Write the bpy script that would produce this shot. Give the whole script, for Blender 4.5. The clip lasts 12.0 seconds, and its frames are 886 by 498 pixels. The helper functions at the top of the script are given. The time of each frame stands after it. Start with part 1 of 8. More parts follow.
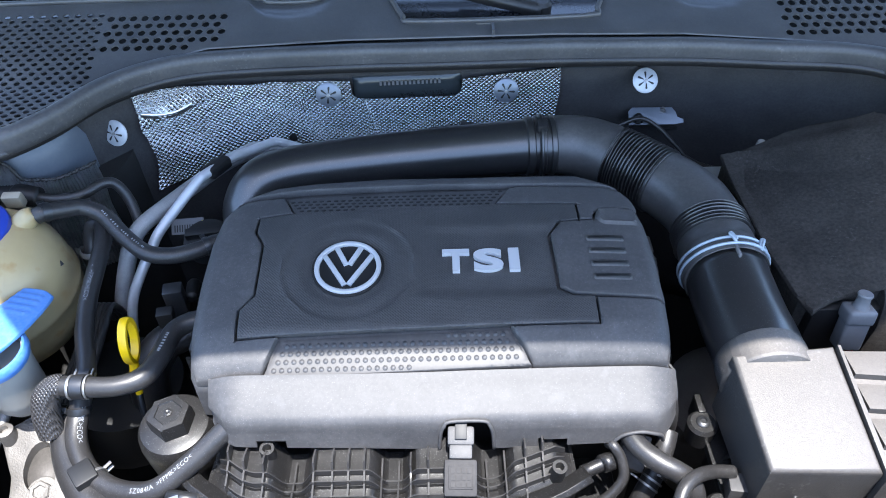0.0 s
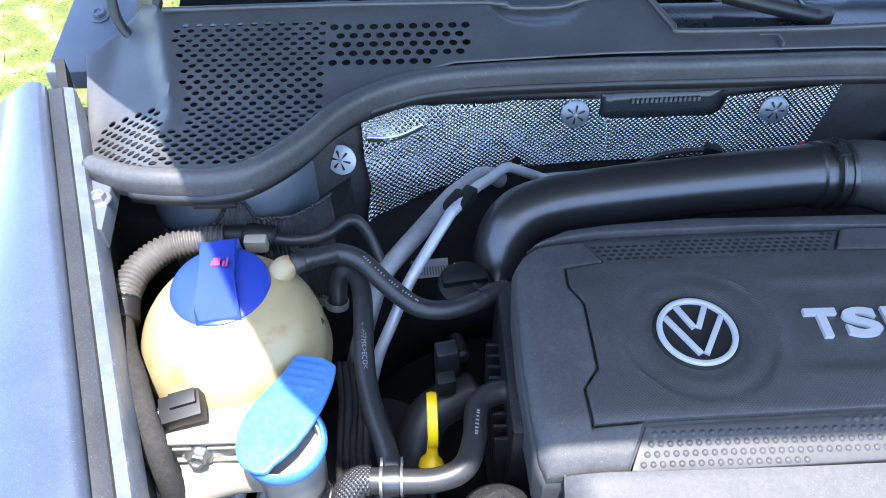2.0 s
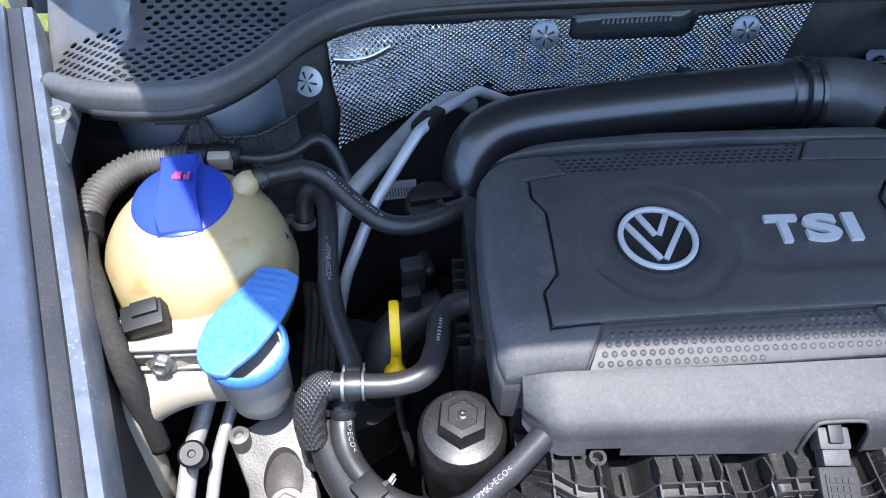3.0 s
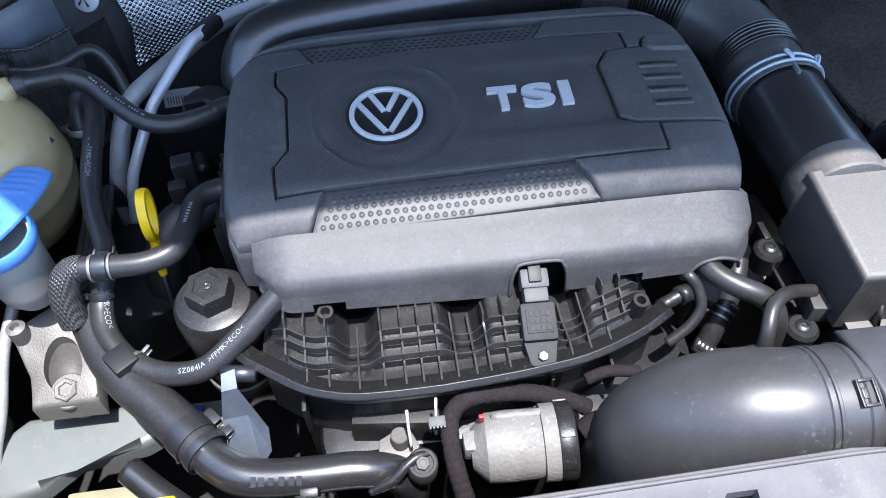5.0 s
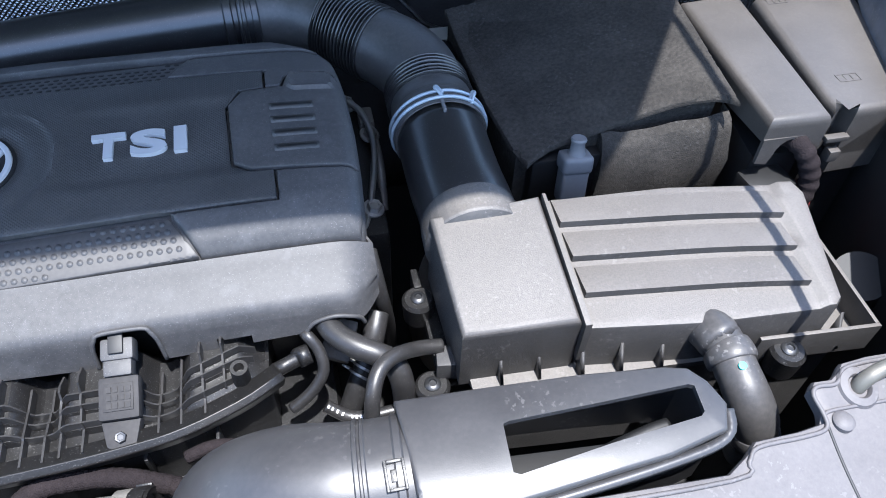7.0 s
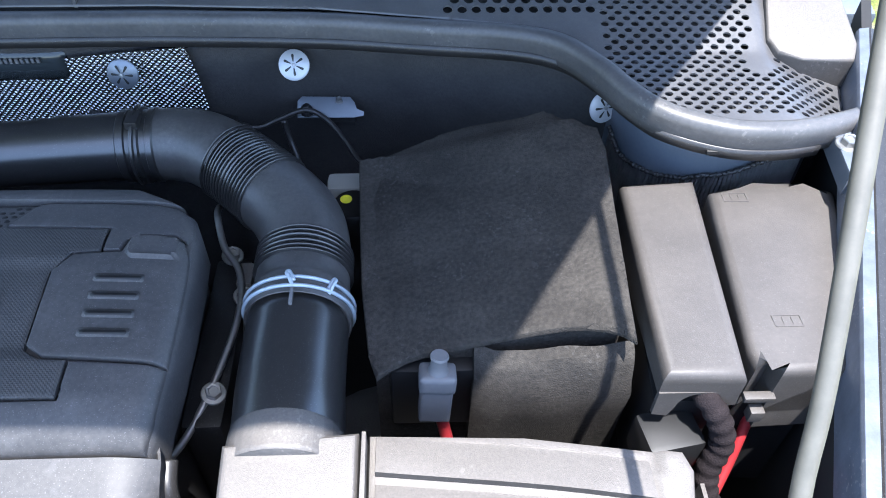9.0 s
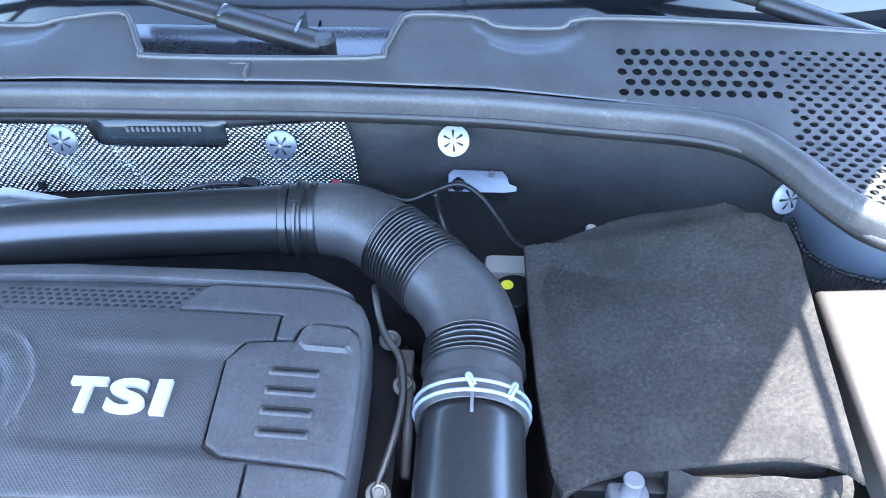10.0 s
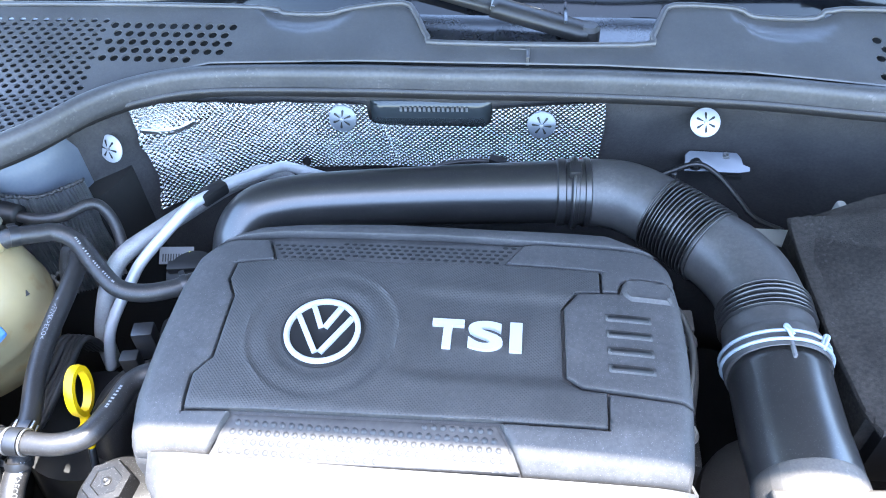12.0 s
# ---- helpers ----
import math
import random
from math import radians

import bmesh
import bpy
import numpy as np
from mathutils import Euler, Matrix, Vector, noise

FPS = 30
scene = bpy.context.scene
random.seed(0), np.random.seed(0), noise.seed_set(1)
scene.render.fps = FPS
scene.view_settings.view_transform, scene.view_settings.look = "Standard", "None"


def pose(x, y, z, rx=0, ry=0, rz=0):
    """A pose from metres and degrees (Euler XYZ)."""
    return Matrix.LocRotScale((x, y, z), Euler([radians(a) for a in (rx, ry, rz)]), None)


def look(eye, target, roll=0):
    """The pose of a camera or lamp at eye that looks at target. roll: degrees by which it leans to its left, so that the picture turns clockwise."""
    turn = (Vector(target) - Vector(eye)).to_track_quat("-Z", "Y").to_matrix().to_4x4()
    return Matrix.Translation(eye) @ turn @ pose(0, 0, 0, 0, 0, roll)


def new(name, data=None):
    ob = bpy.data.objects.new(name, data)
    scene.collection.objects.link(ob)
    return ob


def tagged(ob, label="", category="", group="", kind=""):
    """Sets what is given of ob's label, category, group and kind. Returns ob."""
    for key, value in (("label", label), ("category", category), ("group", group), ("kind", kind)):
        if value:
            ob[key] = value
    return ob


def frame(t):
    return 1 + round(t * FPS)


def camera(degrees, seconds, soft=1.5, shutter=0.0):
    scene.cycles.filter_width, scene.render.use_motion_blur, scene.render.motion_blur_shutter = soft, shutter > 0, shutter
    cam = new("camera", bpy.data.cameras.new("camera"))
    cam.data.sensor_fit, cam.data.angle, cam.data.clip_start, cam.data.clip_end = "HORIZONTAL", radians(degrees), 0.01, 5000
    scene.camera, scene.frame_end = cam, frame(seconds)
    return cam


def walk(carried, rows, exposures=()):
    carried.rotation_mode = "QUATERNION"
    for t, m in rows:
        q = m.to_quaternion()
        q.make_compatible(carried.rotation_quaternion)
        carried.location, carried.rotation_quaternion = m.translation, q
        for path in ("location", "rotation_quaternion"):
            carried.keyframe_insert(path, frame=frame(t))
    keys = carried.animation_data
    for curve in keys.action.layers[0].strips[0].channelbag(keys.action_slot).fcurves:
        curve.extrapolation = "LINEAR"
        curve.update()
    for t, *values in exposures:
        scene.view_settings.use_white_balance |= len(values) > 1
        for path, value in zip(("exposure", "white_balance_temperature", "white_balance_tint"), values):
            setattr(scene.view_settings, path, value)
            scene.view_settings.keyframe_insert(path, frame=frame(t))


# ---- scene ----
from mathutils.geometry import delaunay_2d_cdt

cam = camera(61.2, 12.0, soft=1.0)
PATH = [
    (0, (0.008, 0.02, 1.447), (0.008, 1.446, 0.045), -1.4),
    (0.5, (-0.074, 0.08, 1.449), (-0.052, 1.52, 0.061), -1.1),
    (1, (-0.207, 0.132, 1.433), (-0.178, 1.578, 0.052), -1.0),
    (1.5, (-0.298, 0.162, 1.417), (-0.261, 1.597, 0.025), -0.6),
    (2, (-0.346, 0.172, 1.398), (-0.308, 1.585, -0.018), -0.4),
    (2.5, (-0.347, 0.156, 1.374), (-0.308, 1.536, -0.073), -0.4),
    (3, (-0.316, 0.133, 1.361), (-0.268, 1.478, -0.118), -0.6),
    (3.2, (-0.305, 0.121, 1.358), (-0.256, 1.451, -0.135), -1.0),
    (4.8, (-0.141, 0.025, 1.348), (-0.004, 1.279, -0.203), -1.2),
    (5, (-0.111, 0.019, 1.35), (0.033, 1.267, -0.206), -1.2),
    (5.5, (-0.027, -0.004, 1.35), (0.155, 1.239, -0.206), -0.7),
    (6, (0.064, -0.023, 1.354), (0.298, 1.219, -0.196), 0.3),
    (6.5, (0.122, 0.003, 1.338), (0.398, 1.249, -0.202), 1.1),
    (7, (0.204, 0.035, 1.329), (0.515, 1.288, -0.199), 2.3),
    (7.2, (0.26, 0.023, 1.322), (0.581, 1.278, -0.202), 2.9),
    (8.8, (0.433, 0.175, 1.352), (0.545, 1.511, -0.133), 2.0),
    (9, (0.455, 0.198, 1.358), (0.527, 1.554, -0.11), 1.4),
    (9.5, (0.442, 0.24, 1.362), (0.423, 1.637, -0.069), 0.3),
    (10, (0.348, 0.268, 1.371), (0.246, 1.684, -0.038), -1.2),
    (10.5, (0.226, 0.292, 1.372), (0.079, 1.717, -0.023), -2.2),
    (11, (0.109, 0.288, 1.369), (-0.065, 1.713, -0.024), -2.7),
    (11.5, (0.061, 0.252, 1.372), (-0.13, 1.669, -0.026), -2.8),
    (12, (0.086, 0.161, 1.408), (-0.116, 1.571, 0.004), -2.9),
]

EXPOSURES = [(0.0, 2.5, 6150, 10), (0.5, 2.8, 5950, 10), (1.0, 3.1, 6000, 10), (1.5, 3.0, 6050, 10), (2.0, 2.65, 6100, 11), (2.5, 2.2, 6050, 11), (3.2, 2.1, 6050, 11), (5.0, 2.05, 6000, 11), (6.5, 2.1, 5950, 10), (7.2, 2.1, 5950, 10), (8.8, 2.35, 6050, 11), (9.0, 2.55, 6050, 11), (9.5, 3.35, 5950, 10), (10.0, 3.95, 5800, 10), (10.5, 4.35, 6500, 10), (11.0, 4.37, 6550, 10), (11.5, 4.24, 6550, 10), (12.0, 3.85, 6250, 10)]
walk(cam, [(t, look(eye, target, roll)) for t, eye, target, roll in PATH], EXPOSURES)

# ---- light: high sun from ahead of the car and a little to its left, clear sky ----
SUN_WAY = Vector((-0.08, 0.20, -1.0)).normalized()
world = bpy.data.worlds.new("sky_world")
scene.world = world
world.use_nodes = True
wn = world.node_tree.nodes
sky = wn.new("ShaderNodeTexSky")
sky.sky_type = "NISHITA"
sky.sun_disc = False
sky.sun_elevation = math.asin(-SUN_WAY.z)
sky.sun_rotation = math.atan2(-SUN_WAY.x, -SUN_WAY.y)
world.node_tree.links.new(sky.outputs[0], wn["Background"].inputs[0])
wn["Background"].inputs[1].default_value = 0.15
sun_data = bpy.data.lights.new("sun", "SUN")
sun_data.energy = 3.3
sun_data.angle = radians(0.6)
sun_data.color = (1.0, 0.955, 0.90)
sun = new("sun", sun_data)
sun.matrix_world = Matrix.Translation((0, 0, 6)) @ SUN_WAY.to_track_quat("-Z", "Y").to_matrix().to_4x4()


# ---- materials ----
DUST = (0.30, 0.275, 0.25)
def material(name, color, rough=0.5, metal=0.0, dust=None, dust_amount=0.0, grain=0.0, grain_size=900.0, vary=0.15, scale=14.0, spec=0.5, coat=0.0, stain=None, stain_amount=0.0, sunlit_dust=0.0, scuff=0.0, fleck=0.0):
    """A surface with a broad and a fine variation of tone, a film of dust and a fine relief."""
    m = bpy.data.materials.new(name)
    m.use_nodes = True
    n, l = m.node_tree.nodes, m.node_tree.links
    b = n["Principled BSDF"]
    b.inputs["Roughness"].default_value = rough
    b.inputs["Metallic"].default_value = metal
    b.inputs["Specular IOR Level"].default_value = spec
    b.inputs["Coat Weight"].default_value = coat
    tc = n.new("ShaderNodeTexCoord")
    big = n.new("ShaderNodeTexNoise")
    big.inputs["Scale"].default_value = scale
    big.inputs["Detail"].default_value = 6
    big.inputs["Roughness"].default_value = 0.65
    fine = n.new("ShaderNodeTexNoise")
    fine.inputs["Scale"].default_value = scale * 18
    fine.inputs["Detail"].default_value = 3
    l.new(tc.outputs["Object"], big.inputs["Vector"])
    l.new(tc.outputs["Object"], fine.inputs["Vector"])
    ramp = n.new("ShaderNodeValToRGB")
    lo, hi = [c * (1 - vary) for c in color], [min(1, c * (1 + vary)) for c in color]
    ramp.color_ramp.elements[0].color = (*lo, 1)
    ramp.color_ramp.elements[1].color = (*hi, 1)
    ramp.color_ramp.elements[0].position, ramp.color_ramp.elements[1].position = 0.3, 0.7
    l.new(big.outputs["Fac"], ramp.inputs["Fac"])
    out = ramp.outputs["Color"]
    rough_out = None
    if dust:
        speck = n.new("ShaderNodeMath")
        speck.operation = "MULTIPLY"
        l.new(big.outputs["Fac"], speck.inputs[0])
        l.new(fine.outputs["Fac"], speck.inputs[1])
        curve = n.new("ShaderNodeMapRange")
        curve.inputs["From Min"].default_value, curve.inputs["From Max"].default_value = 0.12, 0.42
        curve.inputs["To Min"].default_value, curve.inputs["To Max"].default_value = dust_amount * 0.22, dust_amount * 0.62
        l.new(speck.outputs[0], curve.inputs["Value"])
        mix = n.new("ShaderNodeMix")
        mix.data_type = "RGBA"
        l.new(curve.outputs[0], mix.inputs["Factor"])
        l.new(out, mix.inputs["A"])
        mix.inputs["B"].default_value = (*dust, 1)
        out = mix.outputs["Result"]
        dull = n.new("ShaderNodeMapRange")
        dull.inputs["To Min"].default_value, dull.inputs["To Max"].default_value = rough, min(1, rough + 0.35)
        l.new(curve.outputs[0], dull.inputs["Value"])
        rough_out = dull.outputs[0]
    if stain:
        spot = n.new("ShaderNodeTexNoise")
        spot.inputs["Scale"].default_value = scale * 4.3
        spot.inputs["Detail"].default_value = 5
        l.new(tc.outputs["Object"], spot.inputs["Vector"])
        cut = n.new("ShaderNodeMapRange")
        cut.inputs["From Min"].default_value, cut.inputs["From Max"].default_value = 0.58, 0.70
        cut.inputs["To Max"].default_value = stain_amount
        l.new(spot.outputs["Fac"], cut.inputs["Value"])
        mix = n.new("ShaderNodeMix")
        mix.data_type = "RGBA"
        l.new(cut.outputs[0], mix.inputs["Factor"])
        l.new(out, mix.inputs["A"])
        mix.inputs["B"].default_value = (*stain, 1)
        out = mix.outputs["Result"]
    def over(fac, tone):
        lay = n.new("ShaderNodeMix")
        lay.data_type = "RGBA"
        l.new(fac, lay.inputs["Factor"])
        l.new(out, lay.inputs["A"])
        lay.inputs["B"].default_value = (*tone, 1)
        return lay.outputs["Result"]

    def times(a, c):
        mul = n.new("ShaderNodeMath")
        mul.operation = "MULTIPLY"
        l.new(a, mul.inputs[0])
        l.new(c, mul.inputs[1])
        return mul.outputs[0]

    def cut_off(src, low, high, most):
        rng = n.new("ShaderNodeMapRange")
        rng.inputs["From Min"].default_value, rng.inputs["From Max"].default_value = low, high
        rng.inputs["To Max"].default_value = most
        l.new(src, rng.inputs["Value"])
        return rng.outputs[0]

    def grainy(size, detail=4):
        tx = n.new("ShaderNodeTexNoise")
        tx.inputs["Scale"].default_value = size
        tx.inputs["Detail"].default_value = detail
        l.new(tc.outputs["Object"], tx.inputs["Vector"])
        return tx.outputs["Fac"]

    if sunlit_dust:  # dust on what faces up, set paler to lift sunlit tops over the sides
        geo = n.new("ShaderNodeNewGeometry")
        axes = n.new("ShaderNodeSeparateXYZ")
        l.new(geo.outputs["True Normal"], axes.inputs[0])
        out = over(times(cut_off(axes.outputs[2], 0.45, 0.95, sunlit_dust), cut_off(grainy(520, 2), -0.6, 0.9, 1.0)), dust or DUST)
    if scuff:  # pale scratched flecks in loose groups
        out = over(times(cut_off(grainy(230), 0.60, 0.63, 1.0), cut_off(grainy(22), 0.50, 0.62, scuff)), (0.36, 0.345, 0.33))
    if fleck:  # fine pale specks
        out = over(cut_off(grainy(900, 1), 0.66, 0.72, fleck), (0.5, 0.5, 0.5))
    l.new(out, b.inputs["Base Color"])
    if rough_out:
        l.new(rough_out, b.inputs["Roughness"])
    if grain:
        tex = n.new("ShaderNodeTexNoise")
        tex.inputs["Scale"].default_value = grain_size
        tex.inputs["Detail"].default_value = 2
        l.new(tc.outputs["Object"], tex.inputs["Vector"])
        bump = n.new("ShaderNodeBump")
        bump.inputs["Strength"].default_value = grain
        bump.inputs["Distance"].default_value = 0.001
        l.new(tex.outputs["Fac"], bump.inputs["Height"])
        l.new(bump.outputs["Normal"], b.inputs["Normal"])
    return m


def weave(m, pitch, strength, angle=45.0, distance=0.0006):
    """Two crossing waves as a relief: a small lozenge pattern."""
    n, l = m.node_tree.nodes, m.node_tree.links
    tc = n.new("ShaderNodeTexCoord")
    heights = []
    for a in (angle, -angle):
        mp = n.new("ShaderNodeMapping")
        mp.inputs["Rotation"].default_value = (0, 0, radians(a))
        l.new(tc.outputs["Object"], mp.inputs["Vector"])
        w = n.new("ShaderNodeTexWave")
        w.inputs["Scale"].default_value = 0.314 / pitch
        l.new(mp.outputs[0], w.inputs["Vector"])
        heights.append(w.outputs["Fac"])
    add = n.new("ShaderNodeMath")
    add.operation = "MULTIPLY"
    l.new(heights[0], add.inputs[0])
    l.new(heights[1], add.inputs[1])
    bump = n.new("ShaderNodeBump")
    bump.inputs["Strength"].default_value = strength
    bump.inputs["Distance"].default_value = distance
    l.new(add.outputs[0], bump.inputs["Height"])
    l.new(bump.outputs["Normal"], n["Principled BSDF"].inputs["Normal"])
    return m


M_COVER = material("black_satin_plastic", (0.026, 0.027, 0.030), 0.54, dust=DUST, dust_amount=0.22, grain=0.10, grain_size=1500, spec=0.45, fleck=0.11, stain=(0.095, 0.095, 0.098), stain_amount=0.24)
M_COVER_TEX = weave(material("woven_black_plastic", (0.022, 0.023, 0.025), 0.5, dust=DUST, dust_amount=0.18), 0.0024, 0.5, distance=0.0005)
M_MESH = material("black_honeycomb_plastic", (0.014, 0.014, 0.016), 0.5, dust=DUST, dust_amount=0.2)
M_DARK = material("deep_black_plastic", (0.006, 0.006, 0.0065), 0.55)
M_PIPE = material("smooth_black_plastic", (0.010, 0.010, 0.011), 0.27, dust=DUST, dust_amount=0.06, grain=0.04, fleck=0.12, spec=1.0)
M_RUBBER = material("black_rubber", (0.011, 0.011, 0.012), 0.38, dust=DUST, dust_amount=0.09, grain=0.12, grain_size=1200, fleck=0.10)
M_SEAL = material("grey_dusty_rubber_seal", (0.038, 0.040, 0.044), 0.42, dust=DUST, dust_amount=0.26, grain=0.15, grain_size=900, scuff=0.12)
M_COWL = material("grey_black_cowl_plastic", (0.050, 0.051, 0.055), 0.36, dust=DUST, dust_amount=0.14, grain=0.15, grain_size=1600, spec=0.7, fleck=0.06)
# box, fuse and panel plastics: their up-facing dust also stands in for sun
M_BOX = material("dusty_dark_grey_plastic", (0.026, 0.0255, 0.026), 0.5, dust=(0.32, 0.285, 0.25), dust_amount=0.12, grain=0.35, grain_size=1300, sunlit_dust=0.30, scuff=0.10)
M_FUSE = material("dusty_grey_box_plastic", (0.036, 0.033, 0.031), 0.54, dust=(0.30, 0.262, 0.23), dust_amount=0.13, grain=0.2, grain_size=1100, sunlit_dust=0.08, fleck=0.08)
M_FELT = material("black_felt", (0.0125, 0.0125, 0.013), 0.95, dust=(0.34, 0.30, 0.25), dust_amount=0.19, grain=0.9, grain_size=700, spec=0.05, fleck=0.03, scuff=0.05)
M_DUCT = material("semi_gloss_black_duct_plastic", (0.026, 0.026, 0.0285), 0.40, dust=DUST, dust_amount=0.10, grain=0.05, scuff=0.12, spec=0.6)
M_SLAM = material("dusty_grey_panel_plastic", (0.050, 0.047, 0.052), 0.58, dust=DUST, dust_amount=0.18, grain=0.06, grain_size=1400, spec=0.45, sunlit_dust=0.14, scuff=0.10)
M_MANIFOLD = material("black_moulded_nylon", (0.0060, 0.0060, 0.0065), 0.38, dust=DUST, dust_amount=0.05, grain=0.14, grain_size=700, fleck=0.16, spec=0.45)
M_SENSOR = material("matt_black_sensor_plastic", (0.016, 0.016, 0.018), 0.6, dust=DUST, dust_amount=0.14, spec=0.2)
M_RIB = material("dusty_nylon_rib", (0.014, 0.014, 0.015), 0.36, dust=DUST, dust_amount=0.13, grain=0.1, spec=0.5)
M_ELBOW = material("dusty_grey_black_hose_plastic", (0.024, 0.024, 0.026), 0.42, dust=DUST, dust_amount=0.22, grain=0.08, scuff=0.25)
M_ROD = material("brownish_steel_rod", (0.12, 0.115, 0.10), 0.5, 0.4, vary=0.2, scale=40, dust=(0.2, 0.18, 0.15), dust_amount=0.4)
M_PLATE = material("grey_green_body_plate_paint", (0.115, 0.130, 0.128), 0.45, vary=0.15, dust=(0.14, 0.13, 0.11), dust_amount=0.4, scuff=0.2)
M_CHROME = material("satin_silver_letter", (0.47, 0.48, 0.50), 0.35, 0.25, vary=0.03)
M_STEEL = material("zinc_plated_steel", (0.34, 0.34, 0.335), 0.38, 0.85, dust=(0.24, 0.22, 0.19), dust_amount=0.4, vary=0.12)
M_DARKSTEEL = material("dark_steel", (0.055, 0.058, 0.064), 0.36, 0.8, dust=DUST, dust_amount=0.12)
M_ALU = material("cast_aluminium", (0.145, 0.14, 0.132), 0.5, 0.45, dust=(0.15, 0.13, 0.11), dust_amount=0.6, grain=0.5, grain_size=500, vary=0.25)
M_ALUPIPE = material("painted_grey_aluminium_pipe", (0.50, 0.51, 0.53), 0.38, 0.3, vary=0.10, scale=30, scuff=0.2)
M_ALUROUGH = material("corroded_aluminium_pipe", (0.33, 0.33, 0.33), 0.5, 0.4, dust=(0.6, 0.6, 0.6), dust_amount=0.5, grain=0.6, grain_size=500, vary=0.3, scuff=0.8, fleck=0.6)
M_CLAMP = material("pale_blue_grey_clamp_steel", (0.34, 0.40, 0.46), 0.42, 0.3, vary=0.05)
M_TANK = material("yellowed_white_polyethylene", (0.36, 0.285, 0.150), 0.34, vary=0.12, scale=9, stain=(0.28, 0.155, 0.045), stain_amount=0.5)
M_TANKBASE = material("ivory_plastic", (0.30, 0.27, 0.205), 0.42, vary=0.08, dust=(0.22, 0.18, 0.14), dust_amount=0.35)
M_NECK = material("milky_white_plastic", (0.29, 0.285, 0.262), 0.40, vary=0.06)
M_CAPBLUE = material("deep_blue_cap_plastic", (0.020, 0.045, 0.30), 0.36, vary=0.05)
M_LIDBLUE = material("bright_blue_lid_plastic", (0.012, 0.135, 0.46), 0.36, vary=0.05, dust=(0.36, 0.46, 0.56), dust_amount=0.42)
M_YELLOW = material("yellow_handle_plastic", (0.75, 0.47, 0.003), 0.35, vary=0.04)
M_RED = material("red_cable_sleeve", (0.26, 0.018, 0.022), 0.5)
M_WHITE = material("white_print", (0.72, 0.73, 0.74), 0.55, vary=0.05)
M_PRINT_DIM = material("grey_print", (0.26, 0.27, 0.285), 0.55, vary=0.1)
M_BODY = material("silver_blue_metallic_paint", (0.050, 0.064, 0.098), 0.30, 0.35, vary=0.10, coat=0.8, grain=0.05, grain_size=2500, dust=(0.33, 0.33, 0.34), dust_amount=0.12, fleck=0.14)
M_BODYIN = material("silver_blue_inner_body_paint", (0.085, 0.105, 0.135), 0.42, 0.2, vary=0.10, dust=(0.26, 0.25, 0.23), dust_amount=0.25)
M_FLANGE = material("dusty_blue_wing_flange_paint", (0.070, 0.085, 0.115), 0.42, 0.1, vary=0.3, scale=40, dust=(0.3, 0.3, 0.3), dust_amount=0.22, scuff=0.3)
M_GLASS_DARK = material("dark_windscreen_glass", (0.008, 0.009, 0.011), 0.06, spec=0.35, vary=0.1)
M_FRIT = material("glossy_black_glass_edge", (0.02, 0.022, 0.026), 0.16, spec=0.9, vary=0.1, dust=(0.3, 0.32, 0.36), dust_amount=0.12)
M_WIPER = material("satin_black_wiper_paint", (0.010, 0.010, 0.011), 0.40, dust=DUST, dust_amount=0.12)
M_PUMP = material("grey_cast_pump_housing", (0.150, 0.143, 0.130), 0.6, 0.1, vary=0.22, scale=30, grain=0.8, grain_size=260, dust=(0.2, 0.18, 0.15), dust_amount=0.3, scuff=0.35)
M_CLOTH = material("black_cloth_tape", (0.010, 0.0080, 0.009), 0.9, grain=1.0, grain_size=700, dust=(0.2, 0.16, 0.16), dust_amount=0.10, spec=0.1)
# also on painted metal deep in the bay, where near-black stands for shade
M_LINER = material("near_black_bay_liner", (0.007, 0.007, 0.007), 0.8, vary=0.3, dust=(0.06, 0.05, 0.04), dust_amount=0.2)
M_BOOT = material("grey_rubber_boot", (0.10, 0.104, 0.112), 0.5, dust=DUST, dust_amount=0.25)
M_HOSE = material("dusty_grey_black_pipe_plastic", (0.022, 0.0225, 0.024), 0.40, dust=DUST, dust_amount=0.26, vary=0.3, grain=0.05, spec=0.7, stain=(0.10, 0.10, 0.102), stain_amount=0.28, fleck=0.06)
M_TAPE = material("grey_black_loom_tape", (0.014, 0.0135, 0.013), 0.8, grain=0.9, grain_size=800, dust=DUST, dust_amount=0.16, spec=0.15)
M_CAST = material("oily_cast_metal", (0.050, 0.046, 0.042), 0.6, 0.2, vary=0.3, grain=0.4, grain_size=500, dust=DUST, dust_amount=0.3)
M_CLEAR = material("smoky_clear_window_plastic", (0.030, 0.036, 0.040), 0.15, vary=0.1)


M_FOILPLAIN = material("crumpled_aluminium_foil", (0.80, 0.82, 0.85), 0.36, 1.0, vary=0.08, grain=0.35, grain_size=120)


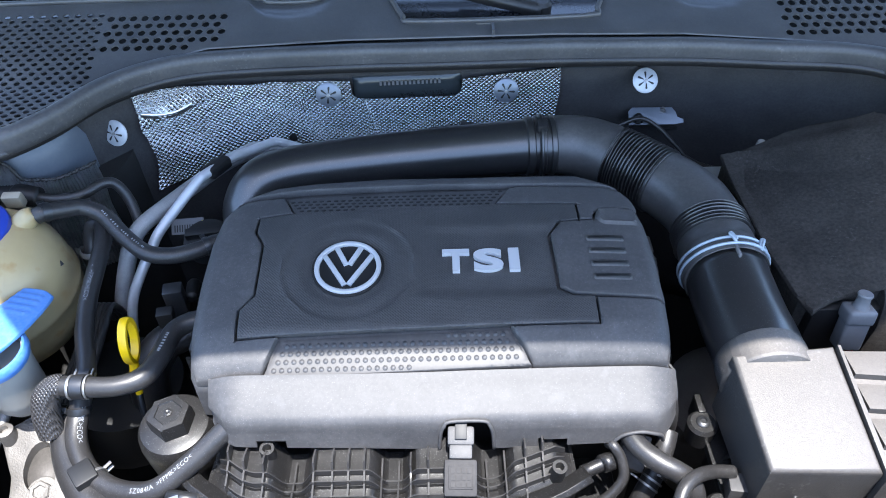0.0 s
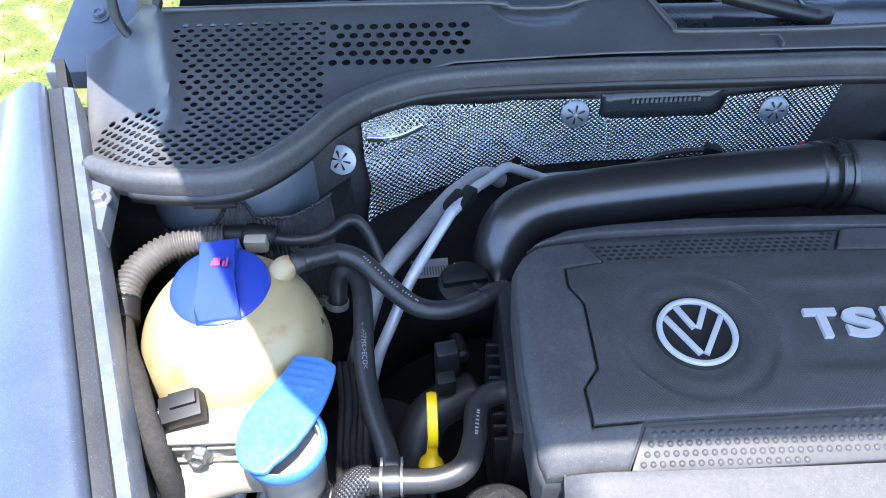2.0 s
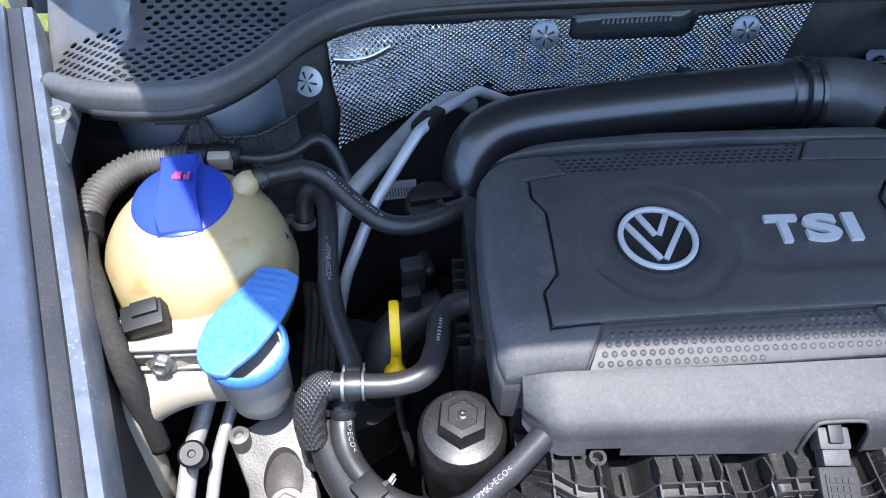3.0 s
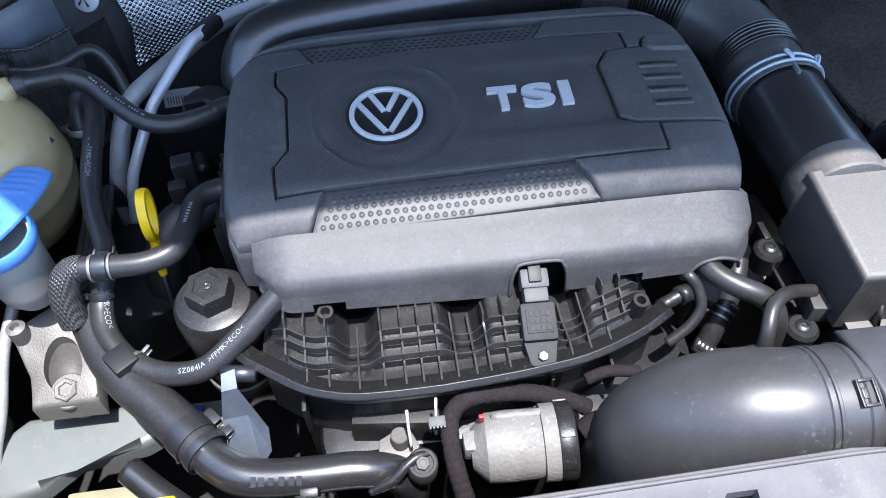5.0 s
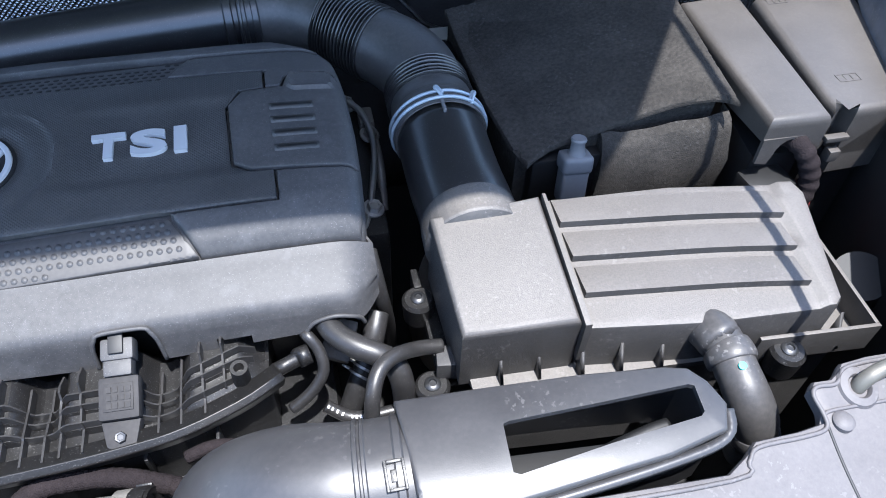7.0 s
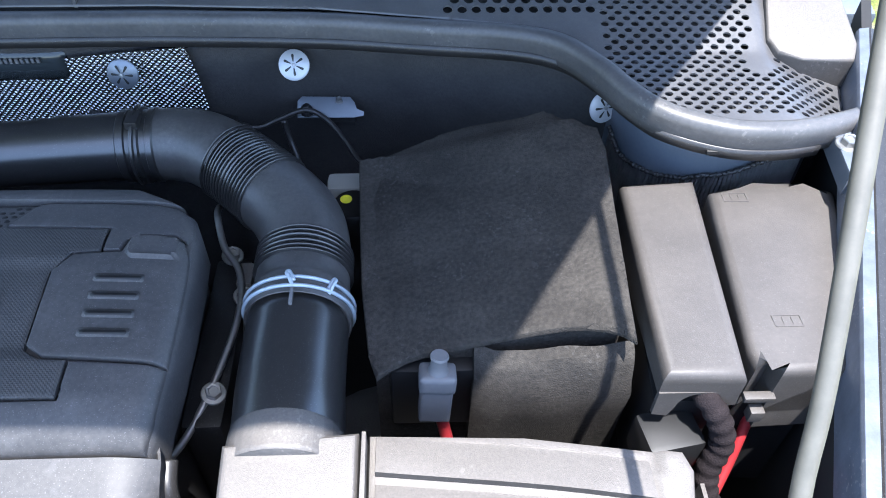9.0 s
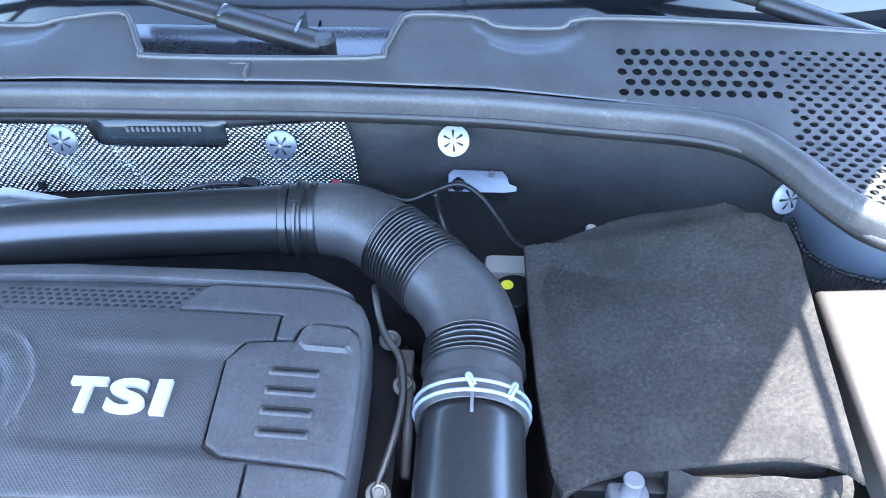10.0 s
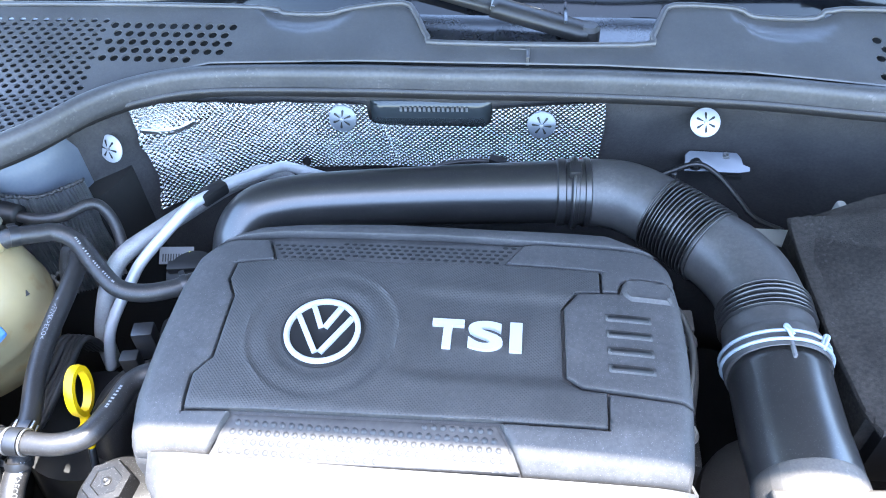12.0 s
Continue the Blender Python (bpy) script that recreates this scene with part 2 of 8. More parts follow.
def grass_material():
    m = bpy.data.materials.new("sunlit_lawn")
    m.use_nodes = True
    n, l = m.node_tree.nodes, m.node_tree.links
    b = n["Principled BSDF"]
    b.inputs["Roughness"].default_value = 0.9
    tc = n.new("ShaderNodeTexCoord")
    a = n.new("ShaderNodeTexNoise")
    a.inputs["Scale"].default_value = 9
    a.inputs["Detail"].default_value = 8
    l.new(tc.outputs["Object"], a.inputs["Vector"])
    r = n.new("ShaderNodeValToRGB")
    r.color_ramp.elements[0].color, r.color_ramp.elements[0].position = (0.060, 0.080, 0.008, 1), 0.36
    r.color_ramp.elements[1].color, r.color_ramp.elements[1].position = (0.19, 0.175, 0.11, 1), 0.68
    mid = r.color_ramp.elements.new(0.5)
    mid.color = (0.092, 0.105, 0.012, 1)
    l.new(a.outputs["Fac"], r.inputs["Fac"])
    f = n.new("ShaderNodeTexNoise")
    f.inputs["Scale"].default_value = 120
    f.inputs["Detail"].default_value = 6
    l.new(tc.outputs["Object"], f.inputs["Vector"])
    k = n.new("ShaderNodeMapRange")
    k.inputs["From Min"].default_value, k.inputs["From Max"].default_value = 0.35, 0.65
    k.inputs["To Min"].default_value, k.inputs["To Max"].default_value = 0.55, 1.35
    l.new(f.outputs["Fac"], k.inputs["Value"])
    mul = n.new("ShaderNodeVectorMath")
    mul.operation = "MULTIPLY"
    l.new(r.outputs["Color"], mul.inputs[0])
    l.new(k.outputs[0], mul.inputs[1])
    l.new(mul.outputs[0], b.inputs["Base Color"])
    return m


M_GRASS = grass_material()


# ---- mesh helpers ----
def part(name, bm, mat, parent=None, label="", sharp=38.0):
    """Links a bmesh, in world places, as one mesh object under a thing or a part."""
    for f in bm.faces:
        f.smooth = True
    for e in bm.edges:
        if len(e.link_faces) == 2:
            e.smooth = e.calc_face_angle(0.0) < radians(sharp)
    me = bpy.data.meshes.new(name)
    bm.to_mesh(me)
    bm.free()
    me.materials.append(mat)
    ob = new(name, me)
    if parent is not None:
        ob.parent = parent
        if parent.type == "EMPTY":
            ob.matrix_parent_inverse = Matrix.Translation(-parent.location)
    if label:
        ob["label"] = label
    return ob


def thing(name, at, label, category, group="", kind=""):
    ob = new(name)
    ob.empty_display_size = 0.02
    ob.location = at
    return tagged(ob, label, category, group, kind)


def mesh():
    return bmesh.new()


def merged(bm, eps=1e-5):
    bmesh.ops.remove_doubles(bm, verts=bm.verts, dist=eps)
    bmesh.ops.recalc_face_normals(bm, faces=bm.faces)
    return bm


def box(bm, lo, hi, bevel=0.002, m=None, seg=2):
    """A box with rounded edges, from corner to corner; m turns it afterwards."""
    lo, hi = Vector(lo), Vector(hi)
    made = bmesh.ops.create_cube(bm, size=1.0)["verts"]
    for v in made:
        v.co = Vector([lo[i] + (v.co[i] + 0.5) * (hi[i] - lo[i]) for i in range(3)])
    if bevel > 0:
        edges = list({e for v in made for e in v.link_edges})
        res = bmesh.ops.bevel(bm, geom=edges, offset=bevel, segments=seg, affect="EDGES", profile=0.6)
        made = list({v for f in res["faces"] for v in f.verts} | {v for v in made if v.is_valid})
    if m is not None:
        for v in made:
            v.co = m @ v.co
    return bm


def prism(bm, outline, low, high, bevel=0.0, seg=2, base_bevel=False):
    """A plan outline (x, y) between two heights; each height is a number or a function of x and y."""
    lo = low if callable(low) else (lambda x, y: low)
    hi = high if callable(high) else (lambda x, y: high)
    if sum(a[0] * b[1] - b[0] * a[1] for a, b in zip(outline, outline[1:] + outline[:1])) < 0:
        outline = outline[::-1]
    bot = [bm.verts.new((x, y, lo(x, y))) for x, y in outline]
    top = [bm.verts.new((x, y, hi(x, y))) for x, y in outline]
    ft = bm.faces.new(top)
    fb = bm.faces.new(bot[::-1])
    n = len(outline)
    for i in range(n):
        bm.faces.new((bot[i], bot[(i + 1) % n], top[(i + 1) % n], top[i]))
    if bevel > 0:
        edges = list(ft.edges)
        if base_bevel:
            edges += list(fb.edges)
        bmesh.ops.bevel(bm, geom=edges, offset=bevel, segments=seg, affect="EDGES", profile=0.6)
    return bm


def spline(pts, n=8):
    """Points on a smooth curve through the given ones; all columns are carried along."""
    p = np.array(pts, float)
    out = []
    for i in range(len(p) - 1):
        a, b, c, d = p[max(i - 1, 0)], p[i], p[i + 1], p[min(i + 2, len(p) - 1)]
        for k in range(n):
            t = k / n
            out.append(0.5 * (2 * b + (c - a) * t + (2 * a - 5 * b + 4 * c - d) * t * t + (3 * b - a - 3 * c + d) * t ** 3))
    out.append(p[-1])
    return np.array(out)


def frames(c):
    """Across and up vectors along a line of points, carried without twist."""
    c = np.array(c, float)
    t = np.gradient(c, axis=0)
    t /= np.linalg.norm(t, axis=1)[:, None] + 1e-12
    up = np.array([0, 0, 1.0]) if abs(t[0][2]) < 0.9 else np.array([0, 1.0, 0])
    res = []
    for d in t:
        u = up - d * (up @ d)
        u /= np.linalg.norm(u)
        up = u
        res.append((np.cross(d, u), u))
    return res


def sweep(bm, centres, loop, close=True, cap=True):
    """A closed profile, a function of the step that gives (across, up) pairs, along a line of points."""
    rings = []
    for i, (c, (s, u)) in enumerate(zip(centres, frames(centres))):
        rings.append([bm.verts.new(Vector(c) + Vector(s) * a + Vector(u) * b) for a, b in loop(i)])
    m = len(rings[0])
    for r0, r1 in zip(rings, rings[1:]):
        for j in range(m if close else m - 1):
            bm.faces.new((r0[j], r1[j], r1[(j + 1) % m], r0[(j + 1) % m]))
    if cap:
        bm.faces.new(rings[0])
        bm.faces.new(rings[-1][::-1])
    return bm


def tube(bm, pts, radius=None, seg=14, n=8, wave=None):
    """A round tube through points (x, y, z[, r]); wave(s) changes the radius along its length s."""
    q = spline(pts, n)
    c = q[:, :3]
    r = q[:, 3] if q.shape[1] > 3 else np.full(len(c), radius)
    if wave:
        s = np.r_[0, np.cumsum(np.linalg.norm(np.diff(c, axis=0), axis=1))]
        r = np.array([a + wave(b) for a, b in zip(r, s)])
    ang = [2 * math.pi * k / seg for k in range(seg)]
    return sweep(bm, c, lambda i: [(r[i] * math.cos(a), r[i] * math.sin(a)) for a in ang])


def lathe(bm, profile, m=None, seg=28, arc=None):
    """Turns (radius, height) pairs round the z axis, then moves them by m."""
    m = m or Matrix()
    rings = []
    for r, z in profile:
        if r < 1e-6:
            rings.append([bm.verts.new(m @ Vector((0, 0, z)))])
        else:
            rings.append([bm.verts.new(m @ Vector((r * math.cos(2 * math.pi * k / seg), r * math.sin(2 * math.pi * k / seg), z))) for k in range(seg)])
    for a, b in zip(rings, rings[1:]):
        for k in range(seg):
            j = (k + 1) % seg
            if len(a) == 1 and len(b) > 1:
                bm.faces.new((a[0], b[k], b[j]))
            elif len(b) == 1 and len(a) > 1:
                bm.faces.new((a[k], b[0], a[j]))
            elif len(a) > 1:
                bm.faces.new((a[k], b[k], b[j], a[j]))
    bmesh.ops.recalc_face_normals(bm, faces=bm.faces)
    return bm


def axis(at, way, turn=0.0):
    """A pose whose z axis points along way."""
    return Matrix.Translation(at) @ Vector(way).to_track_quat("Z", "Y").to_matrix().to_4x4() @ Matrix.Rotation(turn, 4, "Z")


def hexbolt(name, at, way, r, h, mat, parent=None, washer=True):
    """A hexagon head with a washer."""
    bm = mesh()
    m = axis(at, way, random.random())
    if washer:
        lathe(bm, [(0, 0), (r * 1.45, 0), (r * 1.5, h * 0.12), (r * 1.4, h * 0.25), (r * 0.9, h * 0.27)], m, 20)
    lathe(bm, [(r, h * 0.2), (r, h * 0.88), (r * 0.9, h), (r * 0.62, h * 0.97), (r * 0.55, h * 0.8), (0, h * 0.8)], m, 6)
    return part(name, bm, mat, parent, sharp=25)


def inside(outline, p):
    x, y = p
    hit = False
    for (x0, y0), (x1, y1) in zip(outline, outline[1:] + outline[:1]):
        if (y0 > y) != (y1 > y) and x < (x1 - x0) * (y - y0) / (y1 - y0) + x0:
            hit = not hit
    return hit


def edge_distance(outline, pts):
    p = np.array(pts, float)
    a = np.array(outline, float)
    b = np.roll(a, -1, 0)
    best = np.full(len(p), 9.0)
    for s, e in zip(a, b):
        d = e - s
        t = np.clip(((p - s) @ d) / (d @ d + 1e-15), 0, 1)
        best = np.minimum(best, np.linalg.norm(p - (s + t[:, None] * d), axis=1))
    return best


def densify(outline, step):
    out = []
    for a, b in zip(outline, outline[1:] + outline[:1]):
        k = max(1, int(math.dist(a, b) / step))
        out += [(a[0] + (b[0] - a[0]) * i / k, a[1] + (b[1] - a[1]) * i / k) for i in range(k)]
    return out


def inset(outline, d):
    """The outline moved inwards by d (for outlines that run anticlockwise)."""
    n = len(outline)
    out = []
    for i in range(n):
        p, q, r = Vector(outline[i - 1]), Vector(outline[i]), Vector(outline[(i + 1) % n])
        a, b = (q - p).normalized(), (r - q).normalized()
        na, nb = Vector((-a.y, a.x)), Vector((-b.y, b.x))
        k = na + nb
        k = k / max(0.35, k.dot(na))
        out.append(tuple(q + k * d))
    return out


def ccw(outline):
    area = sum(a[0] * b[1] - b[0] * a[1] for a, b in zip(outline, outline[1:] + outline[:1]))
    return list(outline) if area > 0 else list(outline)[::-1]


def without_holes(vs, fs, out, holes):
    mid = np.array([np.mean([tuple(vs[i]) for i in f], axis=0) for f in fs])
    gone = np.zeros(len(fs), bool)
    for h in holes:
        h = [tuple(p) for p in h]
        c = np.mean(h, axis=0)
        r = max(math.dist(p, c) for p in h)
        for k in np.nonzero(np.sum((mid - c) ** 2, axis=1) < r * r)[0]:
            gone[k] |= inside(h, mid[k])
    return [f for f, g in zip(fs, gone) if not g and inside(out, np.mean([tuple(vs[i]) for i in f], axis=0))]


def panel(bm, outline, height, thick, soft=0.0015, step=0.008, holes=(), rim=True):
    """A moulded sheet: a plan outline with an upper surface height(x, y), softened edges, side walls, and holes cut through it."""
    out = densify(ccw(outline), step)
    loops = [out]
    if soft > 0:
        loops += [inset(out, soft * 0.35), inset(out, soft)]
    pts, edges = [], []
    for lp in [out] + [list(h) for h in holes]:
        k = len(pts)
        pts += lp
        edges += [(k + i, k + (i + 1) % len(lp)) for i in range(len(lp))]
    for lp in loops[1:]:
        pts += [p for p in lp if inside(out, p)]
    xs, ys = [p[0] for p in out], [p[1] for p in out]
    grid = [(x, y) for x in np.arange(min(xs) + step / 2, max(xs), step) for y in np.arange(min(ys) + step / 2, max(ys), step)]
    if grid:
        far = edge_distance(out, grid)
        grid = [g for g, d in zip(grid, far) if d > max(soft * 1.3, step * 0.3) and inside(out, g)]
        if holes:
            cs = np.array([np.mean(h, axis=0) for h in holes])
            rr = max(math.dist(holes[0][0], cs[0]), 1e-4) * 1.25
            grid = [g for g in grid if np.min(np.sum((cs - g) ** 2, axis=1)) > rr * rr]
        pts += grid
    vs, es, fs, *_ = delaunay_2d_cdt([Vector(p) for p in pts], edges, [], 1, 1e-6)
    if holes:
        fs = without_holes(vs, fs, out, holes)
    dist = edge_distance(out, [tuple(v) for v in vs])
    top, bot = [], []
    for v, d in zip(vs, dist):
        drop = soft * (1 - math.sqrt(max(0, 1 - (1 - d / soft) ** 2))) if soft > 0 and d < soft else 0.0
        h = height(v.x, v.y)
        top.append(bm.verts.new((v.x, v.y, h - drop)))
        bot.append((v.x, v.y, h - thick))
    count = {}
    for f in fs:
        bm.faces.new([top[i] for i in f])
        for i, j in zip(f, list(f[1:]) + [f[0]]):
            count[(i, j)] = count.get((i, j), 0) + 1
    if rim:
        low = {}
        for (i, j) in list(count):
            if (j, i) not in count:
                for k in (i, j):
                    if k not in low:
                        low[k] = bm.verts.new(bot[k])
                bm.faces.new((top[j], top[i], low[i], low[j]))
    bm.normal_update()
    return bm


def ring_loop(cx, cy, r, seg=8, squash=1.0):
    return [(cx + r * math.cos(2 * math.pi * k / seg), cy + r * squash * math.sin(2 * math.pi * k / seg)) for k in range(seg)]


GLYPHS = {}


def glyph(ch):
    """The outline of one letter of the built-in font as points and faces, one unit high."""
    if ch not in GLYPHS:
        cu = bpy.data.curves.new("glyph", "FONT")
        cu.body, cu.size, cu.resolution_u = ch, 1.0, 2
        ob = bpy.data.objects.new("glyph", cu)
        scene.collection.objects.link(ob)
        bpy.context.view_layer.update()
        me = bpy.data.meshes.new_from_object(ob.evaluated_get(bpy.context.evaluated_depsgraph_get()))
        GLYPHS[ch] = ([tuple(v.co[:2]) for v in me.vertices], [tuple(p.vertices) for p in me.polygons])
        bpy.data.objects.remove(ob)
        bpy.data.meshes.remove(me)
    return GLYPHS[ch]


def hose_text(bm, path, text, size, r, facing, start=0.0, flip=False):
    """Printed letters that follow a round hose and bend round it."""
    q = spline(path, 10)[:, :3]
    if flip:
        q = q[::-1]
    dist = np.r_[0, np.cumsum(np.linalg.norm(np.diff(q, axis=0), axis=1))]
    s = start
    for ch in text:
        if ch == " ":
            s += size * 0.5
            continue
        pts, faces = glyph(ch)
        x0, x1 = min(p[0] for p in pts), max(p[0] for p in pts)
        vs = []
        for px, py in pts:
            a = s + (px - x0) * size
            c = Vector([np.interp(a, dist, q[:, k]) for k in range(3)])
            d = Vector([np.interp(a + 0.002, dist, q[:, k]) - np.interp(a - 0.002, dist, q[:, k]) for k in range(3)]).normalized()
            w = Vector(facing)
            w = (w - d * w.dot(d)).normalized()
            side = w.cross(d)
            t = (py - 0.35) * size / r
            vs.append(bm.verts.new(c + (w * math.cos(t) + side * math.sin(t)) * (r + 0.0003)))
        for f in faces:
            bm.faces.new([vs[i] for i in f])
        s += (x1 - x0 + 0.13) * size
    return bm


def prints(bm, path, offset, count, size, gap_every=0, n=6):
    """Small raised bars along a hose, in place of print that cannot be read."""
    q = spline(path, n)
    fr = frames(q[:, :3])
    for k in range(count):
        i = min(int((k + 0.5) / count * (len(q) - 1)), len(q) - 2)
        f = (k + 0.5) / count * (len(q) - 1) - i
        c = Vector(q[i][:3] * (1 - f) + q[i + 1][:3] * f)
        d = Vector(q[i + 1][:3] - q[i][:3]).normalized()
        if gap_every and k % gap_every == gap_every - 1:
            continue
        w = offset.normalized()
        side = d.cross(w).normalized()
        w = side.cross(d).normalized()
        r = offset.length
        hgt = size * (0.7 + 0.3 * random.random())
        a, b = d * size * 0.32, side * hgt
        p = c + w * r
        vs = [bm.verts.new(p + a * s + b * t - w * (0.5 * hgt * hgt / r if t else 0)) for s, t in ((-1, -0.6), (1, -0.6), (1, 0.6), (-1, 0.6))]
        bm.faces.new(vs)
    return bm


# ---- setting: ground, bay walls, cowl, windscreen ----
CX = 0.10  # the car's middle line


def lerp_at(x, xs, ys):
    return float(np.interp(x, xs, ys))


bm = mesh()
prism(bm, [(-400, -400), (400, -400), (400, 400), (-400, 400)], -0.4, 0.0)
tagged(part("ground", bm, M_GRASS), "sunlit patchy lawn with pale bare spots", "ground", kind="structure")

# grass tufts near the car
bm = mesh()
for k in range(2600):
    side = random.random() < 0.6
    x = random.uniform(-3.2, -0.95) if side else random.uniform(1.15, 3.0)
    y = random.uniform(0.2, 4.0)
    h, w, a = random.uniform(0.015, 0.035), random.uniform(0.002, 0.005), random.uniform(0, 6.28)
    lean = random.uniform(-0.02, 0.02)
    p = Vector((x, y, 0))
    d = Vector((math.cos(a), math.sin(a), 0)) * w
    bm.faces.new([bm.verts.new(p - d), bm.verts.new(p + d), bm.verts.new(p + Vector((lean, lean, h)))])
tagged(part("grass", bm, material("green_grass_blades", (0.11, 0.14, 0.016), 0.8, vary=0.4)), "short green grass blades beside the car", "grass", kind="stuff")

# bay floor
bm = mesh()
box(bm, (-0.85, 0.0, 0.28), (1.05, 1.30, 0.30), 0.004)
tagged(part("floor", bm, M_LINER), "dirty black plastic undertray below the engine", "floor", kind="structure")

WALL_X = [-0.80, -0.70, -0.62, -0.56, -0.51, -0.47, -0.445, -0.42, -0.35, -0.15, 0.0, 0.3, 0.45, 0.58, 0.65, 0.69, 0.72, 0.76, 0.82, 0.88, 0.98]
WALL_Y = [0.83, 0.815, 0.80, 0.805, 0.84, 0.885, 0.910, 0.938, 0.952, 0.968, 0.974, 0.983, 0.977, 0.962, 0.935, 0.895, 0.845, 0.81, 0.80, 0.80, 0.815]


def wall_y(x):
    return lerp_at(x, WALL_X, WALL_Y)


def wall_lean(x, z):
    """The bulkhead leans back towards its foot, except at its rounded ends."""
    k = lerp_at(x, [-0.45, -0.40, -0.28, 0.45, 0.60, 0.65], [0.0, 0.10, 0.25, 0.25, 0.10, 0.0])
    return 0.04 * k + k * (0.87 - max(z, 0.62))


def wall_sheet(bm, x0, x1, z0, z1, front, back, nx=60, bulge=None):
    """A curved wall that follows the bay's rear line between two heights."""
    xs = np.linspace(x0, x1, nx)
    zs = np.linspace(z0, z1, 10)
    def yy(x, z):
        return wall_y(x) - front + (bulge(x, z) if bulge else 0)
    f = [[bm.verts.new((x, yy(x, z), z)) for z in zs] for x in xs]
    b = [[bm.verts.new((x, yy(x, z) + front + back, z)) for z in zs] for x in xs]
    for i in range(nx - 1):
        for j in range(len(zs) - 1):
            bm.faces.new((f[i][j], f[i + 1][j], f[i + 1][j + 1], f[i][j + 1]))
            bm.faces.new((b[i][j], b[i][j + 1], b[i + 1][j + 1], b[i + 1][j]))
        bm.faces.new((f[i][-1], f[i + 1][-1], b[i + 1][-1], b[i][-1]))
        bm.faces.new((f[i][0], b[i][0], b[i + 1][0], f[i + 1][0]))
    for i in (0, nx - 1):
        for j in range(len(zs) - 1):
            q = (f[i][j], f[i][j + 1], b[i][j + 1], b[i][j])
            bm.faces.new(q if i == 0 else q[::-1])
    return bm


bm = wall_sheet(mesh(), -0.49, 0.705, 0.30, 0.898, 0.0, 0.03, bulge=lambda x, z: wall_lean(x, z) + 0.003 * noise.noise(Vector((x * 9, z * 9, 1))))
M_WALLFELT = material("black_bulkhead_insulation", (0.030, 0.030, 0.032), 0.85, grain=0.7, grain_size=500, dust=DUST, dust_amount=0.16, spec=0.2)
tagged(part("wall_rear", bm, M_WALLFELT), "black moulded felt insulation on the bulkhead", "bulkhead", kind="structure")


def inner_wing(name, sign, words):
    """The near-black side of the bay with the part-painted suspension tower that stands in it."""
    root = thing(name, (CX + sign * 0.78, 0.6, 0.30), words, "inner wing", kind="structure")
    bm = mesh()
    rows = []
    for y in np.linspace(0.0, 1.0, 30):
        xi = 0.654 + (y - 0.403) * 0.37
        ztop = 0.855 + (y - 0.403) * 0.10
        prof = [(xi + 0.03, 0.30), (xi + 0.045, 0.55), (xi + 0.02, ztop - 0.09), (xi + 0.012, ztop - 0.02), (xi + 0.012, ztop)]
        rows.append([bm.verts.new((CX + sign * a, y, z)) for a, z in prof] + [bm.verts.new((CX + sign * (a + 0.012), y, z)) for a, z in prof[::-1]])
    n = len(rows[0])
    for a, b in zip(rows, rows[1:]):
        for j in range(n):
            bm.faces.new((a[j], b[j], b[(j + 1) % n], a[(j + 1) % n]))
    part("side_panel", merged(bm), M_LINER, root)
    bm = mesh()
    cx = CX + (-0.66 if sign < 0 else 0.70)
    k_ = 0.84 if sign < 0 else 1.0
    lathe(bm, [(0.119 * k_, 0.78), (0.118 * k_, 0.845), (0.112 * k_, 0.868), (0.098 * k_, 0.878), (0.05, 0.880), (0, 0.880)], Matrix.Translation((cx - (0.018 if sign < 0 else 0), 0.905 - 0.119 * (1 - k_), 0)), 48)
    part("strut_tower", bm, M_BODYIN, root, "pale blue painted suspension tower")
    # lower tower wall in near-black, standing in for the shade below its painted top
    part("shaded_tower_wall", lathe(mesh(), [(0.122, 0.40), (0.118, 0.79), (0, 0.79)], Matrix.Translation((cx, 0.905, 0)), 40), M_LINER, root)
    # near-black panel added to close the gap behind the tower
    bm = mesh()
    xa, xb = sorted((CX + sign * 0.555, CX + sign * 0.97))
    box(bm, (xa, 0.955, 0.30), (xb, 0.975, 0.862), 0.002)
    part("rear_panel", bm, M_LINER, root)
    return root


inner_wing("wall_left", -1, "dark inner wing with a pale blue painted suspension tower")
inner_wing("wall_right", 1, "dark inner wing with a pale blue painted suspension tower")

COWL_Y = [0.78, 0.82, 0.90, 0.95, 1.01, 1.045, 1.10]
COWL_Z = [0.903, 0.902, 0.907, 0.925, 0.943, 0.956, 0.975]


def cowl_z(x, y):
    z = lerp_at(y, COWL_Y, COWL_Z)
    out = max(0.0, abs(x - CX) - 0.74)
    z -= min(0.03, out * 0.35)
    for c in (-0.205, 0.395):
        d = ((x - c) / 0.062) ** 2 + ((y - 1.052) / 0.040) ** 2
        if d < 1:
            z -= 0.010 * (1 - d) ** 0.5
    if x < CX and y > 0.872:
        t = min(1.0, (y - 0.872) / 0.18)
        d = abs(ridge_side(x, y)) / (0.010 + 0.020 * t)
        if d < 1:
            z += (0.003 + 0.011 * t) * (1 - d) ** 1.3
    return z


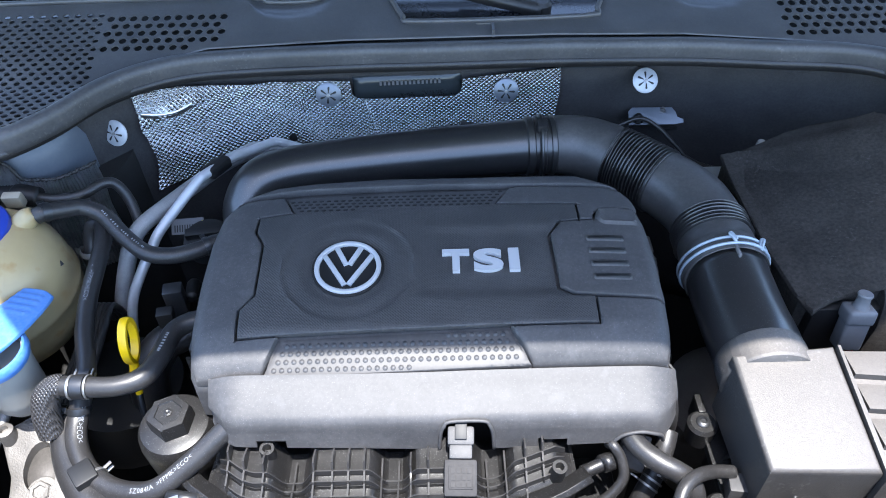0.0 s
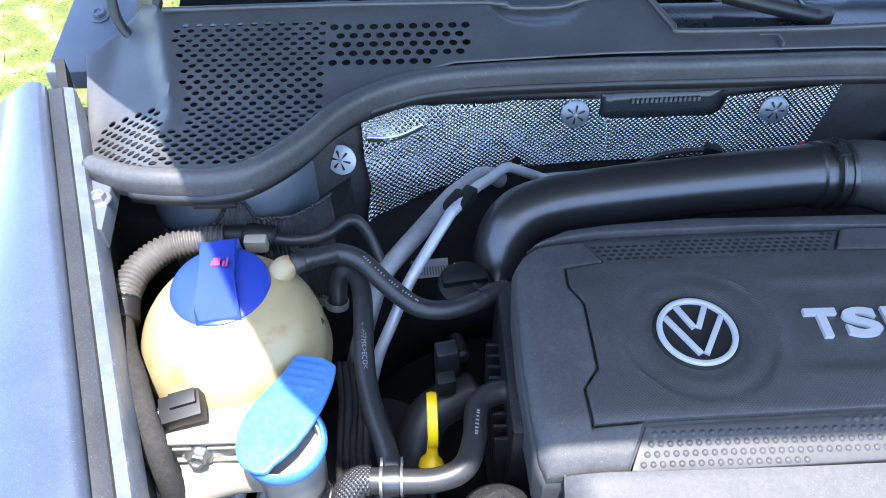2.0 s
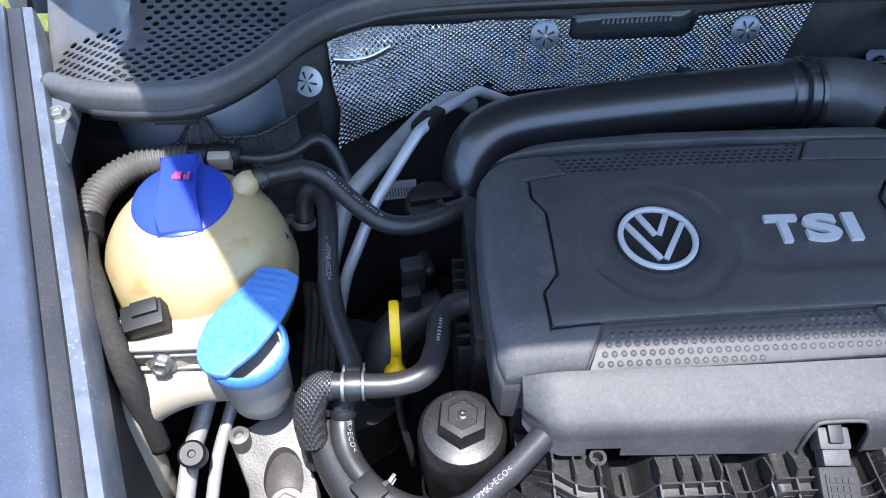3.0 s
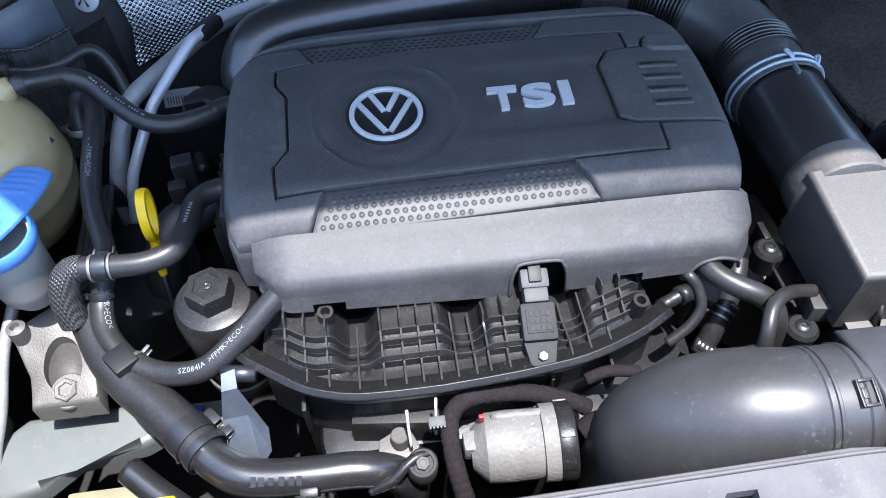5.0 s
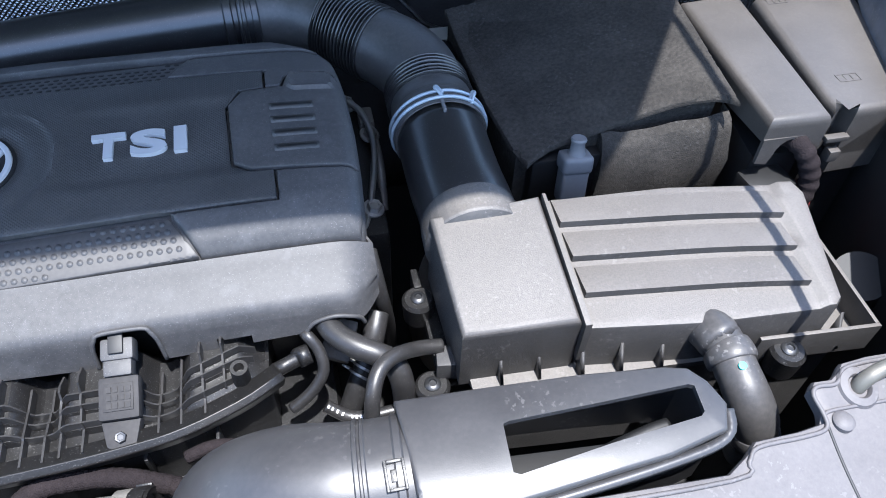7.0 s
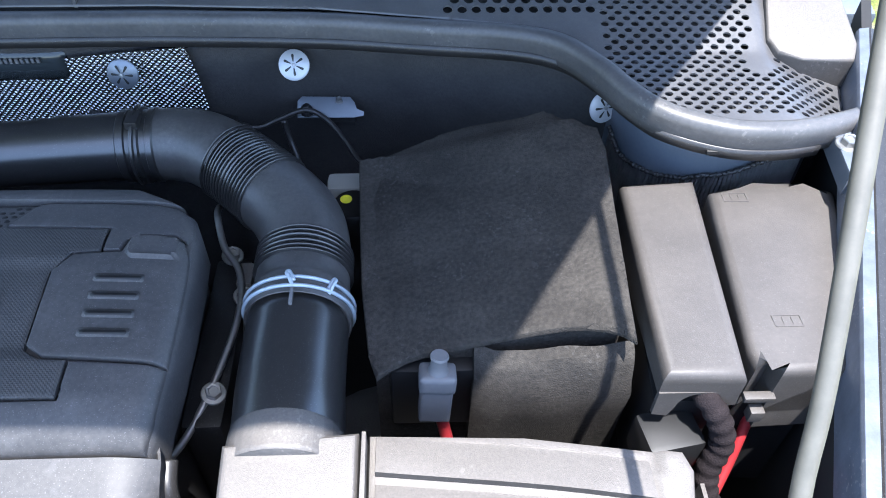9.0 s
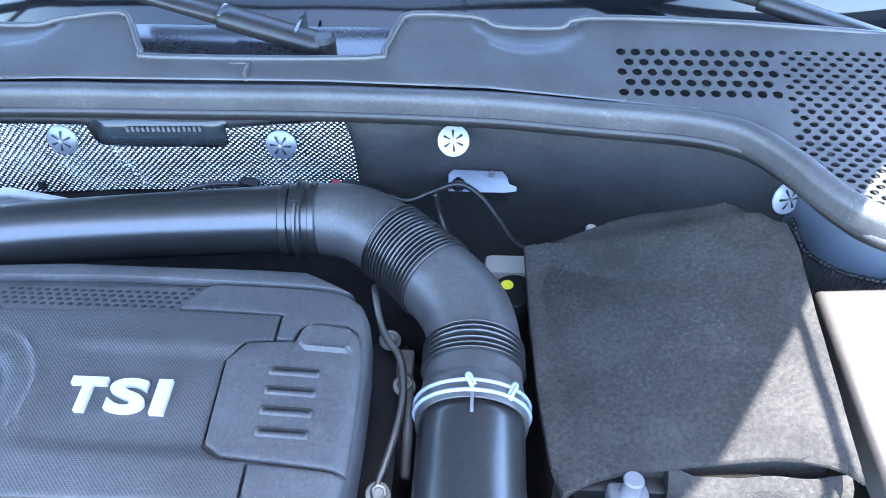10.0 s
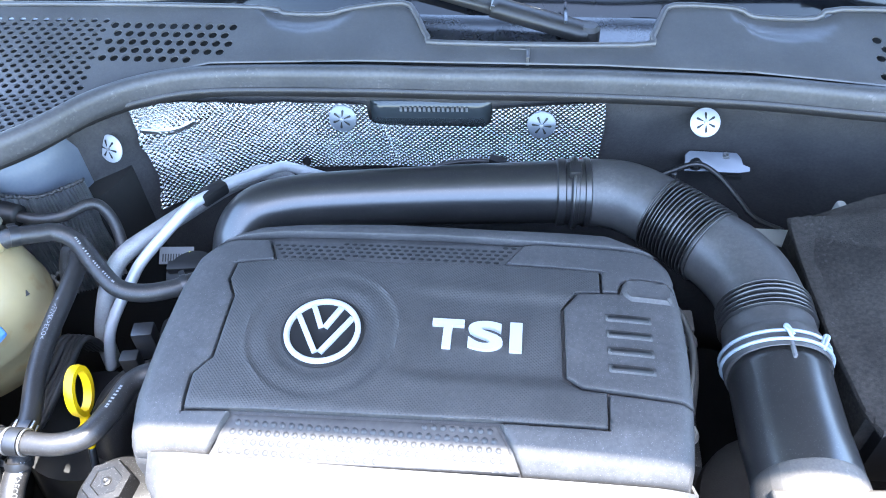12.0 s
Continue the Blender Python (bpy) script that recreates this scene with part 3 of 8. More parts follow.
COWL = [(-0.764, 1.010), (-0.700, 1.075), (-0.665, 1.040), (-0.475, 1.044), (-0.262, 1.047), (-0.235, 1.044), (-0.175, 1.044), (-0.147, 1.047), (-0.078, 1.054), (-0.058, 1.035), (-0.040, 1.002), (-0.017, 0.993),
        (0.213, 0.996), (0.234, 1.010), (0.246, 1.040), (0.262, 1.057), (0.336, 1.057), (0.360, 1.051), (0.430, 1.050), (0.459, 1.055), (0.636, 1.050), (0.865, 1.040), (0.900, 1.075), (0.935, 1.000),
        (0.935, 0.900), (0.905, 0.800), (0.856, 0.786), (0.810, 0.777), (0.762, 0.778), (0.712, 0.800), (0.685, 0.832), (0.660, 0.878), (0.625, 0.918), (0.570, 0.938), (0.465, 0.949), (0.350, 0.961), (0.172, 0.966),
        (-0.125, 0.964), (-0.310, 0.955), (-0.395, 0.929), (-0.450, 0.886), (-0.493, 0.824), (-0.540, 0.783), (-0.600, 0.780), (-0.655, 0.789), (-0.715, 0.815), (-0.740, 0.900)]


def ridge_side(x, y):
    """How far a place lies from the spine of the tapered ridge at the scuttle's ends (negative: outside it)."""
    u = abs(x - CX)
    return 0.728 + (y - 0.872) * 0.26 - u


def cowl_holes():
    """Large round holes near the middle, flat close-set ones towards the ends."""
    out = ccw(COWL)
    res = []
    for sign in (-1, 1):
        top = 1.019 if sign < 0 else 1.0145
        for j in range(5):
            for i in range(11):
                u = 0.394 + i * 0.0160 + (0.0080 if j % 2 else 0)
                if u < 0.557:
                    res.append((CX + sign * u, 1.0125 - j * 0.0135, 0.0056, 1.0))
        for j in range(29):
            for i in range(18):
                u = 0.5680 + i * 0.0168 + (0.0084 if j % 2 else 0)
                y = top - j * 0.0076
                gap = ridge_side(CX + u, y)
                if (y > 0.908 and gap < 0.010) or (y > 0.865 and abs(gap) < 0.015) or u > 0.826:
                    continue
                res.append((CX + sign * u, y, 0.0046, 0.80))
    far = edge_distance(out, [(x, y) for x, y, *_ in res])
    return [ring_loop(x, y, r, 10, q) for (x, y, r, q), d in zip(res, far) if d > 0.009 and inside(out, (x, y))]


cowl = thing("cowl_panel", (CX, 0.95, 0.90), "dusty grey-black plastic scuttle panel with perforated grilles", "cowl panel")
part("panel", panel(mesh(), COWL, cowl_z, 0.0018, 0.0015, 0.008, cowl_holes()), M_COWL, cowl)
lip = [(x, y - 0.001, cowl_z(x, y) + 0.0015) for x, y in COWL[2:22]]
part("rear_lip", tube(mesh(), lip, 0.0038, 8, 3), M_COWL, cowl)
bm = mesh()
box(bm, (0.083, 0.966, 0.926), (0.087, 1.000, 0.9375), 0.001)
box(bm, (0.062, 0.986, 0.931), (0.086, 0.999, 0.9375), 0.002)
part("joint_clip", bm, M_COWL, cowl)
bm = mesh()
prism(bm, [(0.845, 0.915), (0.853, 0.897), (0.877, 0.884), (0.942, 0.880), (0.942, 1.022), (0.866, 1.026)], 0.87, lambda x, y: lerp_at(y, COWL_Y, COWL_Z) + 0.004, 0.004, 3)
part("end_cap", bm, M_BOX, cowl)
# added sheet: keeps the grille holes dark and stops sun passing through
part("hole_shade_sheet", panel(mesh(), inset(ccw(COWL), 0.006), lambda x, y: cowl_z(x, y) - 0.016, 0.002, 0.0, 0.03), M_LINER, cowl, "near-black sheet added under the grille so its holes look dark")
# water box under the grilles, near-black so the holes look shaded
bm = mesh()
prism(bm, [(-0.74, 0.845), (-0.66, 0.83), (-0.52, 0.85), (-0.44, 1.0), (-0.3, 1.07), (0.5, 1.07), (0.64, 1.0), (0.72, 0.85), (0.85, 0.83), (0.92, 0.85), (0.92, 1.14), (-0.74, 1.14)], 0.70, 0.80, 0.003)
box(bm, (-0.74, 1.045, 0.79), (0.92, 1.14, 0.862), 0.003)
tagged(part("trim_plenum", bm, M_LINER), "dark water box under the scuttle grille", "water box", kind="structure")

SEAL = [(-0.700, 0.806, 0.898), (-0.655, 0.783, 0.902), (-0.600, 0.772, 0.904), (-0.540, 0.775, 0.906), (-0.488, 0.818, 0.907), (-0.445, 0.881, 0.908), (-0.392, 0.922, 0.909), (-0.31, 0.948, 0.910),
        (-0.125, 0.956, 0.911), (0.0, 0.957, 0.911), (0.172, 0.959, 0.911), (0.35, 0.953, 0.911), (0.465, 0.941, 0.910), (0.565, 0.930, 0.909), (0.617, 0.911, 0.908), (0.650, 0.872, 0.907), (0.677, 0.825, 0.905), (0.706, 0.793, 0.903), (0.760, 0.771, 0.900), (0.812, 0.770, 0.897), (0.860, 0.780, 0.895), (0.905, 0.797, 0.893)]
seal = thing("bonnet_seal", (CX, 0.93, 0.88), "grey dusty rubber bonnet seal running along the scuttle", "rubber seal")
line = spline(SEAL, 6)
prof = [(-0.010, -0.017), (0.010, -0.017), (0.011, -0.008), (0.0125, 0.004), (0.011, 0.011), (0.007, 0.0145), (0.0, 0.0155), (-0.006, 0.0135), (-0.0085, 0.008), (-0.0095, 0.006), (-0.0115, -0.002), (-0.011, -0.012)]
part("bulb", sweep(mesh(), line[:, :3], lambda i: [(a + 0.0006 * noise.noise(Vector((i * 0.35, a * 40, 0))), b + 0.0008 * noise.noise(Vector((i * 0.22, 3, b * 50)))) for a, b in prof]), M_SEAL, seal)
bm = mesh()
fl = line[6:-6].copy()
sweep(bm, fl[:, :3] + np.array([0, -0.011, -0.0155]), lambda i: [(-0.002, -0.006), (0.002, -0.006), (0.002, 0.006), (-0.002, 0.006)])
part("flange", bm, M_RUBBER, seal)
for x in (-0.565, 0.765):
    bm = mesh()
    box(bm, (x - 0.022, wall_y(x) - 0.050, 0.881), (x + 0.022, wall_y(x) - 0.022, 0.886), 0.001)
    part("clip", bm, M_DARK, seal)

# windscreen and the strip below it
def screen_z(y):
    return 0.90 + (y - 1.018) * 0.66


bm = mesh()
for y0, y1, off in ((1.088, 1.75, 0.0),):
    prism(bm, [(CX - 0.78, y0), (CX + 0.78, y0), (CX + 0.70, y1), (CX - 0.70, y1)], lambda x, y: screen_z(y) - 0.006 - 0.10 * (x - CX) ** 2, lambda x, y: screen_z(y) - 0.10 * (x - CX) ** 2)
tagged(part("window_1", bm, M_GLASS_DARK), "dark windscreen glass reflecting the sky", "windscreen", kind="structure")
bm = mesh()
prism(bm, [(CX - 0.80, 0.990), (CX + 0.80, 0.990), (CX + 0.78, 1.086), (CX - 0.78, 1.086)], lambda x, y: 0.86, lambda x, y: 0.9465 - (1.086 - y) * 0.22 - 0.03 * abs(x - CX) ** 2, 0.001)
tagged(part("trim_screen_edge", bm, M_FRIT), "glossy black strip along the windscreen's lower edge", "windscreen trim", kind="structure")
bm = mesh()
box(bm, (0.128, 1.035, 0.925), (0.132, 1.086, 0.9495), 0.0005)
tagged(part("trim_screen_joint", bm, M_FRIT), "joint in the glossy strip below the windscreen", "windscreen trim", kind="structure")


def wiper(words, knuckle, elbow, tip, blade_a, blade_b):
    w = thing("wiper_arm", knuckle, words, "wiper", "windscreen wipers")
    k, e, t = Vector(knuckle), Vector(elbow), Vector(tip)
    bm = mesh()
    sweep(bm, spline([(*k, 0.011), (*k.lerp(e, 0.5), 0.013), (*e, 0.012)], 5)[:, :3], lambda i: [(-0.017, -0.007), (0.017, -0.007), (0.015, 0.006), (0.005, 0.010), (-0.005, 0.010), (-0.015, 0.006)])
    part("arm_head", bm, M_WIPER, w)
    bm = mesh()
    lathe(bm, [(0.014, -0.012), (0.014, 0.006), (0.010, 0.011), (0, 0.012)], Matrix.Translation(k), 20)
    part("spindle_cap", bm, M_WIPER, w)
    bm = mesh()
    lathe(bm, [(0, 0), (0.004, 0), (0.004, 0.030), (0, 0.030)], axis(e + Vector((0, -0.014, 0.003)), (0, 1, 0)), 10)
    part("hinge_pin", bm, M_STEEL, w)
    bm = mesh()
    q = [e + (t - e) * s + Vector((0, 0, 0.006 * math.sin(s * math.pi))) for s in np.linspace(0, 1, 9)]
    wd = [0.0165 - 0.006 * s for s in np.linspace(0, 1, 9)]
    sweep(bm, [tuple(v) for v in q], lambda i: [(-wd[i], -0.004), (wd[i], -0.004), (wd[i] * 0.8, 0.005), (-wd[i] * 0.8, 0.005)])
    part("arm", bm, M_WIPER, w)
    a, b = Vector(blade_a), Vector(blade_b)
    bm = mesh()
    sweep(bm, [tuple(a.lerp(b, s) + Vector((0, 0, 0.004 * math.sin(s * math.pi)))) for s in np.linspace(0, 1, 12)], lambda i: [(-0.007, -0.004), (0.007, -0.004), (0.006, 0.003), (0.0015, 0.010), (-0.0015, 0.010), (-0.006, 0.003)])
    part("blade", bm, M_RUBBER, w)
    return w


wiper("satin black wiper arm lying across the windscreen base", (0.160, 1.038, 0.932), (0.038, 1.066, 0.952), (-0.42, 1.168, 1.010), (-0.09, 1.125, 0.972), (0.50, 1.135, 0.975))
wiper("satin black wiper arm lying across the windscreen base", (0.80, 1.055, 0.935), (0.66, 1.105, 0.962), (0.20, 1.19, 1.025), (0.30, 1.20, 1.022), (0.72, 1.16, 0.995))


# ---- body: wings, bonnet ----
def front_wing(name, sign, words):
    root = thing(name, (CX + sign * 0.86, 0.5, 0.30), words, "car wing", "front wings")
    ys = np.linspace(-0.25, 0.925, 40)

    def strip(pname, sect, mat, label=""):
        bm = mesh()
        rows = []
        for y in ys:
            xi = 0.654 + (y - 0.403) * 0.37 if y > 0.1 else 0.654 - 0.303 * 0.37 + (y - 0.1) * 0.9
            zt = 0.872 + (y - 0.403) * 0.095 - max(0, 0.25 - y) ** 2 * 0.8
            rows.append([bm.verts.new((CX + sign * (xi + a), y, zt + b - 1.3 * max(0, a - 0.05) * max(0, y - 0.6))) for a, b in sect])
        n = len(sect)
        for r0, r1 in zip(rows, rows[1:]):
            for j in range(n):
                bm.faces.new((r0[j], r1[j], r1[(j + 1) % n], r0[(j + 1) % n]))
        bm.faces.new(rows[0])
        bm.faces.new(rows[-1][::-1])
        bmesh.ops.recalc_face_normals(bm, faces=bm.faces)
        return part(pname, bm, mat, root, label)

    strip("flange", [(0.0, -0.05), (0.001, -0.004), (0.003, 0.0), (0.0135, 0.001), (0.0135, -0.006), (0.006, -0.006), (0.004, -0.05)], M_FLANGE, "pale painted flange")
    # skin added to close the wing's inner side, kept near-black
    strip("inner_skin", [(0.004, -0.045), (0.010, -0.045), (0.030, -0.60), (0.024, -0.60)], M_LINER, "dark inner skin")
    strip("gap_strip", [(0.0135, -0.03), (0.0138, -0.001), (0.016, 0.0005), (0.024, -0.001), (0.0315, 0.000), (0.0325, -0.03)], M_RUBBER, "dusty black rubber strip")
    strip("outer_skin", [(0.0322, -0.03), (0.0326, 0.001), (0.0345, 0.0055), (0.039, 0.0085), (0.052, 0.0095), (0.075, 0.006), (0.100, -0.002), (0.125, -0.014), (0.150, -0.030), (0.175, -0.052), (0.200, -0.085), (0.222, -0.135), (0.236, -0.21), (0.242, -0.32), (0.245, -0.55), (0.225, -0.55), (0.215, -0.22), (0.160, -0.06), (0.09, -0.02)], M_BODY)
    return root


wing_l = front_wing("front_wing", -1, "silver-blue metallic front wing with a dark rubber edge strip")
wing_r = front_wing("front_wing", 1, "silver-blue metallic front wing with a dark rubber edge strip")
for sign in (-1, 1):
    root = wing_l if sign < 0 else wing_r
    bm = mesh()
    xb = CX + sign * 0.782
    prism(bm, [(xb - sign * 0.016, 0.715), (xb + sign * 0.022, 0.725), (xb + sign * 0.035, 0.80), (xb - sign * 0.004, 0.80)], 0.868, 0.893, 0.003)
    part("bracket", bm, M_BODYIN, root)
    hexbolt("bolt", (xb, 0.760, 0.892), (0, 0, 1), 0.0085, 0.009, M_STEEL, root)
    bm = mesh()
    xh = CX + sign * 0.878
    prism(bm, [(xh - 0.05, 1.02), (xh + 0.05, 1.02), (xh + 0.04, 1.25), (xh - 0.04, 1.25)], 0.86, lambda x, y: 0.885 + (y - 1.02) * 0.25, 0.004)
    part("hinge_mount", bm, M_BODYIN, root)
    hexbolt("bolt", (xh, 1.117, 0.910), (0, -0.25, 1), 0.0085, 0.009, M_BODYIN, root)

# raised bonnet, hinged at the back, whose shade falls over the middle of the bay
bonnet = thing("bonnet", (CX, 1.05, 1.10), "open silver-blue bonnet raised above the bay", "bonnet")
BONNET = [(-0.83, 1.15), (-0.82, 1.00), (-0.748, 0.935), (-0.622, 0.80), (-0.476, 0.505), (-0.415, 0.405), (-0.36, 0.34), (-0.29, 0.318), (0.0, 0.322), (0.10, 0.322), (0.20, 0.322), (0.46, 0.318), (0.545, 0.34), (0.605, 0.42), (0.678, 0.575), (0.752, 0.75), (0.873, 0.965), (0.95, 1.06), (1.02, 1.15)]


def bonnet_z(x, y):
    return 1.10 + (0.82 if y < 1.05 else 0.3) * (1.05 - y) + 0.02 * (1 - ((x - CX) / 0.8) ** 2)


part("outer_skin", panel(mesh(), BONNET, lambda x, y: bonnet_z(x, y) + 0.015, 0.014, 0.006, 0.05), M_BODY, bonnet)
part("inner_frame", panel(mesh(), inset(ccw(BONNET), 0.03), lambda x, y: bonnet_z(x, y) - 0.004, 0.02, 0.006, 0.05), M_BODY, bonnet)
for sx in (-0.775, 0.935):
    bm = mesh()
    sweep(bm, spline([(sx, 1.16, 0.93), (sx + 0.005, 1.12, 0.99), (sx + 0.01, 1.06, 1.08), (sx + 0.015, 0.98, 1.15)], 5), lambda i: [(-0.004, -0.016), (0.004, -0.016), (0.004, 0.016), (-0.004, 0.016)])
    part("hinge_arm", bm, M_BODYIN, bonnet)
bm = mesh()
tube(bm, [(-0.716, 1.10, 1.06), (-0.728, 1.075, 1.0), (-0.728, 1.05, 0.945), (-0.705, 1.035, 0.918), (-0.682, 1.05, 0.935), (-0.676, 1.08, 0.99), (-0.69, 1.10, 1.06)], 0.0065, 10, 6)
tagged(part("washer_tube", bm, M_RUBBER), "black corrugated washer tube hanging in a loop", "tube")

# prop rod
rod = thing("prop_rod", (0.645, 0.277, 0.79), "grey steel bonnet prop rod standing on its pivot", "prop rod")
rod_pts = [(0.632, 0.262, 0.800), (0.640, 0.266, 0.798), (0.650, 0.272, 0.803), (0.655, 0.274, 0.84), (0.628, 0.287, 0.95), (0.632, 0.343, 1.025), (0.640, 0.38, 1.075), (0.654, 0.476, 1.2), (0.679, 0.645, 1.43)]
part("rod", tube(mesh(), rod_pts, 0.0050, 14, 5), M_ROD, rod)
bm = mesh()
lathe(bm, [(0, 0), (0.017, 0), (0.018, 0.006), (0.014, 0.012), (0.010, 0.016), (0, 0.017)], axis((0.632, 0.262, 0.788), (-0.3, 0, 1)), 24)
part("pivot_bush", bm, M_DUCT, rod)

# ---- front panel (lock carrier) ----
def slam_z(x, y):
    z = 0.846 - max(0.0, x - 0.25) * 0.10 - max(0.0, -0.15 - x) * 0.25
    z += (y - 0.21) * 0.25
    if 0.02 < y < 0.196 and x < 0.20:
        z -= 0.009 * min(1, (0.196 - y) / 0.022) * min(1, (0.20 - x) / 0.022)
    return z


SLAM = [(-0.50, 0.235), (-0.40, 0.222), (-0.25, 0.206), (-0.10, 0.202), (0.20, 0.206), (0.232, 0.203), (0.246, 0.209), (0.30, 0.207), (0.463, 0.207), (0.481, 0.217), (0.4925, 0.226), (0.531, 0.228), (0.5525, 0.231), (0.5560, 0.241), (0.5540, 0.256), (0.5600, 0.262), (0.5755, 0.262), (0.5830, 0.266), (0.5905, 0.273), (0.617, 0.276), (0.665, 0.277), (0.72, 0.285), (0.80, 0.30), (0.80, -0.10), (-0.60, -0.10)]
slot = [(0.098, 0.150), (0.130, 0.150), (0.175, 0.150), (0.177, 0.171), (0.134, 0.172), (0.127, 0.176), (0.125, 0.187), (0.103, 0.187), (0.098, 0.180)]
slam = thing("lock_carrier", (0.1, 0.1, 0.6), "dusty grey plastic panel over the radiator with cut-outs", "front panel")
part("panel", panel(mesh(), SLAM, slam_z, 0.012, 0.005, 0.0065, [slot, ring_loop(0.462, 0.162, 0.0085, 14), ring_loop(0.630, 0.190, 0.021, 18)]), M_SLAM, slam)
bush_m = axis((0.5945, 0.2520, 0.8205), (0.05, -0.25, 1))
bush = part("pivot_bush", lathe(mesh(), [(0.0085, -0.004), (0.0165, -0.003), (0.0175, 0.0015), (0.0155, 0.0045), (0.0100, 0.0055), (0.0085, 0.003), (0.0080, -0.004)], bush_m, 28), M_SLAM, slam, "round grommet holding a bent rod")
part("rod_end", tube(mesh(), [(0.5945, 0.2520, 0.818), (0.5975, 0.2530, 0.828), (0.6060, 0.2550, 0.8345), (0.6250, 0.2585, 0.838), (0.6600, 0.2650, 0.842)], 0.0062, 12, 6), M_ROD, bush)
part("step_edge", tube(mesh(), [(x, y, slam_z(x, y) + 0.0002) for x, y in ((0.5560, 0.2350), (0.5640, 0.2375), (0.60, 0.2385), (0.66, 0.240))], 0.0016, 8, 4), M_SLAM, slam)
part("panel_joint", tube(mesh(), [(x, y, slam_z(x, y) - 0.0004) for x, y in ((0.5560, 0.2335), (0.5550, 0.2060), (0.5560, 0.1790), (0.5600, 0.1300), (0.5650, 0.06))], 0.0014, 8, 4), M_DARK, slam, "dark joint between two panel halves")
bm = mesh()
box(bm, (-0.48, 0.20, 0.35), (0.60, 0.212, 0.80), 0.003)
part("fan_shroud", bm, M_LINER, slam)
bm = mesh()
box(bm, (-0.60, -0.11, 0.10), (0.80, -0.09, 0.79), 0.01)
part("front_skin", bm, M_BODY, slam)
bm = mesh()
box(bm, (0.06, 0.12, 0.79), (0.21, 0.195, 0.80), 0.002)
part("latch_plate", bm, M_DARKSTEEL, slam)
bm = mesh()
box(bm, (0.60, 0.15, 0.77), (0.66, 0.23, 0.775), 0.002)
part("backing_plate", bm, M_DARKSTEEL, slam)
for x, y in ((0.5690, 0.2280), (0.655, 0.262)):
    bm = mesh()
    lathe(bm, [(0.0085, -0.001), (0.0085, 0.003), (0.006, 0.005), (0, 0.0055)], Matrix.Translation((x, y, slam_z(x, y))), 20)
    part("rivet", bm, M_SLAM, slam)

bead = [(x, y - 0.006, slam_z(x, y - 0.006) + 0.0004) for x, y in SLAM[1:22]]
part("edge_bead", tube(mesh(), bead, 0.0018, 8, 4), M_SLAM, slam)


# ---- engine cover ----
DECK_Y = [0.466, 0.478, 0.484, 0.498, 0.510, 0.522, 0.560, 0.600, 0.650, 0.690, 0.720, 0.766]
DECK_Z = [0.8175, 0.8240, 0.8270, 0.8345, 0.8400, 0.8440, 0.8480, 0.8510, 0.8535, 0.8525, 0.8495, 0.8440]


def cover_z(x, y):
    side = abs((x + 0.006) / 0.25)
    return lerp_at(y, DECK_Y, DECK_Z) - 0.007 * side ** 5


def smooth(a, b, v):
    t = min(1.0, max(0.0, (v - a) / (b - a)))
    return t * t * (3 - 2 * t)


EMB = Vector((-0.0985, 0.6025))
cover = thing("engine_cover", (-0.005, 0.58, 0.77), "black ribbed plastic engine cover with silver badge and letters", "engine cover")
SHELL = [(-0.2535, 0.478), (-0.2600, 0.490), (-0.2640, 0.530), (-0.2660, 0.590), (-0.2645, 0.655), (-0.2600, 0.700), (-0.2500, 0.719), (-0.2300, 0.737), (-0.1990, 0.753), (-0.1500, 0.7600), (-0.0570, 0.7665), (0.0550, 0.7655), (0.1390, 0.7660), (0.1810, 0.7655), (0.2000, 0.7560), (0.2180, 0.7465), (0.2370, 0.7330), (0.2455, 0.7130), (0.2495, 0.6720), (0.2510, 0.6100), (0.2495, 0.5560), (0.2460, 0.5050), (0.2420, 0.4870), (0.10, 0.484), (0.0, 0.482), (-0.185, 0.476)]


def roll(x, y):
    """How far the surface falls away towards the cover's outer edge."""
    d = float(edge_distance(SHELL, [(x, y)])[0])
    return 0.011 * (1 - min(1, d / 0.017)) ** 2


def shell_z(x, y):
    d = float(edge_distance(SHELL, [(x, y)])[0])
    front = smooth(0.500, 0.486, y) * smooth(-0.262, -0.245, x)
    return cover_z(x, y) - 0.0035 - 0.0045 * min(1, max(0, (d - 0.006) / 0.005)) - roll(x, y) - 0.006 * front


part("shell", panel(mesh(), SHELL, shell_z, 0.046, 0.005, 0.009), M_COVER, cover)


def dish(x, y):
    """The shallow dish round the badge and the sunken strip behind the letters."""
    r = (Vector((x, y)) - EMB).length
    h = -0.0013 * smooth(0.0735, 0.0705, r) - 0.0030 * smooth(0.056, 0.043, r)
    h += 0.0011 * max(0, 1 - abs(r - 0.0745) / 0.0025) * smooth(0.030, 0.055, abs(x - EMB.x))
    strip = smooth(0.0775, 0.085, r) * smooth(-0.040, 0.012, x)
    return h - 0.0042 * strip * smooth(0.665, 0.648, y) * smooth(0.553, 0.570, y)


def field(x, y):
    return cover_z(x, y) + 0.0005 + dish(x, y)


INNER = [(-0.208, 0.685), (-0.2085, 0.662), (-0.197, 0.640), (-0.196, 0.566), (-0.2105, 0.547), (-0.2085, 0.5135), (-0.167, 0.515), (0.074, 0.5205), (0.1695, 0.5215), (0.1695, 0.5545), (0.147, 0.5555), (0.1315, 0.5665), (0.1295, 0.6465), (0.1440, 0.6675), (0.1675, 0.6700), (0.1675, 0.6985), (0.070, 0.7010), (-0.168, 0.692)]
part("centre_field", panel(mesh(), INNER, field, 0.005, 0.0012, 0.0036), M_COVER_TEX, cover)


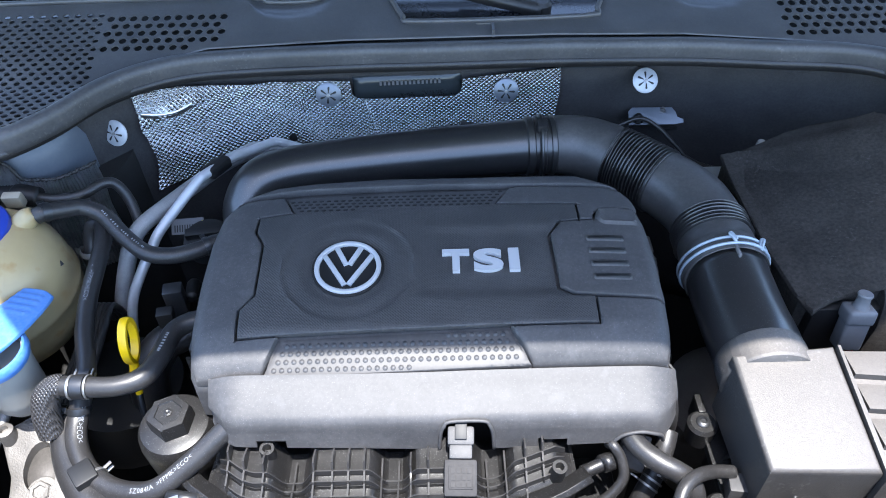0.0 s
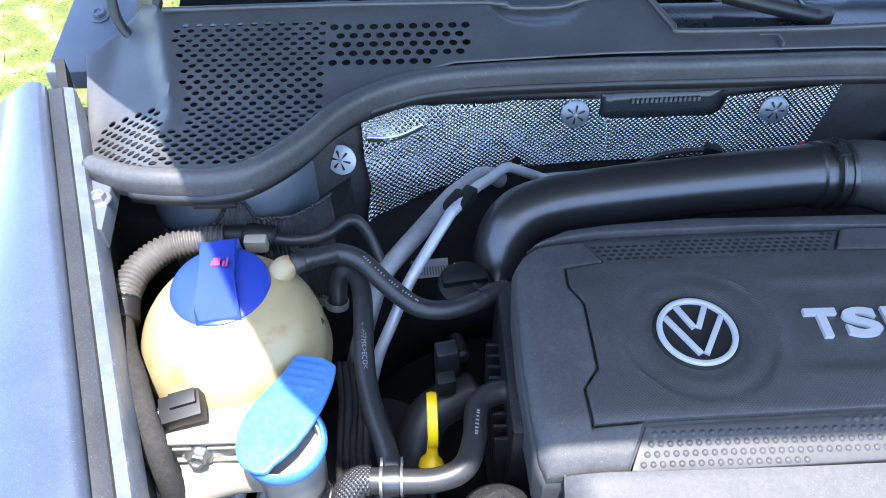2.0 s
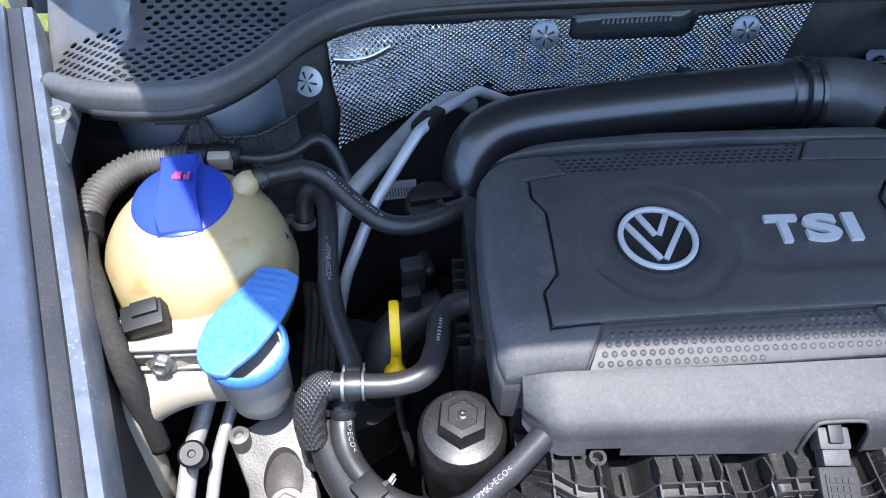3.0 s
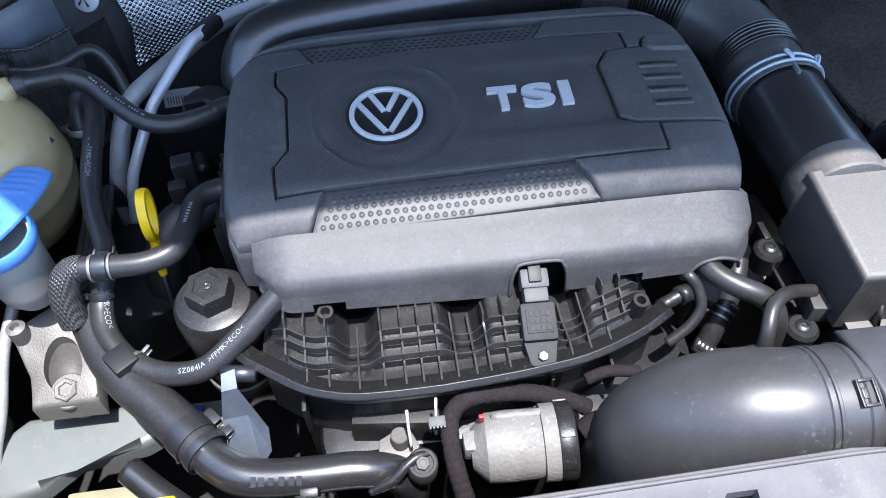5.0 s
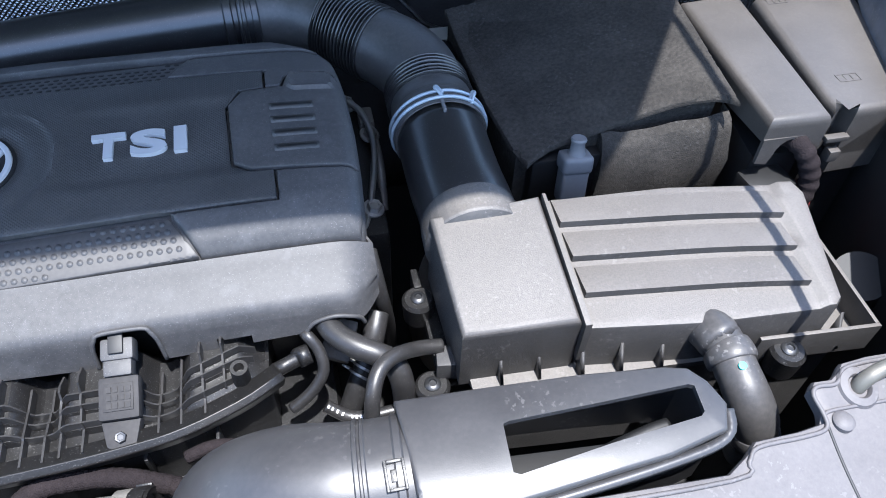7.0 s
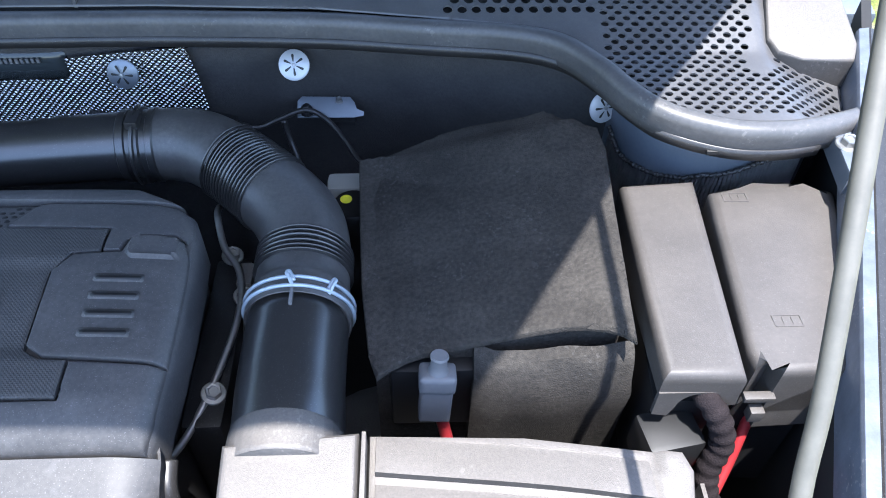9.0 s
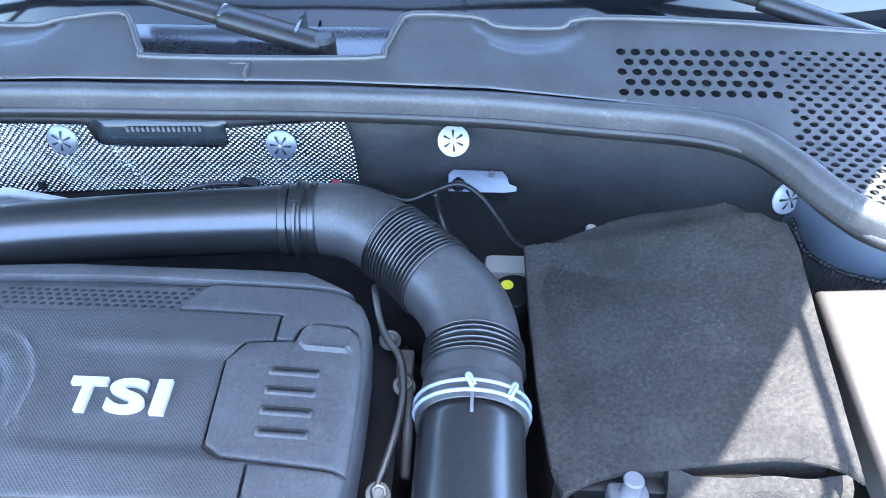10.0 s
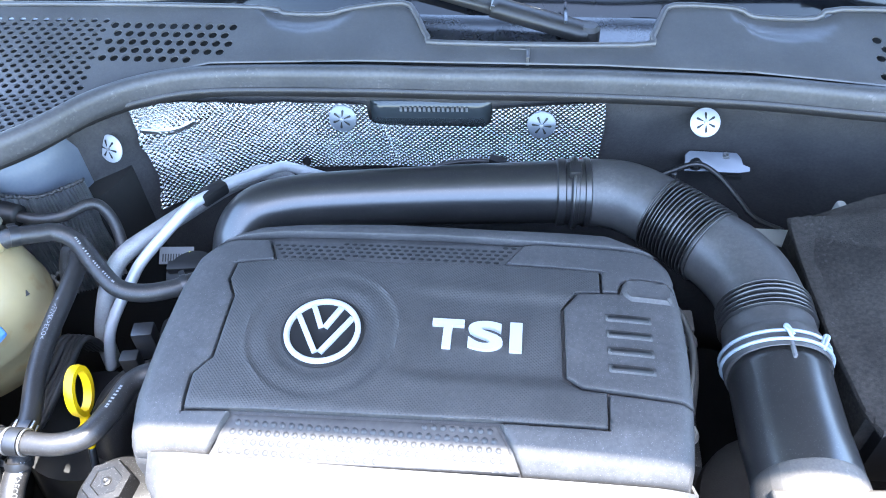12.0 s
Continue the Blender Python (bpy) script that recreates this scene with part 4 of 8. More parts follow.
def flat(x, y):
    return cover_z(x, y) + 0.0008 - roll(x, y)


def block_z(x, y):
    z = flat(x, y)
    if 0.188 < x < 0.243:
        d = ((x - 0.2145) / 0.0240) ** 4 + ((y - 0.6750) / 0.0140) ** 4
        z += 0.0034 * smooth(1.0, 0.62, d) - 0.0018 * smooth(0.45, 0.20, d)
    return z


BLOCK = [(0.1325, 0.6455), (0.1460, 0.6655), (0.1720, 0.6680), (0.1870, 0.6690), (0.1905, 0.6830), (0.2000, 0.6895), (0.2290, 0.6900), (0.2385, 0.6850), (0.2430, 0.6760), (0.2455, 0.668), (0.2475, 0.640), (0.2480, 0.600), (0.2475, 0.5535), (0.1490, 0.5585), (0.1345, 0.5685)]
bl = part("slot_block", panel(mesh(), BLOCK, block_z, 0.005, 0.0015, 0.0035), M_COVER, cover)
for k in range(4):
    y = 0.6368 - 0.0190 * k
    a, b = 0.1735 + 0.0003 * k, 0.2125

    def strip(lo, hi, grow, lift):
        c = 0.0012
        ends = [(a - grow, lo + c), (a - grow + c, lo)] + [(x, lo) for x in np.linspace(a + 0.004, b - 0.004, 6)] + [(b + grow - c, lo), (b + grow, lo + c), (b + grow, hi - c), (b + grow - c, hi)] + [(x, hi) for x in np.linspace(b - 0.004, a + 0.004, 6)] + [(a - grow + c, hi), (a - grow, hi - c)]
        return prism(mesh(), ends, lambda x, y_: block_z(x, y_) - 0.003, lambda x, y_: block_z(x, y_) + lift, 0.0)

    part("slot_lip", strip(y - 0.0040, y + 0.0042, 0.0022, 0.0010), M_COVER, bl)
    part("slot", strip(y - 0.0022, y + 0.0020, 0.0, 0.0014), M_DARK, bl)

LEFT = [(-0.2510, 0.480), (-0.1830, 0.4790), (-0.1660, 0.5130), (-0.2110, 0.5110), (-0.2130, 0.5465), (-0.1985, 0.5665), (-0.1995, 0.6395), (-0.2110, 0.6610), (-0.2105, 0.6875), (-0.1705, 0.6935), (-0.1850, 0.7250), (-0.2330, 0.7235), (-0.2480, 0.7140), (-0.2575, 0.700), (-0.2620, 0.655), (-0.2630, 0.590), (-0.2610, 0.530), (-0.2570, 0.492)]
part("side_panel", panel(mesh(), LEFT, flat, 0.0090, 0.0022, 0.005), M_COVER, cover)
RIGHT = [(0.0985, 0.4850), (0.2390, 0.4880), (0.2440, 0.506), (0.2470, 0.5515), (0.1720, 0.5535), (0.1715, 0.5195), (0.0770, 0.5185)]
part("corner_panel", panel(mesh(), RIGHT, flat, 0.0090, 0.0022, 0.005), M_COVER, cover)
REARR = [(0.0735, 0.7035), (0.1700, 0.7005), (0.1700, 0.6710), (0.1845, 0.6715), (0.1885, 0.6850), (0.1990, 0.6920), (0.2300, 0.6925), (0.2405, 0.6870), (0.2440, 0.7000), (0.2400, 0.7200), (0.2260, 0.7330), (0.1900, 0.7360), (0.1000, 0.7370), (0.0920, 0.7355)]
part("rear_panel", panel(mesh(), REARR, flat, 0.005, 0.0018, 0.005), M_COVER, cover)
RIM = [(-0.2440, 0.7220), (-0.2300, 0.7290), (-0.1650, 0.7380), (0.0020, 0.7430), (0.1100, 0.7400), (0.1850, 0.7390), (0.2080, 0.7385), (0.2280, 0.7370), (0.2160, 0.7440), (0.1980, 0.7530), (0.1790, 0.7620), (0.1380, 0.7630), (0.0550, 0.7630), (-0.0570, 0.7640), (-0.1500, 0.7572), (-0.1980, 0.7500), (-0.2290, 0.7345)]
part("rear_rim", panel(mesh(), RIM, lambda x, y: cover_z(x, y) + 0.0030 - 0.6 * roll(x, y), 0.010, 0.0035, 0.005), M_COVER, cover)


def honeycomb(outline, pitch, r, z, up, flatness=0.7):
    bm = mesh()
    xs, ys = [p[0] for p in outline], [p[1] for p in outline]
    spots = []
    for j, y in enumerate(np.arange(min(ys), max(ys), pitch * flatness)):
        for x in np.arange(min(xs) + (pitch / 2 if j % 2 else 0), max(xs), pitch):
            spots.append((x, y))
    far = edge_distance(outline, spots)
    for (x, y), d in zip(spots, far):
        if d > r * 1.2 and inside(outline, (x, y)):
            rings = []
            for f, lift in ((1.0, 0.0), (0.86, up)):
                rings.append([bm.verts.new((px, py, z(px, py) + lift)) for px, py in ring_loop(x, y, r * f, 10, flatness)])
            bm.faces.new(rings[1])
            for k in range(10):
                bm.faces.new((rings[0][k], rings[0][(k + 1) % 10], rings[1][(k + 1) % 10], rings[1][k]))
    return bm


def front_z(x, y):
    return cover_z(x, y) - 0.0062


FRONTMESH = [(-0.1640, 0.5130), (0.0745, 0.5190), (0.0965, 0.4840), (-0.1815, 0.4770)]
mesh_f = part("front_grille", panel(mesh(), FRONTMESH, front_z, 0.004, 0.0008, 0.006), M_MESH, cover, "perforated grille strip")
tagged(part("honeycomb", honeycomb(FRONTMESH, 0.0082, 0.0029, lambda x, y: front_z(x, y) - 0.0001, 0.0010, 0.90), M_COVER, mesh_f), "small round studs of the grille", kind="stuff")
REARMESH = [(-0.1835, 0.7270), (0.0905, 0.7370), (0.0715, 0.7035), (-0.1685, 0.6945)]
mesh_r = part("rear_grille", panel(mesh(), REARMESH, lambda x, y: cover_z(x, y) - 0.0035, 0.004, 0.0008, 0.01), M_COVER, cover, "perforated grille strip")
tagged(part("honeycomb", honeycomb(REARMESH, 0.0088, 0.0031, lambda x, y: cover_z(x, y) - 0.0034, 0.0003, 0.72), M_DARK, mesh_r), "small round holes of the grille", kind="stuff")

# front skirt, curving down to a lower edge with openings
SKIRT_X = [-0.236, -0.19, 0.0, 0.06, 0.13, 0.18, 0.25]
SKIRT_LOW = [0.774, 0.770, 0.758, 0.757, 0.760, 0.762, 0.766]


def skirt_open(x, z):
    """True where an opening is cut into the skirt's lower edge."""
    if abs(x - 0.0275) < 0.0265:
        k = max(0, abs(x - 0.0275) - 0.017) / 0.0095
        return z < 0.797 - 0.012 * k * k
    if abs(x + 0.172) < 0.0150:
        return z < 0.7775
    if abs(x - 0.1165) < 0.0150:
        return z < 0.7700
    if abs(x - 0.2040) < 0.0265:
        return z < 0.752 + 0.025 * math.sqrt(max(0, 1 - ((x - 0.2040) / 0.0265) ** 2))
    return False


def skirt_y(x, z):
    """The skirt's front face at a height below its rounded shoulder."""
    u = abs((x - 0.006) / 0.243)
    return lerp_at(z, [0.757, 0.790, 0.796, 0.801], [0.4265, 0.4300, 0.4320, 0.4350]) + 0.030 * max(0, (u - 0.86) / 0.14) ** 2.2


bm = mesh()
cols = np.linspace(-0.2370, 0.2490, 260)
SHOULDER = spline([(0.4800, 0.8185), (0.4740, 0.8158), (0.4640, 0.8122), (0.4530, 0.8078), (0.4430, 0.8032), (0.4380, 0.8003), (0.4345, 0.7965), (0.4325, 0.7920), (0.4312, 0.7870)], 4).tolist()
rows = []
for x in cols:
    u = abs((x - 0.006) / 0.243)
    back = 0.030 * max(0, (u - 0.86) / 0.14) ** 2.2
    droop = 0.012 * max(0, (u - 0.82) / 0.18) ** 2.5 + (0.006 * max(0, x / 0.25) ** 2)
    lift = 0.008 * max(0, -x / 0.236) ** 1.5
    lowest = lerp_at(x, SKIRT_X, SKIRT_LOW)
    col = [bm.verts.new((x, y + back * (0.10 + 0.90 * min(1, k / 24) ** 1.4) - 0.004 * max(0, -x / 0.236) * (1 - k / 33) + 0.005 * max(0, x / 0.25) * (1 - k / 33), z - droop + lift * (1 - k / 40))) for k, (y, z) in enumerate(SHOULDER)]
    z0, y0 = col[-1].co.z, col[-1].co.y
    for k in range(1, 12):
        f = k / 11
        col.append(bm.verts.new((x, y0 - 0.0045 * f, z0 + (lowest - z0) * f)))
    rows.append(col)
for a, b in zip(rows, rows[1:]):
    for j in range(len(a) - 1):
        c = (a[j].co + b[j + 1].co) / 2
        if not skirt_open(c.x, c.z):
            bm.faces.new((a[j], b[j], b[j + 1], a[j + 1]))
for col, s_ in ((rows[0], 1), (rows[-1], -1)):
    x = col[0].co.x
    back = [bm.verts.new((x + 0.004 * s_, max(v.co.y, 0.500), v.co.z - 0.002)) for v in col]
    for j in range(len(col) - 1):
        bm.faces.new((col[j], col[j + 1], back[j + 1], back[j]) if s_ > 0 else (col[j], back[j], back[j + 1], col[j + 1]))
bmesh.ops.delete(bm, geom=[v for v in bm.verts if not v.link_faces], context="VERTS")
bmesh.ops.recalc_face_normals(bm, faces=bm.faces)
bmesh.ops.solidify(bm, geom=bm.faces, thickness=0.0022)
part("front_skirt", bm, M_COVER, cover, sharp=28)
# raised beads round the openings
for pts in ([(-0.0005, 0.758), (0.0010, 0.782), (0.0045, 0.7935), (0.0110, 0.7985), (0.044, 0.7985), (0.0505, 0.7935), (0.0540, 0.782), (0.0555, 0.758)],
            [(0.1765, 0.755), (0.180, 0.766), (0.188, 0.7745), (0.204, 0.7785), (0.219, 0.775), (0.228, 0.767), (0.2315, 0.756)]):
    q = [(x, skirt_y(x, z) - 0.0005, z) for x, z in pts]
    part("arch_bead", tube(mesh(), q, 0.0020, 8, 4), M_COVER, cover)

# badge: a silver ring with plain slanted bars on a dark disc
bz = field(EMB.x, EMB.y)
tiltm = Matrix.Translation((EMB.x, EMB.y, bz)) @ Matrix.Rotation(math.atan(0.08), 4, "X")
badge = part("badge", lathe(mesh(), [(0.0405, -0.001), (0.0405, 0.0016), (0.0385, 0.0022), (0.034, 0.0012), (0, 0.0012)], tiltm, 48), M_DARK, cover, "round silver badge on a black disc")
part("ring", lathe(mesh(), [(0.0318, 0.001), (0.0322, 0.0044), (0.0330, 0.0050), (0.0358, 0.0050), (0.0370, 0.0044), (0.0375, 0.001)], tiltm, 56), M_CHROME, badge)


def bar(p, q, w, name):
    bm = mesh()
    p, q = Vector(p), Vector(q)
    d = (q - p).normalized()
    s = Vector((-d.y, d.x)) * w / 2
    prism(bm, [tuple(p - s), tuple(q - s), tuple(q + s), tuple(p + s)], 0.001, 0.0046, 0.0006)
    bmesh.ops.transform(bm, matrix=tiltm, verts=bm.verts)
    part(name, bm, M_CHROME, badge)


for s in (-1, 1):
    bar((s * 0.0140, 0.0285), (s * 0.0020, 0.0035), 0.0054, "slanted_bar")
    bar((s * 0.0268, 0.0165), (s * 0.0024, -0.0250), 0.0054, "slanted_bar")


def letter(ch, lo, hi, z, extrude, mat, parent):
    """One raised letter of the built-in font, made bold and fitted between two corners of the plan."""
    cu = bpy.data.curves.new("glyph", "FONT")
    cu.body, cu.size, cu.extrude, cu.offset, cu.resolution_u = ch, 0.040, extrude, 0.0015, 6
    ob = bpy.data.objects.new("glyph", cu)
    scene.collection.objects.link(ob)
    bpy.context.view_layer.update()
    me = bpy.data.meshes.new_from_object(ob.evaluated_get(bpy.context.evaluated_depsgraph_get()))
    bpy.data.objects.remove(ob)
    bm = mesh()
    bm.from_mesh(me)
    bpy.data.meshes.remove(me)
    x0, x1 = min(v.co.x for v in bm.verts), max(v.co.x for v in bm.verts)
    y0, y1 = min(v.co.y for v in bm.verts), max(v.co.y for v in bm.verts)
    for v in bm.verts:
        y = lo[1] + (v.co.y - y0) / (y1 - y0) * (hi[1] - lo[1])
        v.co = (lo[0] + (v.co.x - x0) / (x1 - x0) * (hi[0] - lo[0]), y, z + v.co.z + 0.07 * (y - 0.604))
    part("letter", bm, mat, parent, sharp=30)


lz = field(0.05, 0.604) + 0.0022
for ch, x0, x1 in (("T", 0.0068, 0.0375), ("S", 0.0418, 0.0750), ("I", 0.0812, 0.0930)):
    letter(ch, (x0, 0.5915), (x1, 0.6235), lz, 0.0022, M_CHROME, cover)

# ---- black intake pipe from the turbo to the filter box ----
pipe = thing("intake_pipe", (0.15, 0.87, 0.76), "black plastic intake pipe with bellows and a wire clamp", "intake pipe")
part("straight_tube", tube(mesh(), [(-0.262, 0.775, 0.735, 0.030), (-0.258, 0.800, 0.770, 0.034), (-0.240, 0.822, 0.792, 0.035), (-0.205, 0.836, 0.799, 0.0355), (-0.134, 0.849, 0.801, 0.036), (-0.016, 0.863, 0.803, 0.0365), (0.103, 0.874, 0.805, 0.038), (0.150, 0.878, 0.805, 0.039)], None, 32, 6), M_PIPE, pipe)
jm = axis((0.126, 0.8758, 0.805), (0.042, 0.0022, 0))
part("joint_sleeve", lathe(mesh(), [(0.0385, 0.0), (0.0415, 0.002), (0.0420, 0.010), (0.0400, 0.0115), (0.0400, 0.0165), (0.0435, 0.018), (0.0440, 0.0255), (0.0405, 0.027), (0.0405, 0.033), (0.0425, 0.034), (0.0425, 0.040), (0.0400, 0.042)], jm, 40), M_PIPE, pipe)
part("strap", tube(mesh(), [(0.1475, 0.877 + 0.0455 * math.cos(a), 0.805 + 0.0455 * math.sin(a)) for a in np.linspace(1.2, 3.7, 14)], 0.0022, 6, 2), M_PIPE, pipe)
bm = mesh()
box(bm, (0.141, 0.857, 0.842), (0.155, 0.879, 0.852), 0.002)
part("latch", bm, M_PIPE, pipe)
part("upper_elbow", tube(mesh(), [(0.160, 0.878, 0.805, 0.040), (0.185, 0.878, 0.805, 0.0415), (0.212, 0.873, 0.804, 0.0425), (0.238, 0.858, 0.803, 0.043), (0.252, 0.846, 0.802, 0.043)], None, 32, 6), M_HOSE, pipe)
part("bellows", tube(mesh(), [(0.248, 0.850, 0.802, 0.0425), (0.262, 0.8385, 0.801, 0.0425), (0.285, 0.816, 0.800, 0.0430), (0.303, 0.797, 0.799, 0.0435)], None, 32, 40, lambda s: 0.0034 * math.sin(2 * math.pi * s / 0.0053)), M_PIPE, pipe)
part("lower_elbow", tube(mesh(), [(0.298, 0.802, 0.799, 0.0435), (0.320, 0.778, 0.798, 0.0450), (0.337, 0.748, 0.797, 0.0455), (0.344, 0.715, 0.796, 0.0450), (0.344, 0.698, 0.796, 0.0450)], None, 32, 6), M_HOSE, pipe)
part("ribbed_collar", tube(mesh(), [(0.344, 0.708, 0.796, 0.0460), (0.344, 0.694, 0.796, 0.0460), (0.344, 0.680, 0.795, 0.0465)], None, 32, 34, lambda s: 0.0030 * math.sin(2 * math.pi * s / 0.0049)), M_PIPE, pipe)
part("sleeve", tube(mesh(), [(0.344, 0.683, 0.795, 0.0455), (0.344, 0.660, 0.794, 0.0470), (0.344, 0.650, 0.794, 0.0500), (0.344, 0.628, 0.793, 0.0505), (0.344, 0.624, 0.793, 0.0490)], None, 32, 3), M_HOSE, pipe)
part("lower_tube", tube(mesh(), [(0.344, 0.630, 0.793, 0.0475), (0.344, 0.560, 0.792, 0.0475), (0.346, 0.520, 0.792, 0.0475), (0.346, 0.480, 0.790, 0.0475)], None, 32, 4), M_PIPE, pipe)
# sleeve added round the pipe's end; its paler dusty tone stands in for sun
part("sunlit_end_sleeve", tube(mesh(), [(0.346, 0.509, 0.7915, 0.0476), (0.346, 0.506, 0.7915, 0.0484), (0.346, 0.495, 0.791, 0.0490), (0.346, 0.478, 0.790, 0.0492)], None, 32, 3), M_BOX, pipe, "paler dusty sleeve standing in for the pipe's sunlit end")
clamp = mesh()
for off, rr in ((0.0, 0.0518), (-0.010, 0.0518)):
    pts = []
    for k in range(41):
        a = math.radians(-150 + 300 * k / 40) + math.pi / 2
        pts.append((0.344 + rr * math.cos(a), 0.647 + off - 0.006 * math.cos((k / 40 - 0.5) * 5), 0.7935 + rr * math.sin(a)))
    tube(clamp, pts, 0.0019, 8, 1)
band = part("wire_clamp", clamp, M_CLAMP, pipe, "pale blue-grey spring wire clamp")
for dx, lean in ((-0.001, 1), (0.034, -1)):
    zz = 0.7935 + math.sqrt(0.0518 ** 2 - dx ** 2)
    part("clamp_ear", tube(mesh(), [(0.344 + dx + 0.002 * lean, 0.630, zz - 0.0005), (0.344 + dx - 0.0015 * lean, 0.6375, zz + 0.0030), (0.344 + dx - 0.004 * lean, 0.6425, zz + 0.0035), (0.344 + dx - 0.0015 * lean, 0.6440, zz + 0.0030), (0.344 + dx + 0.003 * lean, 0.6350, zz + 0.0010)], 0.0019, 8, 5), M_CLAMP, band)
bm = mesh()
box(bm, (0.3425, 0.612, 0.839), (0.3455, 0.632, 0.8445), 0.0008)
part("alignment_mark", bm, M_BOOT, pipe)

# ---- air filter box ----
airbox = thing("air_filter_box", (0.48, 0.42, 0.62), "dusty dark grey plastic air filter box with a louvred lid", "air filter box")


def abz(x, y):
    return 0.815 + (y - 0.42) * 0.12 + (0.005 if x < 0.411 else 0.0)


bm = mesh()
prism(bm, [(0.302, 0.486), (0.4085, 0.494), (0.4080, 0.359), (0.305, 0.363)], 0.735, abz, 0.007, 3)
part("inlet_chamber", bm, M_BOX, airbox)


def lid_z(x, y):
    return 0.8075 + (y - 0.42) * 0.115


lid = part("louvred_lid", panel(mesh(), [(0.4150, 0.4975), (0.5400, 0.4930), (0.6640, 0.4760), (0.6700, 0.460), (0.6480, 0.345), (0.6400, 0.3380), (0.5200, 0.3440), (0.4145, 0.3575)], lambda x, y: lid_z(x, y) + (0.0045 if x > 0.645 - (0.49 - y) * 0.12 else 0.0), 0.072, 0.004, 0.007), M_BOX, airbox)
for k in range(3):
    y0 = 0.4945 - 0.0380 * k
    y1 = y0 - 0.0312
    e = 0.636 - 0.005 * k
    bm = mesh()
    bow = lambda x: -0.098 * (x - 0.42) - 0.004 * max(0, (x - 0.52) / 0.11) ** 2
    xs_ = np.linspace(0.421, e, 9)
    pts_ = [(x, y0 + bow(x)) for x in xs_] + [(x, y1 + bow(x)) for x in xs_[::-1]]
    prism(bm, pts_, lambda x, y: lid_z(x, y) - 0.004, lambda x, y: lid_z(x, y) + (0.0080 if abs(y - bow(x) - y1) < 0.002 else 0.0020), 0.0012)
    part("louvre", bm, M_BOX, lid)
bm = mesh()
prism(bm, [(0.4105, 0.4930), (0.4140, 0.4925), (0.4145, 0.3530), (0.4085, 0.3530)], 0.76, lambda x, y: 0.822 + (y - 0.42) * 0.12, 0.0012)
part("dividing_rib", bm, M_BOX, airbox)
bm = mesh()
prism(bm, [(0.312, 0.50), (0.66, 0.495), (0.688, 0.47), (0.690, 0.330), (0.560, 0.338), (0.43, 0.345), (0.315, 0.352)], 0.735, 0.7415, 0.0015)
fl = part("flange", bm, M_BOX, airbox)
bm = mesh()
prism(bm, [(0.322, 0.49), (0.655, 0.485), (0.675, 0.46), (0.676, 0.342), (0.43, 0.357), (0.325, 0.366)], 0.58, 0.734, 0.004)
part("lower_housing", bm, M_BOX, airbox)
bm = mesh()
prism(bm, [(0.688, 0.330), (0.692, 0.330), (0.692, 0.47), (0.688, 0.47)], 0.735, 0.772, 0.001)
prism(bm, [(0.575, 0.333), (0.692, 0.326), (0.692, 0.330), (0.575, 0.337)], 0.735, 0.772, 0.001)
part("rim_wall", bm, M_BOX, airbox)
for k, x in enumerate((0.340, 0.375, 0.412, 0.448, 0.486, 0.590, 0.625, 0.658)):
    yb = 0.363 if x < 0.41 else 0.352 - (x - 0.41) * 0.05
    bm = mesh()
    vs = [bm.verts.new(p) for p in ((x, yb + 0.004, 0.742), (x, yb - 0.013, 0.742), (x, yb + 0.004, 0.778), (x + 0.003, yb + 0.004, 0.742), (x + 0.003, yb - 0.013, 0.742), (x + 0.003, yb + 0.004, 0.778))]
    for f in ((0, 1, 2), (3, 5, 4), (0, 3, 4, 1), (1, 4, 5, 2), (0, 2, 5, 3)):
        bm.faces.new([vs[i] for i in f])
    part("fin", bm, M_BOX, airbox)
for (x, y, z) in ((0.288, 0.467, 0.7325), (0.602, 0.325, 0.762), (0.283, 0.372, 0.728)):
    bm = mesh()
    lathe(bm, [(0, -0.03), (0.015, -0.03), (0.0165, -0.004), (0.0135, 0), (0, 0)], Matrix.Translation((x, y, z)), 20)
    boss = part("screw_boss", bm, M_MANIFOLD, airbox)
    bm = mesh()
    lathe(bm, [(0.0078, 0.0), (0.0078, 0.0012), (0.0058, 0.0030), (0.0040, 0.0034), (0.0032, 0.0015), (0, 0.0015)], Matrix.Translation((x, y, z)), 18)
    part("screw", bm, M_DARKSTEEL, boss)
for k in range(4):
    bm = mesh()
    y = 0.44 - 0.017 * k
    vs = [bm.verts.new(p) for p in ((0.322, y, 0.70), (0.322, y - 0.003, 0.70), (0.302 - 0.004 * (k % 2), y - 0.010, 0.716), (0.322, y, 0.738), (0.322, y - 0.003, 0.738))]
    for f in ((0, 1, 2), (3, 2, 4), (0, 2, 3), (1, 4, 2), (0, 3, 4, 1)):
        bm.faces.new([vs[i] for i in f])
    part("side_fin", bm, M_MANIFOLD, airbox)
bm = mesh()
box(bm, (0.292, 0.376, 0.700), (0.322, 0.480, 0.712), 0.002)
box(bm, (0.286, 0.478, 0.700), (0.294, 0.502, 0.735), 0.002)
part("side_rail", bm, M_MANIFOLD, airbox)

# drain elbow at the box's front
elbow = thing("breather_elbow", (0.53, 0.31, 0.74), "dusty black corrugated breather elbow beside the filter box", "elbow hose")
part("spigot", tube(mesh(), [(0.5265, 0.358, 0.778, 0.0205), (0.5285, 0.344, 0.783, 0.0205), (0.5300, 0.334, 0.785, 0.0205), (0.5305, 0.332, 0.785, 0.0190), (0.5315, 0.322, 0.785, 0.0190)], None, 24, 4), M_ELBOW, elbow)
